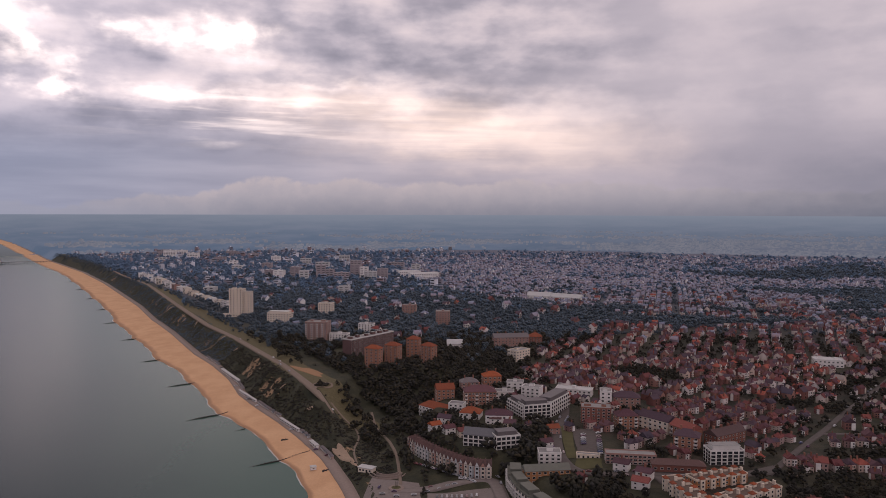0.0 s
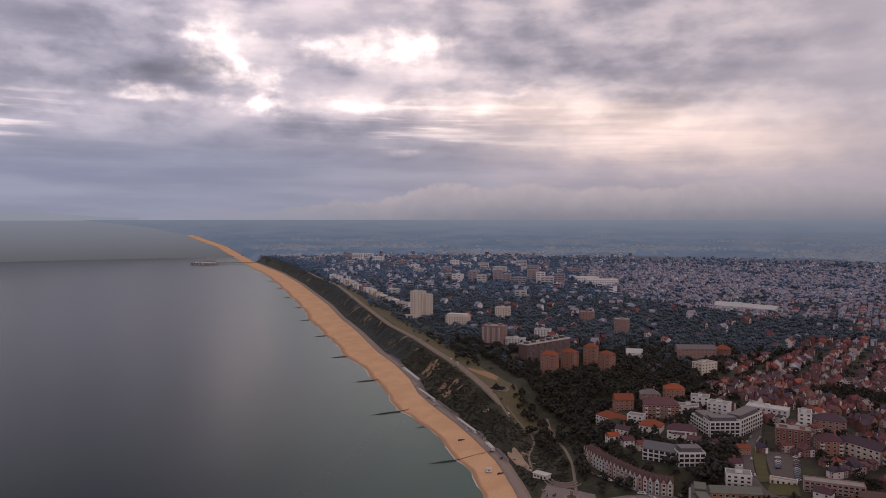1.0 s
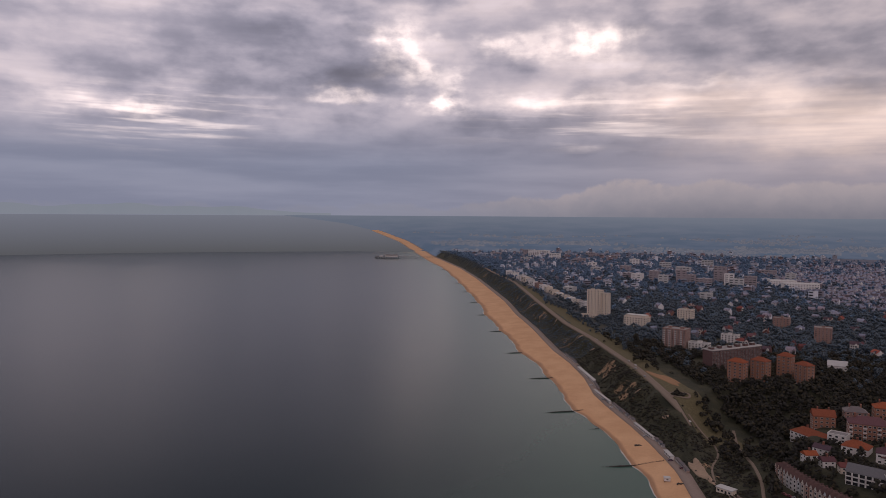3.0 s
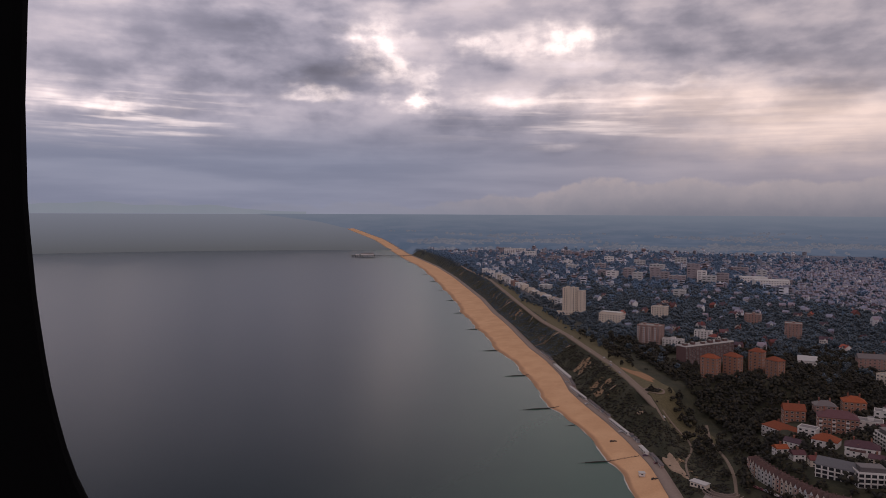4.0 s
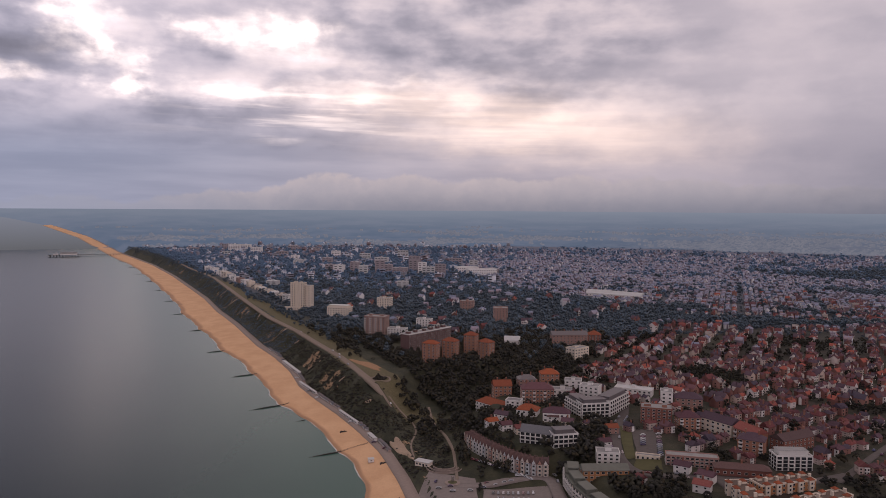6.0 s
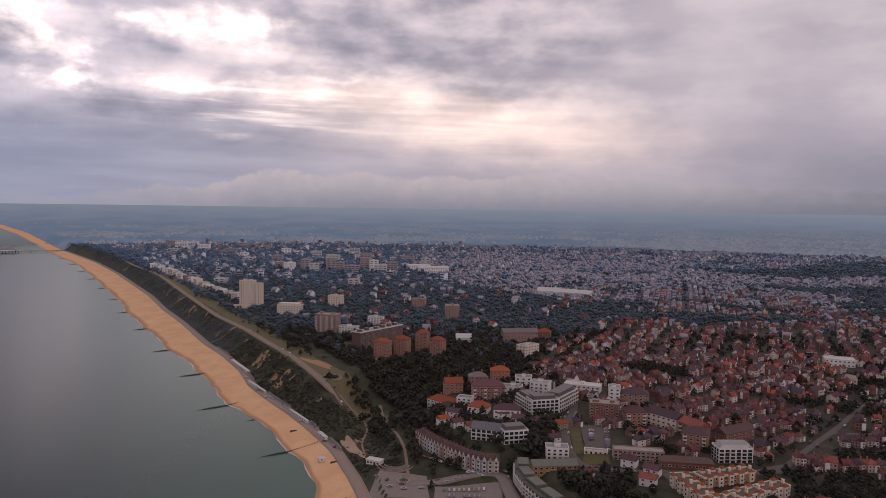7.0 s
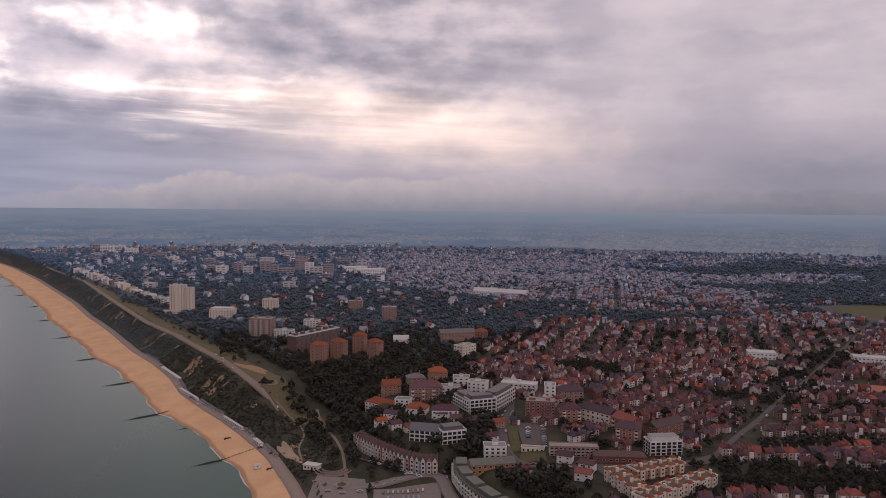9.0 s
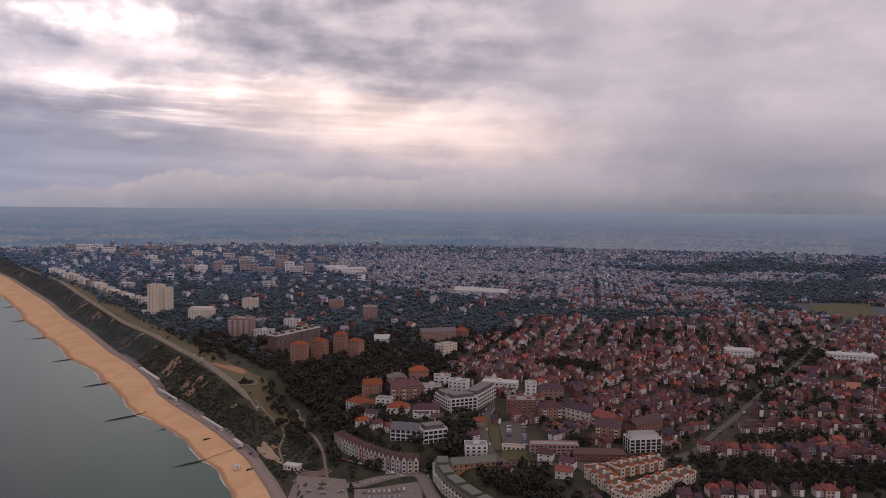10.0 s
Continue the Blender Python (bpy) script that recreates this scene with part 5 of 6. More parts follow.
def build_pier():
    """A long pier on piles with a broad head and low white buildings."""
    a, b = np.array([-1795.0, 2772.0]), np.array([-1545.0, 2905.0])
    length = float(np.hypot(*(b - a)))
    rot = math.degrees(math.atan2(*(b - a)[::-1]))
    r = root("pier", pose(*a, 0, 0, 0, rot), "long grey pleasure pier on piles with low buildings", "pier")
    part("deck", Mesh().box(110, -5, 6.2, length + 40, 5, 7.0).box(0, -17, 6.0, 110, 17, 7.0).data("deck", M_TIMBER), r)
    pile = Mesh().box(-0.6, -0.6, -6, 0.6, 0.6, 6.1).data("stilt", M_TIMBER)
    for i in range(int(length / 11)):
        for s in ((-15, -5, 5, 15) if i * 11 < 112 else (-4, 4)):
            part("stilt", pile, r, "", pose(4 + i * 11, s, 0))
    hall = part("theatre", Mesh().box(40, -9, 7.0, 100, 9, 12.5).data("theatre", M_WHITE), r, "white pier building")
    part("theatre_roof", Mesh().gable(40, -9, 100, 9, 12.55, 4.5, "x", 0.6).data("theatre_roof", M_SLATE), hall, "grey pitched roof")
    part("kiosk", Mesh().box(15, -6, 7, 30, 6, 10.5).box(14.5, -6.5, 10.5, 30.5, 6.5, 10.9).data("kiosk", M_WHITE), r)
    part("landing", Mesh().box(-6, -12, 3.0, 2, 12, 4.0).box(-2, -12, 4, -1.6, -11.6, 12).data("landing", M_TIMBER), r)
    for s in (-4.8, 4.8):
        part("railing", Mesh().box(110, s - 0.08, 8.0, length + 30, s + 0.08, 8.15).box(110, s - 0.08, 7.4, length + 30, s + 0.08, 7.5).data("railing", M_STEEL), r)


build_pier()


def build_huts():
    rnd = random.Random(11)
    wall = Mesh().box(-1.1, -1.2, 0, 1.1, 1.2, 2.1).data("wall", M_HUTS)
    gab = Mesh().add([(-1.1, -1.2, 2.1), (1.1, -1.2, 2.1), (0, -1.2, 2.8), (-1.1, 1.2, 2.1), (1.1, 1.2, 2.1), (0, 1.2, 2.8)], [(0, 1, 2), (3, 5, 4)]).data("gable_wall", M_HUTS)
    roof = Mesh().gable(-1.1, -1.2, 1.1, 1.2, 2.12, 0.75, "y", 0.2).data("roof", M_SLATE)
    door = Mesh().box(-0.5, -1.25, 0.05, 0.5, -1.19, 1.95).data("door", M_FRAME)
    first = None
    rows = [(556, 10, 8.0), (604, 8, 8.0), (667, 22, 8.0), (775, 14, 8.0), (900, 20, 8.0)]
    for y0, n, off in rows:
        for i in range(n):
            y = y0 + i * 2.35
            x, yy, a = coast_point(y, off, True)
            if rnd.random() < 0.12:
                continue
            m = pose(x, yy, 5.05, 0, 0, math.degrees(a))
            if first is None:
                first = root("beach_hut", m, "small painted wooden beach hut under the cliff", "beach hut", "beach huts on the promenade")
                part("wall", wall, first)
                part("gable_wall", gab, first)
                part("roof", roof, first)
                part("door", door, first, "white door")
            else:
                copy_thing(first, m)
    # long pale shelters and cafes on the promenade
    for y0, ln, wd, hh, lab in ((838, 74, 3.6, 3.0, "long white seafront shelter with pale flat roof"), (586, 16, 3.4, 2.8, "low pale promenade kiosk row"), (640, 44, 2.4, 2.6, "low white promenade shelter"), (742, 52, 2.4, 2.6, "long pale-roofed promenade shelter")):
        x, yy, a = coast_point(y0, 5.8, True)
        r = root("shelter", pose(x, yy, 5.0, 0, 0, math.degrees(a)), lab, "shelter")
        # the shelter's length runs along the coast
        part("wall", Mesh().box(-0.5, -ln / 2, 0, wd - 1.2, ln / 2, hh).data("wall", M_WHITE), r, "", pose(0, 0, 0, 0, 0, 90) @ pose(-wd / 2, 0, 0))
        part("roof", Mesh().box(-1.2, -ln / 2 - 0.5, hh, wd - 0.9, ln / 2 + 0.5, hh + 0.3).data("roof", M_PALEROOF), r, "", pose(0, 0, 0, 0, 0, 90) @ pose(-wd / 2, 0, 0))
        for i in range(int(ln / 4)):
            part("window", window_of(2.4, 1.8), r, "", pose(0, 0, 0, 0, 0, 90) @ pose(-wd / 2 - 0.52, -ln / 2 + 2 + i * 4, 0.8, 0, 0, -90))
    # kiosk by the roundabout
    x, y = -49, 530
    r = root("kiosk", pose(x, y, ground_at(x, y), 0, 0, -25), "flat-roofed white kiosk at the foot of the cliff", "kiosk")
    part("wall", Mesh().box(-6, -3, -1, 6, 3, 3.4).data("wall", M_CREAM), r)
    part("roof", Mesh().box(-6.5, -3.6, 3.4, 6.5, 3.6, 3.8).data("roof", M_PALEROOF), r)
    for i in range(4):
        part("window", window_of(1.8, 1.6), r, "", pose(-4.2 + i * 2.8, -3.02, 0.9))
    TAKEN.append((x, y, 9))
    # tiered seats above the roundabout
    r = root("terrace_seating", pose(-33, 527, ground_at(-33, 521)), "curved grey terrace walls stepping up the bank", "terrace wall")
    for k in range(3):
        m = Mesh()
        rad = 9 + 2.6 * k
        for i in range(16):
            a, b = math.radians(200 + i * 9), math.radians(209 + i * 9)
            if not i:
                m.v += [(rr * math.cos(a), rr * math.sin(a), z) for rr, z in ((rad, -3 - k * 0.5), (rad, 2.2 - k * 0.6), (rad - 0.6, 2.2 - k * 0.6))]
            m.v += [(rr * math.cos(b), rr * math.sin(b), z) for rr, z in ((rad, -3 - k * 0.5), (rad, 2.2 - k * 0.6), (rad - 0.6, 2.2 - k * 0.6))]
            o = 3 * i
            m.f += [(o, o + 3, o + 4, o + 1), (o + 1, o + 4, o + 5, o + 2)]
            m.m += [0, 0]
        part("step_wall", m.data("step_wall", M_PAVING), r)
    TAKEN.append((-33, 522, 12))
    # lifeguard hut and small stalls on the sand
    for (sy, d, sx, sz, lab) in ((545, 16, 2.2, 3.0, "white lifeguard hut standing on the sand"), (615, 17, 3.0, 1.2, "dark heap of stacked deckchairs on the sand"), (536, 24, 1.0, 1.2, "small grey bin store on the sand")):
        x, y, a = coast_point(sy, d)
        z = 0.2 + 3.7 * d / float(np.interp(sy, WIDTH_Y, WIDTH_D))
        r = root("beach_cabin", pose(x, y, z, 0, 0, 20), lab, "cabin")
        if sz > 2:
            part("wall", Mesh().box(-sx, -sx * 0.8, 0.5, sx, sx * 0.8, sz).data("wall", M_WHITE), r)
            part("roof", Mesh().box(-sx - 0.3, -sx - 0.1, sz, sx + 0.3, sx + 0.1, sz + 0.25).data("roof", M_PALEROOF), r)
            for q in ((-1, -1), (1, -1), (1, 1), (-1, 1)):
                part("leg", Mesh().box(-0.12, -0.12, -0.6, 0.12, 0.12, 0.6).data("leg", M_TIMBER), r, "", pose(q[0] * (sx - 0.2), q[1] * (sx * 0.8 - 0.2), 0))
            part("window", window_of(1.6, 1.0), r, "", pose(0, -sx * 0.8 - 0.02, 1.4))
        else:
            for i in range(5):
                part("bundle", Mesh().box(-0.5, -0.8, -0.2, 0.5, 0.8, sz, taper=0.1).data("bundle", M_TIMBER), r, "", pose((i - 2) * 1.2, (i % 2) * 0.9, 0, 0, 0, i * 17))


build_huts()

# a round thicket with a pale ring path on the clifftop
def build_ring_path():
    x, y, rad = -112, 716, 8.5
    m = Mesh()
    n = 40
    pts = [(math.cos(2 * math.pi * i / n), math.sin(2 * math.pi * i / n)) for i in range(n)]
    for i in range(n):
        (c0, s0), (c1, s1) = pts[i], pts[(i + 1) % n]
        q = [(x + c0 * rad, y + s0 * rad), (x + c1 * rad, y + s1 * rad), (x + c1 * (rad + 2.2), y + s1 * (rad + 2.2)), (x + c0 * (rad + 2.2), y + s0 * (rad + 2.2))]
        m.add([(a, b, ground_at(a, b) + 0.4) for a, b in q], [(0, 1, 2, 3)])
    tagged(new("path_ring", m.data("path_ring", M_PATH)), "pale ring path round a dark thicket on the clifftop", "path", kind="structure")


build_ring_path()

# ---------------------------------------------------------------- cars
def build_cars():
    body = Mesh().box(-2.1, -0.88, 0.35, 2.1, 0.88, 0.95, 0, 0.06).box(-1.35, -0.8, 0.95, 1.15, 0.8, 1.45, 0, 0.28).data("body", M_CARS)
    glass = Mesh().box(-1.32, -0.815, 0.97, 1.12, 0.815, 1.36, 0, 0.22).data("cabin_glass", M_GLASS)
    ring = [(0.33 * math.cos(2 * math.pi * i / 10), 0.33 * math.sin(2 * math.pi * i / 10)) for i in range(10)]
    m = Mesh().add([(u, -0.1, v) for u, v in ring] + [(u, 0.1, v) for u, v in ring],
                   [(i, (i + 1) % 10, 10 + (i + 1) % 10, 10 + i) for i in range(10)] + [tuple(range(10))[::-1], tuple(range(10, 20))])
    wheel = m.data("wheel", M_TYRE)
    rnd = random.Random(8)
    spots = []
    for pts, n, off in ((ROADS[1][1], 20, 3.2), (ROADS[2][1][:3], 16, 3.4), (ROADS[3][1][:7], 8, 2.5), (ROADS[0][1], 8, 2.4)):
        line = refine(np.array(pts, float), 2.0)
        for _ in range(n):
            i = rnd.randrange(1, len(line) - 1)
            t = line[i + 1] - line[i - 1]
            t /= np.hypot(*t)
            sgn = rnd.choice((-1, 1))
            spots.append((line[i][0] + t[1] * off * sgn, line[i][1] - t[0] * off * sgn, math.degrees(math.atan2(t[1], t[0])), 0.35))
    for row in range(3):
        for i in range(9):
            if rnd.random() < 0.75:
                spots.append((4 + i * 3.4, 460 + row * 10, 88, 0.4))
    for row in range(2):
        for i in range(12):
            if rnd.random() < 0.8:
                spots.append((110 + row * 12 + i * 0.8, 506 + i * 4.2, 15, 0.4))
    for i in range(14):
        s = i / 13
        spots.append((-12 + 42 * s, 534 - 38 * s, -45, 0.2))
    for x, y, a in ((-34, 485, 5), (-24, 481, 2), (-12, 483, 10), (-3, 489, 8), (6, 492, 10), (-37, 497, 80), (12, 494, 10)):
        spots.append((x, y, a, 0.45))
    for i in range(16):
        x, y, a = coast_point(560 + rnd.uniform(0, 330), rnd.choice((2.5, 6.0)), True)
        spots.append((x, y, math.degrees(a) + 90, 0.55))
    first = None
    for x, y, a, lift in spots:
        z = ground_at(x, y) + lift
        m = pose(x, y, z, 0, 0, a)
        if first is None:
            first = root("car", m, "parked family car at the roadside", "car", "parked cars")
            part("body", body, first)
            part("cabin_glass", glass, first, "dark car windows")
            for wx in (-1.35, 1.35):
                for wy in (-0.8, 0.8):
                    part("wheel", wheel, first, "", pose(wx, wy, 0.33))
        else:
            copy_thing(first, m)


build_cars()

# ---------------------------------------------------------------- suburbs
BOUND_Y = [400, 640, 760, 900, 1000, 1200, 1350, 1500, 1800, 2300, 3000, 4500]
BOUND_X = [95, 66, 76, 112, 200, 270, 200, 60, -50, -150, 0, 200]


def in_view(x, y, margin=3):
    a = math.degrees(math.atan2(x, y))
    return -58 - margin < a < 38 + margin


def house_weight(x, y):
    return float(smooth(x - np.interp(y, BOUND_Y, BOUND_X), -10, 60))


def clump(x, y):
    """How wooded a spot of the suburb is."""
    v = wavy(np.array([x]), np.array([y]), 150.0, 7.0)[0] + 0.5 * wavy(np.array([x]), np.array([y]), 60.0, 9.0)[0]
    for cx, cy, rx, ry in ((510, 1130, 130, 35), (330, 1290, 60, 40), (260, 1180, 70, 45), (420, 960, 40, 16), (640, 1000, 70, 30), (230, 760, 30, 25), (330, 640, 14, 9), (430, 590, 18, 8), (150, 505, 26, 10),
                            (118, 455, 10, 14), (245, 440, 25, 20), (330, 500, 40, 10), (440, 500, 60, 8), (330, 428, 60, 16), (390, 490, 30, 10), (860, 1330, 160, 60), (1050, 1500, 250, 120), (1250, 2050, 420, 260), (750, 1200, 50, 30)):
        v += 2.2 * math.exp(-((x - cx) / rx) ** 2 - ((y - cy) / ry) ** 2)
    return v


ROAD_LINES = [refine(np.array(p, float), 8.0) for _, p, *_ in ROADS]
ROAD_PTS = np.concatenate(ROAD_LINES)
ROAD_HALF = np.concatenate([np.full(len(l), w / 2) for l, (_, _, w, *_) in zip(ROAD_LINES, ROADS)])
PATCH = [(x, y, r) for x, y, r in ((-25, 496, 18), (20, 470, 28), (116, 532, 24), (108, 490, 14), (860, 1180, 95), (488, 664, 24), (-155, 800, 13), (-143, 786, 16), (-130, 772, 17), (-118, 757, 17), (-103, 752, 15), (-98, 738, 12))]


def is_free(x, y, r):
    for tx, ty, tr in TAKEN_GRID.get((int(x // 40), int(y // 40)), ()):
        if (x - tx) ** 2 + (y - ty) ** 2 < (tr + r) ** 2:
            return False
    for tx, ty, tr in PATCH:
        if (x - tx) ** 2 + (y - ty) ** 2 < (tr + r) ** 2:
            return False
    d = np.hypot(ROAD_PTS[:, 0] - x, ROAD_PTS[:, 1] - y) - ROAD_HALF
    return d.min() > r + 1.0


TAKEN_GRID = {}


def note_taken(x, y, r):
    k = int((r + 12) // 40) + 1
    for i in range(int(x // 40) - k, int(x // 40) + k + 1):
        for j in range(int(y // 40) - k, int(y // 40) + k + 1):
            TAKEN_GRID.setdefault((i, j), []).append((x, y, r))


for t in TAKEN:
    note_taken(*t)


def lay_out_houses():
    """Rows of houses back to back along parallel streets, turned by quarter."""
    rnd = random.Random(21)
    out = []
    for x, y in [(249 + 8.6 * i, 485) for i in range(3)] + [(274 + 8.3 * i, 472) for i in range(12)]:
        note_taken(x, y, 4)
        out.append((x, y, rnd.uniform(-4, 4), 1.0))
    quarters = [  # turn, centre, half sizes, spacing along, pitch of rows, limits
        (-10, (560, 700), (520, 420), 9.3, 17.5, lambda x, y: y < 1060 and (x - 225) * 0.73 - (y - 466) * 0.68 > 6),
        (33, (230, 760), (420, 420), 9.6, 18.5, lambda x, y: y < 830 and (x - 225) * 0.73 - (y - 466) * 0.68 <= 6),
        (62, (330, 960), (420, 300), 10.4, 21, lambda x, y: 830 <= y < 1060 and (x - 225) * 0.73 - (y - 466) * 0.68 <= 6),
        (-18, (600, 1350), (900, 340), 10.5, 22, lambda x, y: y >= 1060 and y < 1620),
        (32, (700, 2150), (1300, 700), 10.5, 24, lambda x, y: y >= 1620 and y < 2700),
        (-30, (800, 3200), (1900, 800), 13, 36, lambda x, y: y >= 2700 and math.hypot(x, y) < 3500),
    ]
    for turn, (cx, cy), (hx, hy), along, pitch, inside in quarters:
        ca, sa = math.cos(radians(turn)), math.sin(radians(turn))
        nrow, ncol = int(2 * hy / pitch) + 2, int(2 * hx / along)
        n2 = int(max(nrow, ncol))
        span = max(hx, hy) * 1.45
        for r in range(int(-span / pitch), int(span / pitch)):
            street = (r % 2 == 0)
            v = r * pitch + (2.5 if street else -2.5)
            for c in range(int(-span / along), int(span / along)):
                if c % 13 == 0:
                    continue
                loose = 1.0 if cy < 1000 else 0.3
                u = c * along + rnd.uniform(-2.4, 2.4) * loose
                vv = v + rnd.uniform(-3.4, 3.4) * loose
                bend = 10 * math.sin(u / 130.0)
                x, y = cx + u * ca - (vv + bend) * sa, cy + u * sa + (vv + bend) * ca
                if y < 392 or not in_view(x, y) or not inside(x, y):
                    continue
                if rnd.random() > house_weight(x, y) * (0.95 if y < 1600 else 0.9):
                    continue
                cl = clump(x, y)
                if cl > 0.55 + rnd.uniform(0, 0.5):
                    continue
                size = 1.0 if y < 2700 else 1.25
                if rnd.random() < float(smooth(math.hypot(x, y), 2100, 3350)):
                    continue
                if not is_free(x, y, (4.2 if y < 1060 else 5.0) * size):
                    continue
                out.append((x, y, turn + (0 if street else 180) + rnd.uniform(-7, 7) + (90 if rnd.random() < 0.25 * loose else 0), size * rnd.choice((0.72, 0.8, 0.86, 0.92, 1.0, 1.12))))
    # scattered villas in the woods of the east cliff, and small town buildings
    for _ in range(9500):
        x, y = rnd.uniform(-1700, 300), rnd.uniform(700, 3400)
        if not in_view(x, y) or house_weight(x, y) > 0.6 or math.hypot(x, y) > 3450:
            continue
        d = float(inland(np.array([x]), np.array([y]))[0])
        if d < (190 if y < 1600 else 150):
            continue
        dens = 0.06 if y < 960 else 0.15 if y < 1500 else 0.20 if y < 3000 else 0.12
        if y < 960 and x < 70:
            dens = 0.0
        if rnd.random() > dens or not is_free(x, y, 8):
            continue
        big = 1.0 + 0.5 * rnd.random()
        note_taken(x, y, 6 * big)
        out.append((x, y, rnd.uniform(-60, 60), big))
    return out


HOUSES = lay_out_houses()


def house_kind(k):
    """Meshes of one kind of suburban house: walls, roof, a gabled bay, chimney, windows."""
    rnd = random.Random(100 + k)
    w, d, h = rnd.uniform(7.5, 9.5), rnd.uniform(8, 10.5), rnd.uniform(5.4, 6.6)
    hip = k % 3 == 0
    rh = rnd.uniform(2.8, 3.8)
    axis = "y" if k % 2 else "x"
    wall = Mesh().box(-w / 2, -d / 2, -3, w / 2, d / 2, h)
    if not hip:
        if axis == "x":
            wall.add([(s * w / 2, y, z) for s in (-1, 1) for y, z in ((-d / 2, h), (d / 2, h), (0, h + rh * 0.97))], [(0, 2, 1), (3, 4, 5)])
        else:
            wall.add([(x, s * d / 2, z) for s in (-1, 1) for x, z in ((-w / 2, h), (w / 2, h), (0, h + rh * 0.97))], [(0, 1, 2), (3, 5, 4)])
    roof = Mesh().gable(-w / 2, -d / 2, w / 2, d / 2, h + 0.02, rh, axis, 0.45, 0, (min(w, d) / 2 if hip else 0))
    bx = (w / 2 - 2.2) * (1 if k % 2 else -1)
    bay = Mesh().box(bx - 1.9, -d / 2 - 1.1, -3, bx + 1.9, -d / 2, h + 0.1)
    bay.add([(bx - 1.9, -d / 2 - 1.1, h + 0.1), (bx + 1.9, -d / 2 - 1.1, h + 0.1), (bx, -d / 2 - 1.1, h + 2.1)], [(0, 1, 2)])
    rear = Mesh().box(-bx - 1.7, d / 2, -3, -bx + 1.7, d / 2 + 0.9, h)
    rear.add([(-bx - 1.7, d / 2 + 0.9, h), (-bx + 1.7, d / 2 + 0.9, h), (-bx, d / 2 + 0.9, h + 1.8)], [(0, 2, 1)])
    roof.gable(-bx - 1.7, -d * 0.1, -bx + 1.7, d / 2 + 0.95, h + 0.02, 1.8, "y", 0.25)
    roof.gable(bx - 1.9, -d / 2 - 1.15, bx + 1.9, d * 0.1, h + 0.12, 2.1, "y", 0.25)
    chim = Mesh().box(-0.45, -0.8, 0, 0.45, 0.8, rh + 1.4).box(-0.55, -0.9, rh + 1.4, 0.55, 0.9, rh + 1.65)
    for i in (-0.4, 0.4):
        chim.box(-0.15, i - 0.15, rh + 1.65, 0.15, i + 0.15, rh + 2.1)
    wins = Mesh()
    for f in (0.9, 3.6):
        for u in (-w * 0.3, w * 0.05, w * 0.33):
            yy = -d / 2 - (1.12 if abs(u - bx) < 1.9 else 0)
            wins.box(u - 0.65, yy - 0.05, f, u + 0.65, yy + 0.02, f + 1.4)
            wins.box(u - 0.6, d / 2 - 0.02, f, u + 0.6, d / 2 + 0.05, f + 1.3)
        for s in (-1, 1):
            wins.box(s * w / 2 - 0.05, -1.4, f, s * w / 2 + 0.05, -0.2, f + 1.2)
    return [("wall", wall.data("wall", M_HOUSEWALL), None), ("roof", roof.data("roof", M_TILE), None), ("bay", bay.data("bay", M_WHITE if k % 4 else M_HOUSEWALL), None), 
            ("rear_bay", rear.data("rear_bay", M_WHITE), None), ("chimney", chim.data("chimney", M_BRICK), pose(w * 0.3 * (-1 if k % 2 else 1), d * 0.1, h)), ("window_set", wins.data("window_set", M_GLASS), None)]


def build_near_houses(spots):
    kinds = {}
    rnd = random.Random(77)
    labels = ["detached house with tiled gable roof and bay front", "brick villa with hipped tiled roof and chimney", "semi-detached house with pale gabled bay and tiled roof",
              "rendered suburban house with steep tiled roof", "red-roofed house with white gable and chimney", "pale house with hipped roof among garden trees"]
    for x, y, a, s in spots:
        k = rnd.randrange(6)
        m = pose(x, y, ground_at(x, y), 0, 0, a)
        q = 0.78 * s
        if k not in kinds:
            r = kinds[k] = root("house", m, labels[k], "house", "suburban houses")
            for nm, me, mm in house_kind(k):
                piece = part(nm, me, r, "", mm)
                if nm == "window_set":
                    piece["kind"] = "stuff"
        else:
            r = copy_thing(kinds[k], m)
        r.scale = (q, q, q * rnd.uniform(0.9, 1.15))
        note_taken(x, y, 5)


def stamp(name, templates, spots, mats, label, category, smooth_shade=False):
    """Many small copies joined into one mesh. templates: (verts, triangles, materials); spots: (kind, x, y, z, turn, sx, sy, sz)."""
    vs, fs, ms, o = [], [], [], 0
    spots = np.array(spots, float)
    for k, (tv, tf, tm) in enumerate(templates):
        sp = spots[spots[:, 0] == k]
        if not len(sp):
            continue
        tv, tf = np.array(tv, float), np.array(tf, int)
        c, s = np.cos(sp[:, 4])[:, None], np.sin(sp[:, 4])[:, None]
        X, Y, Z = tv[:, 0] * sp[:, 5:6], tv[:, 1] * sp[:, 6:7], tv[:, 2] * sp[:, 7:8]
        v = np.stack([sp[:, 1:2] + X * c - Y * s, sp[:, 2:3] + X * s + Y * c, sp[:, 3:4] + Z], -1)
        vs.append(v.reshape(-1, 3))
        fs.append((tf[None] + (np.arange(len(sp)) * len(tv))[:, None, None]).reshape(-1, 3) + o)
        ms.append(np.tile(tm, len(sp)))
        o += v.shape[0] * v.shape[1]
    v = np.concatenate(vs)
    v = np.stack(far_warp(*v.T), 1)
    me = raw_mesh(name, v, np.concatenate(fs), mats, np.concatenate(ms), smooth_shade)
    return tagged(new(name, me), label, category, kind="stuff")


def tri(m):
    v, f, mm = m.v, [], []
    for face, mat in zip(m.f, m.m):
        for i in range(1, len(face) - 1):
            f.append((face[0], face[i], face[i + 1]))
            mm.append(mat)
    return v, f, mm


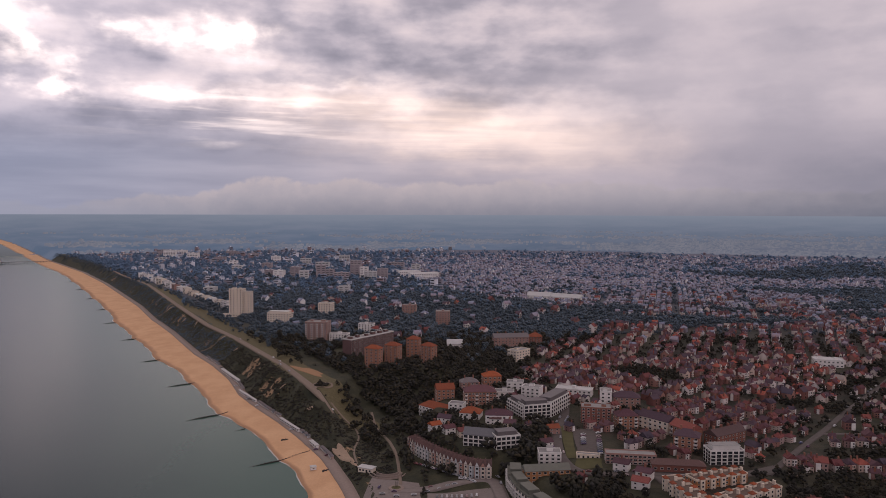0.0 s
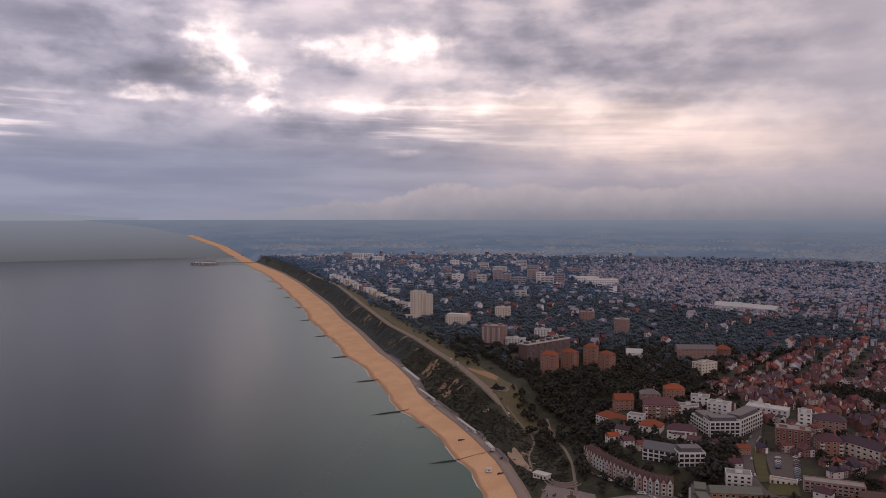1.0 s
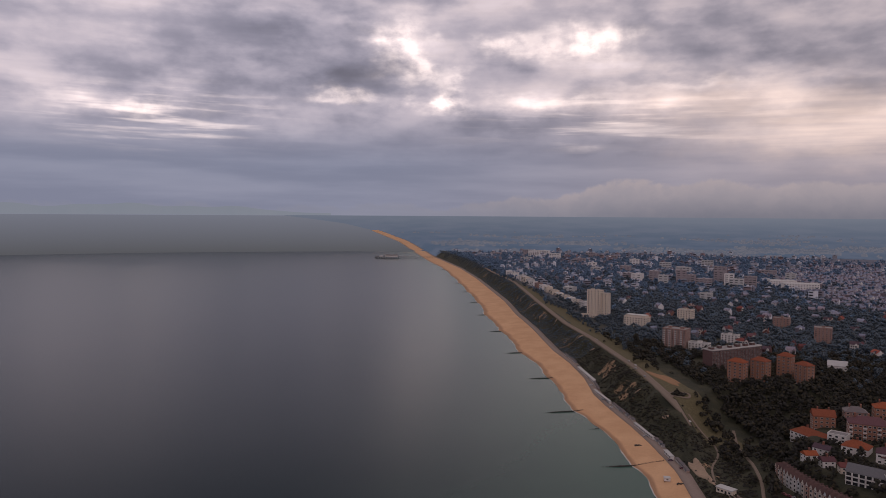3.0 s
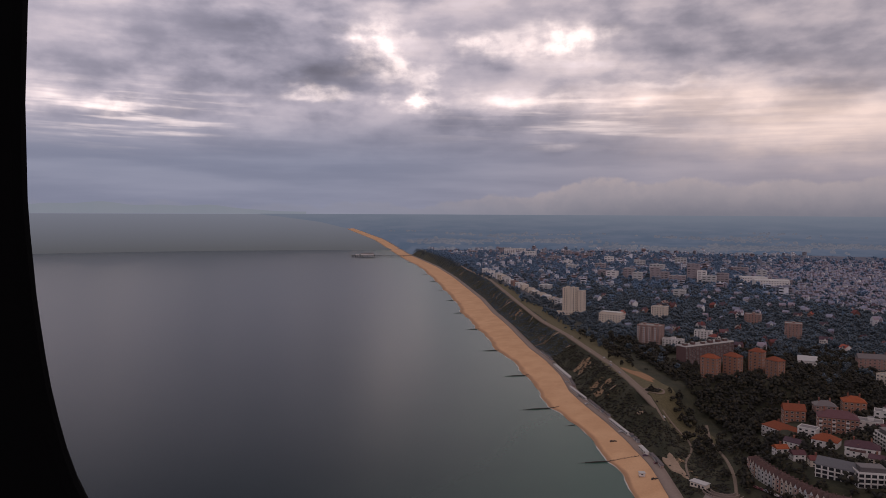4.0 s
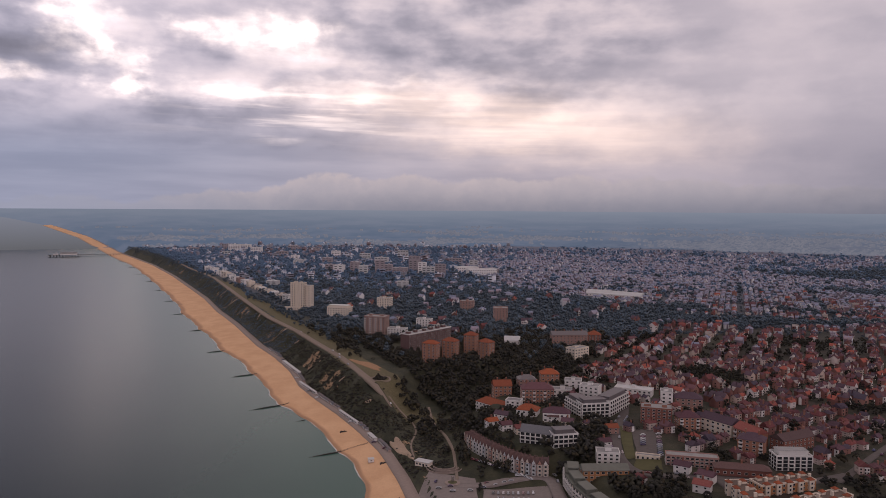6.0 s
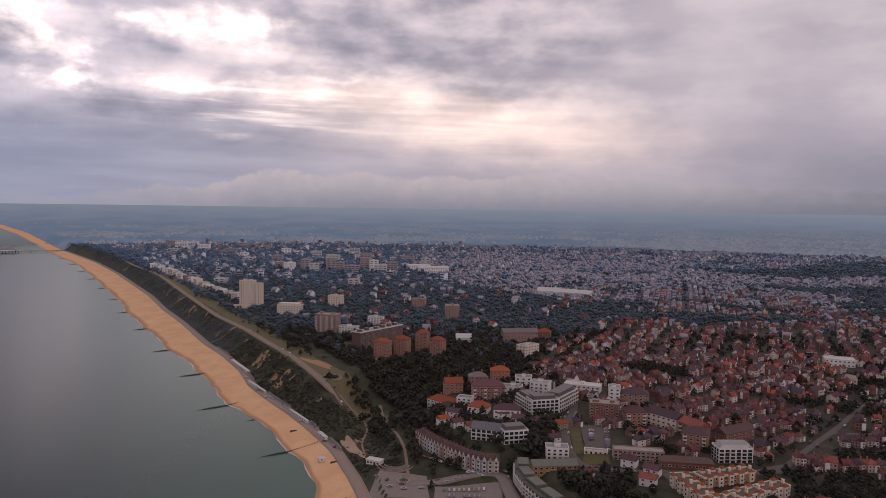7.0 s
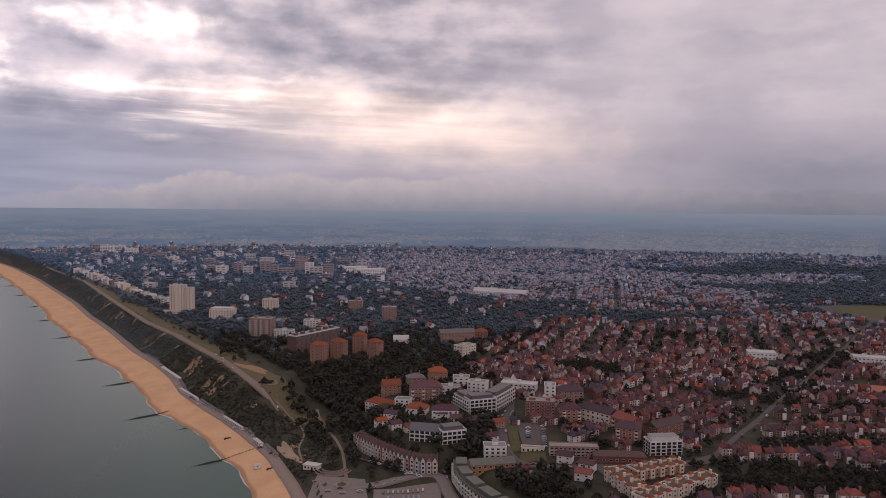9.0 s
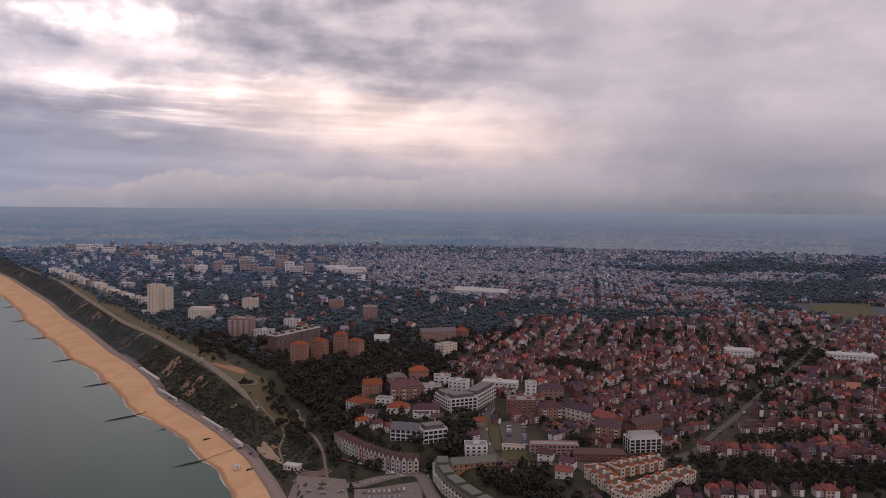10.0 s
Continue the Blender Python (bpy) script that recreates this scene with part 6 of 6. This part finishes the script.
def far_house_templates():
    out = []
    for w, d, h, rh, axis, hip, bay in ((8.5, 9, 5.8, 3.2, "x", 0, 1), (8, 10, 6.0, 3.6, "y", 0, 0), (9.5, 9, 5.6, 3.0, "x", 4.4, 1), (10.5, 8.5, 6.2, 3.2, "x", 0, 1)):
        m = Mesh()
        hw, hd = w / 2, d / 2
        wall = [(-hw, -hd, -3), (hw, -hd, -3), (hw, hd, -3), (-hw, hd, -3), (-hw, -hd, h), (hw, -hd, h), (hw, hd, h), (-hw, hd, h)]
        if axis == "x":
            m.add(wall + [(-hw, 0, h + rh * 0.95), (hw, 0, h + rh * 0.95)] if not hip else wall, [(0, 1, 5, 4), (1, 2, 6, 5), (2, 3, 7, 6), (3, 0, 4, 7)] + ([(4, 8, 7), (5, 6, 9)] if not hip else []), 0)
        else:
            m.add(wall + [(0, -hd, h + rh * 0.95), (0, hd, h + rh * 0.95)], [(0, 1, 5, 4), (1, 2, 6, 5), (2, 3, 7, 6), (3, 0, 4, 7), (4, 5, 8), (6, 7, 9)], 0)
        x0, y0, x1, y1 = -hw - 0.4, -hd - 0.4, hw + 0.4, hd + 0.4
        b = [(x0, y0, h), (x1, y0, h), (x1, y1, h), (x0, y1, h)]
        if axis == "x":
            m.add(b + [(x0 + hip, 0, h + rh), (x1 - hip, 0, h + rh)], [(0, 1, 5, 4), (2, 3, 4, 5)] + ([(1, 2, 5), (3, 0, 4)] if hip else []), 1)
        else:
            m.add(b + [(0, y0, h + rh), (0, y1, h + rh)], [(1, 2, 5, 4), (3, 0, 4, 5)], 1)
        if bay:
            m.add([(0.4, -hd - 1, -3), (3.6, -hd - 1, -3), (0.4, -hd - 1, h), (3.6, -hd - 1, h), (2, -hd - 1, h + 2.0), (0.4, -hd, -3), (3.6, -hd, -3), (0.4, -hd, h), (3.6, -hd, h)],
                  [(0, 1, 3, 2), (2, 3, 4), (5, 0, 2, 7), (1, 6, 8, 3)], 3)
            m.add([(0.2, -hd - 1.2, h - 0.1), (2, -hd - 1.2, h + 2.15), (3.8, -hd - 1.2, h - 0.1), (0.2, 0, h - 0.1), (2, 0, h + 2.15), (3.8, 0, h - 0.1)], [(0, 1, 4, 3), (1, 2, 5, 4)], 1)
        if bay:
            m.add([(-0.4, hd + 0.8, -3), (-3.4, hd + 0.8, -3), (-0.4, hd + 0.8, h), (-3.4, hd + 0.8, h), (-1.9, hd + 0.8, h + 1.8)], [(0, 1, 3, 2), (2, 3, 4)], 3)
            m.add([(-0.2, hd + 1.0, h - 0.1), (-1.9, hd + 1.0, h + 1.95), (-3.6, hd + 1.0, h - 0.1), (-0.2, 0, h - 0.1), (-1.9, 0, h + 1.95), (-3.6, 0, h - 0.1)], [(0, 1, 4, 3), (1, 2, 5, 4)], 1)
        m.add([(hw - 1.6, -0.6, h), (hw - 0.8, -0.6, h), (hw - 0.8, 0.6, h), (hw - 1.6, 0.6, h), (hw - 1.6, -0.6, h + rh + 1.2), (hw - 0.8, -0.6, h + rh + 1.2), (hw - 0.8, 0.6, h + rh + 1.2), (hw - 1.6, 0.6, h + rh + 1.2)],
              [(0, 1, 5, 4), (1, 2, 6, 5), (3, 0, 4, 7), (4, 5, 6, 7)], 1)
        # dark windows to front and sides
        for f in (0.9, 3.5):
            for u in (-hw * 0.62, -hw * 0.1):
                m.add([(u - 0.7, -hd - 0.05, f), (u + 0.7, -hd - 0.05, f), (u + 0.7, -hd - 0.05, f + 1.4), (u - 0.7, -hd - 0.05, f + 1.4)], [(0, 1, 2, 3)], 2)
            if bay:
                m.add([(1.1, -hd - 1.05, f), (2.9, -hd - 1.05, f), (2.9, -hd - 1.05, f + 1.4), (1.1, -hd - 1.05, f + 1.4)], [(0, 1, 2, 3)], 2)
            m.add([(-hw - 0.05, 1.2, f), (-hw - 0.05, -0.2, f), (-hw - 0.05, -0.2, f + 1.3), (-hw - 0.05, 1.2, f + 1.3)], [(0, 1, 2, 3)], 2)
        out.append(tri(m))
    # flat-roofed town building
    m = Mesh()
    m.add([(-7, -6, -3), (7, -6, -3), (7, 6, -3), (-7, 6, -3), (-7, -6, 9), (7, -6, 9), (7, 6, 9), (-7, 6, 9)], [(0, 1, 5, 4), (1, 2, 6, 5), (2, 3, 7, 6), (3, 0, 4, 7)], 0)
    m.add([(-7, -6, 8.8), (7, -6, 8.8), (7, 6, 8.8), (-7, 6, 8.8)], [(0, 1, 2, 3)], 1)
    m.box(-2, -1, 8.8, 2, 2.5, 11, 0)
    for f in (1, 4, 7):
        m.add([(-6.2, -6.05, f), (6.2, -6.05, f), (6.2, -6.05, f + 1.2), (-6.2, -6.05, f + 1.2)], [(0, 1, 2, 3)], 2)
    out.append(tri(m))
    return out


HOUSES.sort(key=lambda q: q[1] + 0.35 * abs(q[0] - 250))
near_houses, far_houses = HOUSES[:212], HOUSES[212:]
build_near_houses(near_houses)
rnd = random.Random(31)
hz = land_height(np.array([q[0] for q in far_houses]), np.array([q[1] for q in far_houses]))
groups = {"suburb": [], "far": [], "town": []}
for (x, y, a, s), z in zip(far_houses, hz):
    west = house_weight(x, y) < 0.6
    town = west and y > 1650
    k = 4 if town and rnd.random() < 0.40 else rnd.randrange(4)
    sz = s * (rnd.uniform(0.7, 1.7) if k == 4 else 1.0)
    # farther houses more often take the haze-tinted walls and roofs
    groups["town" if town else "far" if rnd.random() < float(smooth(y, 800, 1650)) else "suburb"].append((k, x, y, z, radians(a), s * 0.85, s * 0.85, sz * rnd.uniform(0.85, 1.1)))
    if y < 1500:
        note_taken(x, y, 5)
HT = far_house_templates()
stamp("suburb_houses", HT, groups["suburb"], [M_FARWALL, M_FARROOF, M_GLASS, M_BAYS], "rows of small brick and rendered houses with tiled roofs", "houses")
stamp("suburb_houses", HT, groups["far"], [M_HAZED_WALL, M_HAZED_ROOF, M_HAZED_ROOF, M_HAZED_WALL], "distant rows of small houses in haze-tinted colours", "houses")
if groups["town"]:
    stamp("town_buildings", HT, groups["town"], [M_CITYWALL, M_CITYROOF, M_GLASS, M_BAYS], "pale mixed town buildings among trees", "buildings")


def far_town():
    """Pale buildings and roofs of the outer towns, thinning out towards the horizon."""
    rng = np.random.default_rng(12)
    n = 12000
    az, r = np.radians(rng.uniform(-33, 36, n)), 3300 + 3600 * rng.random(n) ** 1.6
    x, y = np.sin(az) * r, np.cos(az) * r
    d = inland(x, y)
    thick = wavy(x, y, 520.0, 4.0) + 0.7 * wavy(x, y, 190.0, 2.0) + 0.5 * smooth(np.degrees(az), 5, 25) - 0.5 * smooth(r, 4200, 6500)
    keep = (d > 140) & (thick > 0.25 + rng.uniform(-0.3, 0.5, n))
    x, y = x[keep], y[keep]
    z = land_height(x, y, d[keep])
    kind = np.where(rng.random(len(x)) < 0.3, 4, rng.integers(0, 4, len(x)))
    return [(int(k), a, b, c, rng.uniform(-0.6, 0.6), q, q * 0.9, q * h) for k, a, b, c, q, h in zip(kind, x, y, z, rng.uniform(0.9, 1.5, len(x)), rng.uniform(0.7, 1.3, len(x)))]


# these buildings take no light; haze is put into their glow
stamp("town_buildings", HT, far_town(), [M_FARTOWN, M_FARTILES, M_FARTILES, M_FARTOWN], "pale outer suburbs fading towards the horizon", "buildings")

# ---------------------------------------------------------------- trees
PHI = (1 + 5 ** 0.5) / 2
ICO_V = np.array([(-1, PHI, 0), (1, PHI, 0), (-1, -PHI, 0), (1, -PHI, 0), (0, -1, PHI), (0, 1, PHI), (0, -1, -PHI), (0, 1, -PHI), (PHI, 0, -1), (PHI, 0, 1), (-PHI, 0, -1), (-PHI, 0, 1)]) / math.hypot(1, PHI)
ICO_F = np.array([(0, 11, 5), (0, 5, 1), (0, 1, 7), (0, 7, 10), (0, 10, 11), (1, 5, 9), (5, 11, 4), (11, 10, 2), (10, 7, 6), (7, 1, 8), (3, 9, 4), (3, 4, 2), (3, 2, 6), (3, 6, 8), (3, 8, 9), (4, 9, 5), (2, 4, 11), (6, 2, 10), (8, 6, 7), (9, 8, 1)])


OCTA_V = np.array([(1, 0, 0), (-1, 0, 0), (0, 1, 0), (0, -1, 0), (0, 0, 1), (0, 0, -1)], float)
OCTA_F = np.array([(0, 2, 4), (2, 1, 4), (1, 3, 4), (3, 0, 4), (2, 0, 5), (1, 2, 5), (3, 1, 5), (0, 3, 5)])


def crown_template(seed, n, rad=1.0, tall=1.0, clump_size=0.42, conifer=False, plain=False):
    """A crown of many ragged leaf clumps round a hollow middle, about 1 in radius, its base at 0.35."""
    rng = np.random.default_rng(seed)
    vs, fs = [], []
    for i in range(n):
        a, u = rng.uniform(0, 2 * math.pi), rng.uniform(-0.75, 1)
        rr = math.sqrt(max(0, 1 - u * u)) * rng.uniform(0.55, 1.0) * rad
        if conifer:
            rr = (1 - (u + 0.75) / 1.8) * rng.uniform(0.5, 1.0) * rad
        c = np.array([math.cos(a) * rr, math.sin(a) * rr, (1.15 + 0.8 * u) * tall])
        s = clump_size * rng.uniform(0.6, 1.25)
        bv, bf = (OCTA_V, OCTA_F) if plain else (ICO_V, ICO_F)
        q = rng.uniform(0, 6.3)
        bv = bv @ np.array([(math.cos(q), math.sin(q), 0), (-math.sin(q), math.cos(q), 0), (0, 0, 1)])
        v = bv * rng.uniform(0.6 if plain else 0.5, 1.4, (len(bv), 1)) * s * np.array([1, 1, 0.78]) + c
        fs += list(bf + len(bv) * len(vs))
        vs.append(v)
    v = np.concatenate(vs)
    return v, np.array(fs), [0] * len(fs)


def trunk_mesh(seed, h):
    rnd = random.Random(seed)
    m = Mesh()

    def limb(p, q, r0, r1):
        p, q = Vector(p), Vector(q)
        ax = (q - p).normalized()
        s = ax.orthogonal().normalized()
        t = ax.cross(s)
        ring = [math.cos(k * math.pi / 3) * s + math.sin(k * math.pi / 3) * t for k in range(6)]
        m.add([p + d * r0 for d in ring] + [q + d * r1 for d in ring], [(k, (k + 1) % 6, 6 + (k + 1) % 6, 6 + k) for k in range(6)])
    limb((0, 0, -1.5), (0, 0, h * 0.4), 0.35, 0.24)
    for k in range(5):
        a = k * 1.26 + rnd.uniform(-0.3, 0.3)
        limb((0, 0, h * (0.3 + 0.03 * k)), (math.cos(a) * h * 0.25, math.sin(a) * h * 0.25, h * rnd.uniform(0.6, 0.85)), 0.18, 0.05)
    return m.data("trunk", M_BARK)


def wood_weight(x, y, d, p):
    """How closely trees stand at a spot."""
    if p < 44:
        return 0.0
    if y < 640 and x < 60:                       # the chine's slopes
        e = float(side_distance(np.array([x]), np.array([y]), RIM_EAST)[0])
        w = -float(side_distance(np.array([x]), np.array([y]), RIM_WEST)[0])
        if w > 0:
            return 0.6
        if e < 0:
            return 0.85 if y > 545 else 0.45
        return 0.85 if e > 8 else 0.4
    hw = house_weight(x, y)
    if p < 76 and y < 1600:                      # clifftop lawns
        return (0.04 if p < 60 else 0.55) if y > 640 else 0.5
    if p < 90:
        return 0.15 if y < 1800 else 0.8
    if hw < 0.5:
        if y < 1000:
            return 1.0
        if y < 1650:
            return 0.92
        return 0.72
    c = clump(x, y)
    return 1.0 if c > 0.95 else 0.55 if c > 0.55 else (0.24 if y < 1100 else 0.26 if y < 1700 else 0.14)


def lay_out_trees():
    rnd = random.Random(91)
    near, woods, far = [], [], []
    for y0, y1, step in ((395, 1000, 6.2), (1000, 1700, 8.0), (1700, 2800, 13.0), (2800, 3450, 17.0)):
        xs = np.arange(-0.9 * y1 - 200, 0.85 * y1, step)
        ys = np.arange(y0, y1, step)
        X, Y = np.meshgrid(xs, ys)
        rng = np.random.default_rng(int(y0))
        X = X + rng.uniform(-0.5, 0.5, X.shape) * step
        Y = Y + rng.uniform(-0.5, 0.5, Y.shape) * step
        D = inland(X, Y)
        P = D - np.interp(Y, WIDTH_Y, WIDTH_D)
        Zz = land_height(X, Y, D)
        ok = (P > 14) & (np.degrees(np.arctan2(X, Y)) > -60) & (np.degrees(np.arctan2(X, Y)) < 40)
        for x, y, d, p, z in zip(X[ok], Y[ok], D[ok], P[ok], Zz[ok]):
            if rnd.random() > wood_weight(x, y, d, p) * (1 - float(smooth(math.hypot(x, y), 3050, 3600))):
                continue
            size = rnd.choice((0.55, 0.7, 0.85, 1.0, 1.15, 1.35)) * rnd.uniform(0.9, 1.1) * (3.6 if y < 1000 else 4.2 if y < 1700 else 5.2 if y < 2800 else 6.5)
            if y > 2800:                         # crowns shrink towards the far edge, to fit the camera's view
                size *= 1.0 - 0.55 * float(smooth(math.hypot(x, y), 2850, 3450))
            if y < 640 and x < 60 and x > -90:
                size *= 0.95
            if house_weight(x, y) > 0.5 and y < 1100:
                size *= 0.80
            if y < 1700 and not is_free(x, y, size * (0.30 if house_weight(x, y) > 0.5 else 0.42)):
                continue
            (woods if y < 1000 else far).append((x, y, z, size, rnd.random() * 6.28, rnd.uniform(0.85, 1.25)))
    return woods, far


woods, far_woods = lay_out_trees()


def build_trees():
    rnd = random.Random(17)
    # single trees: those of the gardens and streets nearest the seafront
    garden = [q for q in woods if q[0] > 60 and q[1] < 640]
    garden.sort(key=lambda q: q[1])
    single = garden[:140]
    chosen = set(id(q) for q in single)
    kinds = []
    labels = ["broad dark green garden tree with ragged crown", "rounded green street tree in full leaf", "tall dark green tree with uneven crown", "dense dark evergreen tree among houses", "olive green garden tree with open crown"]
    for k in range(5):
        v, f, _ = crown_template(50 + k, 80, 1.0, 1.0 + 0.25 * (k == 3), 0.22, k == 3)
        crown = raw_mesh("crown", v * 4.0, f, [M_LEAF])
        kinds.append((trunk_mesh(k, 7.5), crown, None))
    made = {}
    for x, y, z, s, a, tall in single:
        k = rnd.randrange(5)
        q = s / 4.3
        m = pose(x, y, z - 0.4, 0, 0, math.degrees(a))
        if k not in made:
            r = made[k] = root("tree", m, labels[k], "tree", "garden trees")
            part("trunk", kinds[k][0], r)
            part("crown", kinds[k][1], r)
            r = made[k]
        else:
            r = copy_thing(made[k], m)
        r.scale = (q, q, q * tall)
    rest = [q for q in woods if id(q) not in chosen]
    T = [crown_template(10 + k, 23, 1.0, 1.0, 0.37, k == 4, True) for k in range(5)]
    deep = [q for q in rest if house_weight(q[0], q[1]) < 0.5]
    lone = [q for q in rest if house_weight(q[0], q[1]) >= 0.5]
    S = [crown_template(20 + k, 20, 1.0, 1.0, 0.38, k == 4, True) for k in range(5)]
    stamp("garden_trees", S, [(rnd.randrange(5), x, y, z - 0.5, a, s, s, s * t) for x, y, z, s, a, t in lone], [M_GARDEN_LEAF], "dark green garden trees and hedges between the houses", "trees")
    # with distance, more crowns take the haze-tinted leaf material
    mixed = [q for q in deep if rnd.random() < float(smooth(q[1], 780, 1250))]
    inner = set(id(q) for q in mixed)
    stamp("wood", T, [(rnd.randrange(5), x, y, z - 0.5, a, s, s, s * t) for x, y, z, s, a, t in mixed], [M_MID_LEAF], "haze-tinted blue-green woodland round the seafront flats", "woodland")
    stamp("wood", T, [(rnd.randrange(5) if rnd.random() < 0.9 else 4, x, y, z - 0.5, a, s, s, s * t) for x, y, z, s, a, t in (q for q in deep if id(q) not in inner)], [M_WOOD_LEAF], "dense dark green woodland of broadleaf trees and pines", "woodland")
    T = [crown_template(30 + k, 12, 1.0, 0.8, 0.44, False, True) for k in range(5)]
    # farther crowns get the stronger painted haze tint
    hazed, leafy = [], []
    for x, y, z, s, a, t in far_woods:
        (hazed if rnd.random() < float(smooth(y, 1150, 2300)) * (0.25 if x > 640 and clump(x, y) > 1.0 else 1.0) else leafy).append((rnd.randrange(5), x, y, z - 0.5, a, s, s, s * t))
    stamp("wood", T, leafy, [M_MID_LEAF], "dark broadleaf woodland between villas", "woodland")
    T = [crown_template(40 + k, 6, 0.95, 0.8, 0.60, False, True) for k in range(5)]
    stamp("wood", T, hazed, [M_FAR_LEAF], "haze-tinted blue-green woodland between town buildings", "woodland")


build_trees()


def build_scrub():
    """Low bushes on the cliff face and round the clifftop lawns."""
    rng = np.random.default_rng(4)
    n = 75000
    y = rng.uniform(500, 3000, n)
    px, nx, ny = (np.interp(y, COAST[:, 1], q) for q in (COAST[:, 0], COAST_N[:, 0], COAST_N[:, 1]))
    w = np.interp(y, WIDTH_Y, WIDTH_D)
    o = rng.uniform(11.5, 46, n)
    X, Y = px + nx * (w + o), y + ny * (w + o)
    keep = (wavy(X, Y, 24.0, 2.5) + 0.6 * wavy(X, Y, 9.0, 4.0) > -0.75 + 0.8 * (rng.random(n) > 0.75)) & (rng.random(n) < np.clip(1.25 - (Y - 500) / 2400, 0.35, 1)) & (rng.random(n) < 0.30)
    X, Y = X[keep], Y[keep]
    Z = land_height(X, Y)
    ok = np.ones(len(X), bool)
    for lx, ly, half in zip(ROAD_PTS[:, 0], ROAD_PTS[:, 1], ROAD_HALF):
        ok &= np.hypot(X - lx, Y - ly) > half + 2.5
    # bare clay shows through at the cliff end
    u, v = (X + 72) * -0.438 + (Y - 571) * 0.899, (X + 72) * 0.899 + (Y - 571) * 0.438
    ok &= ((u / 25) ** 2 + (v / 5.0) ** 2 > 1.0) | (rng.random(len(X)) < 0.12)
    X, Y, Z = X[ok], Y[ok], Z[ok]
    spots = [(int(rng.integers(3)), a, b, c - 0.8, rng.uniform(0, 6.3), s, s, s * 0.7) for a, b, c, s in zip(X, Y, Z, rng.uniform(0.9, 2.2, len(X)))]
    # round thicket
    for _ in range(60):
        a, rr = rng.uniform(0, 6.3), 7.0 * math.sqrt(rng.random())
        x, yy = -112 + rr * math.cos(a), 716 + rr * math.sin(a)
        spots.append((0, x, yy, ground_at(x, yy) - 0.5, 0, 2.0, 2.0, 1.6))
    T = [crown_template(70 + k, 4, 0.9, 0.6, 0.62, False, True) for k in range(3)]
    stamp("scrub", T, [q for q in spots if q[2] < 950], [M_WOOD_LEAF], "dark green gorse and bramble scrub on the cliff", "scrub")
    stamp("scrub", T, [q for q in spots if q[2] >= 950], [M_MID_LEAF], "haze-tinted gorse scrub on the far cliff", "scrub")


build_scrub()
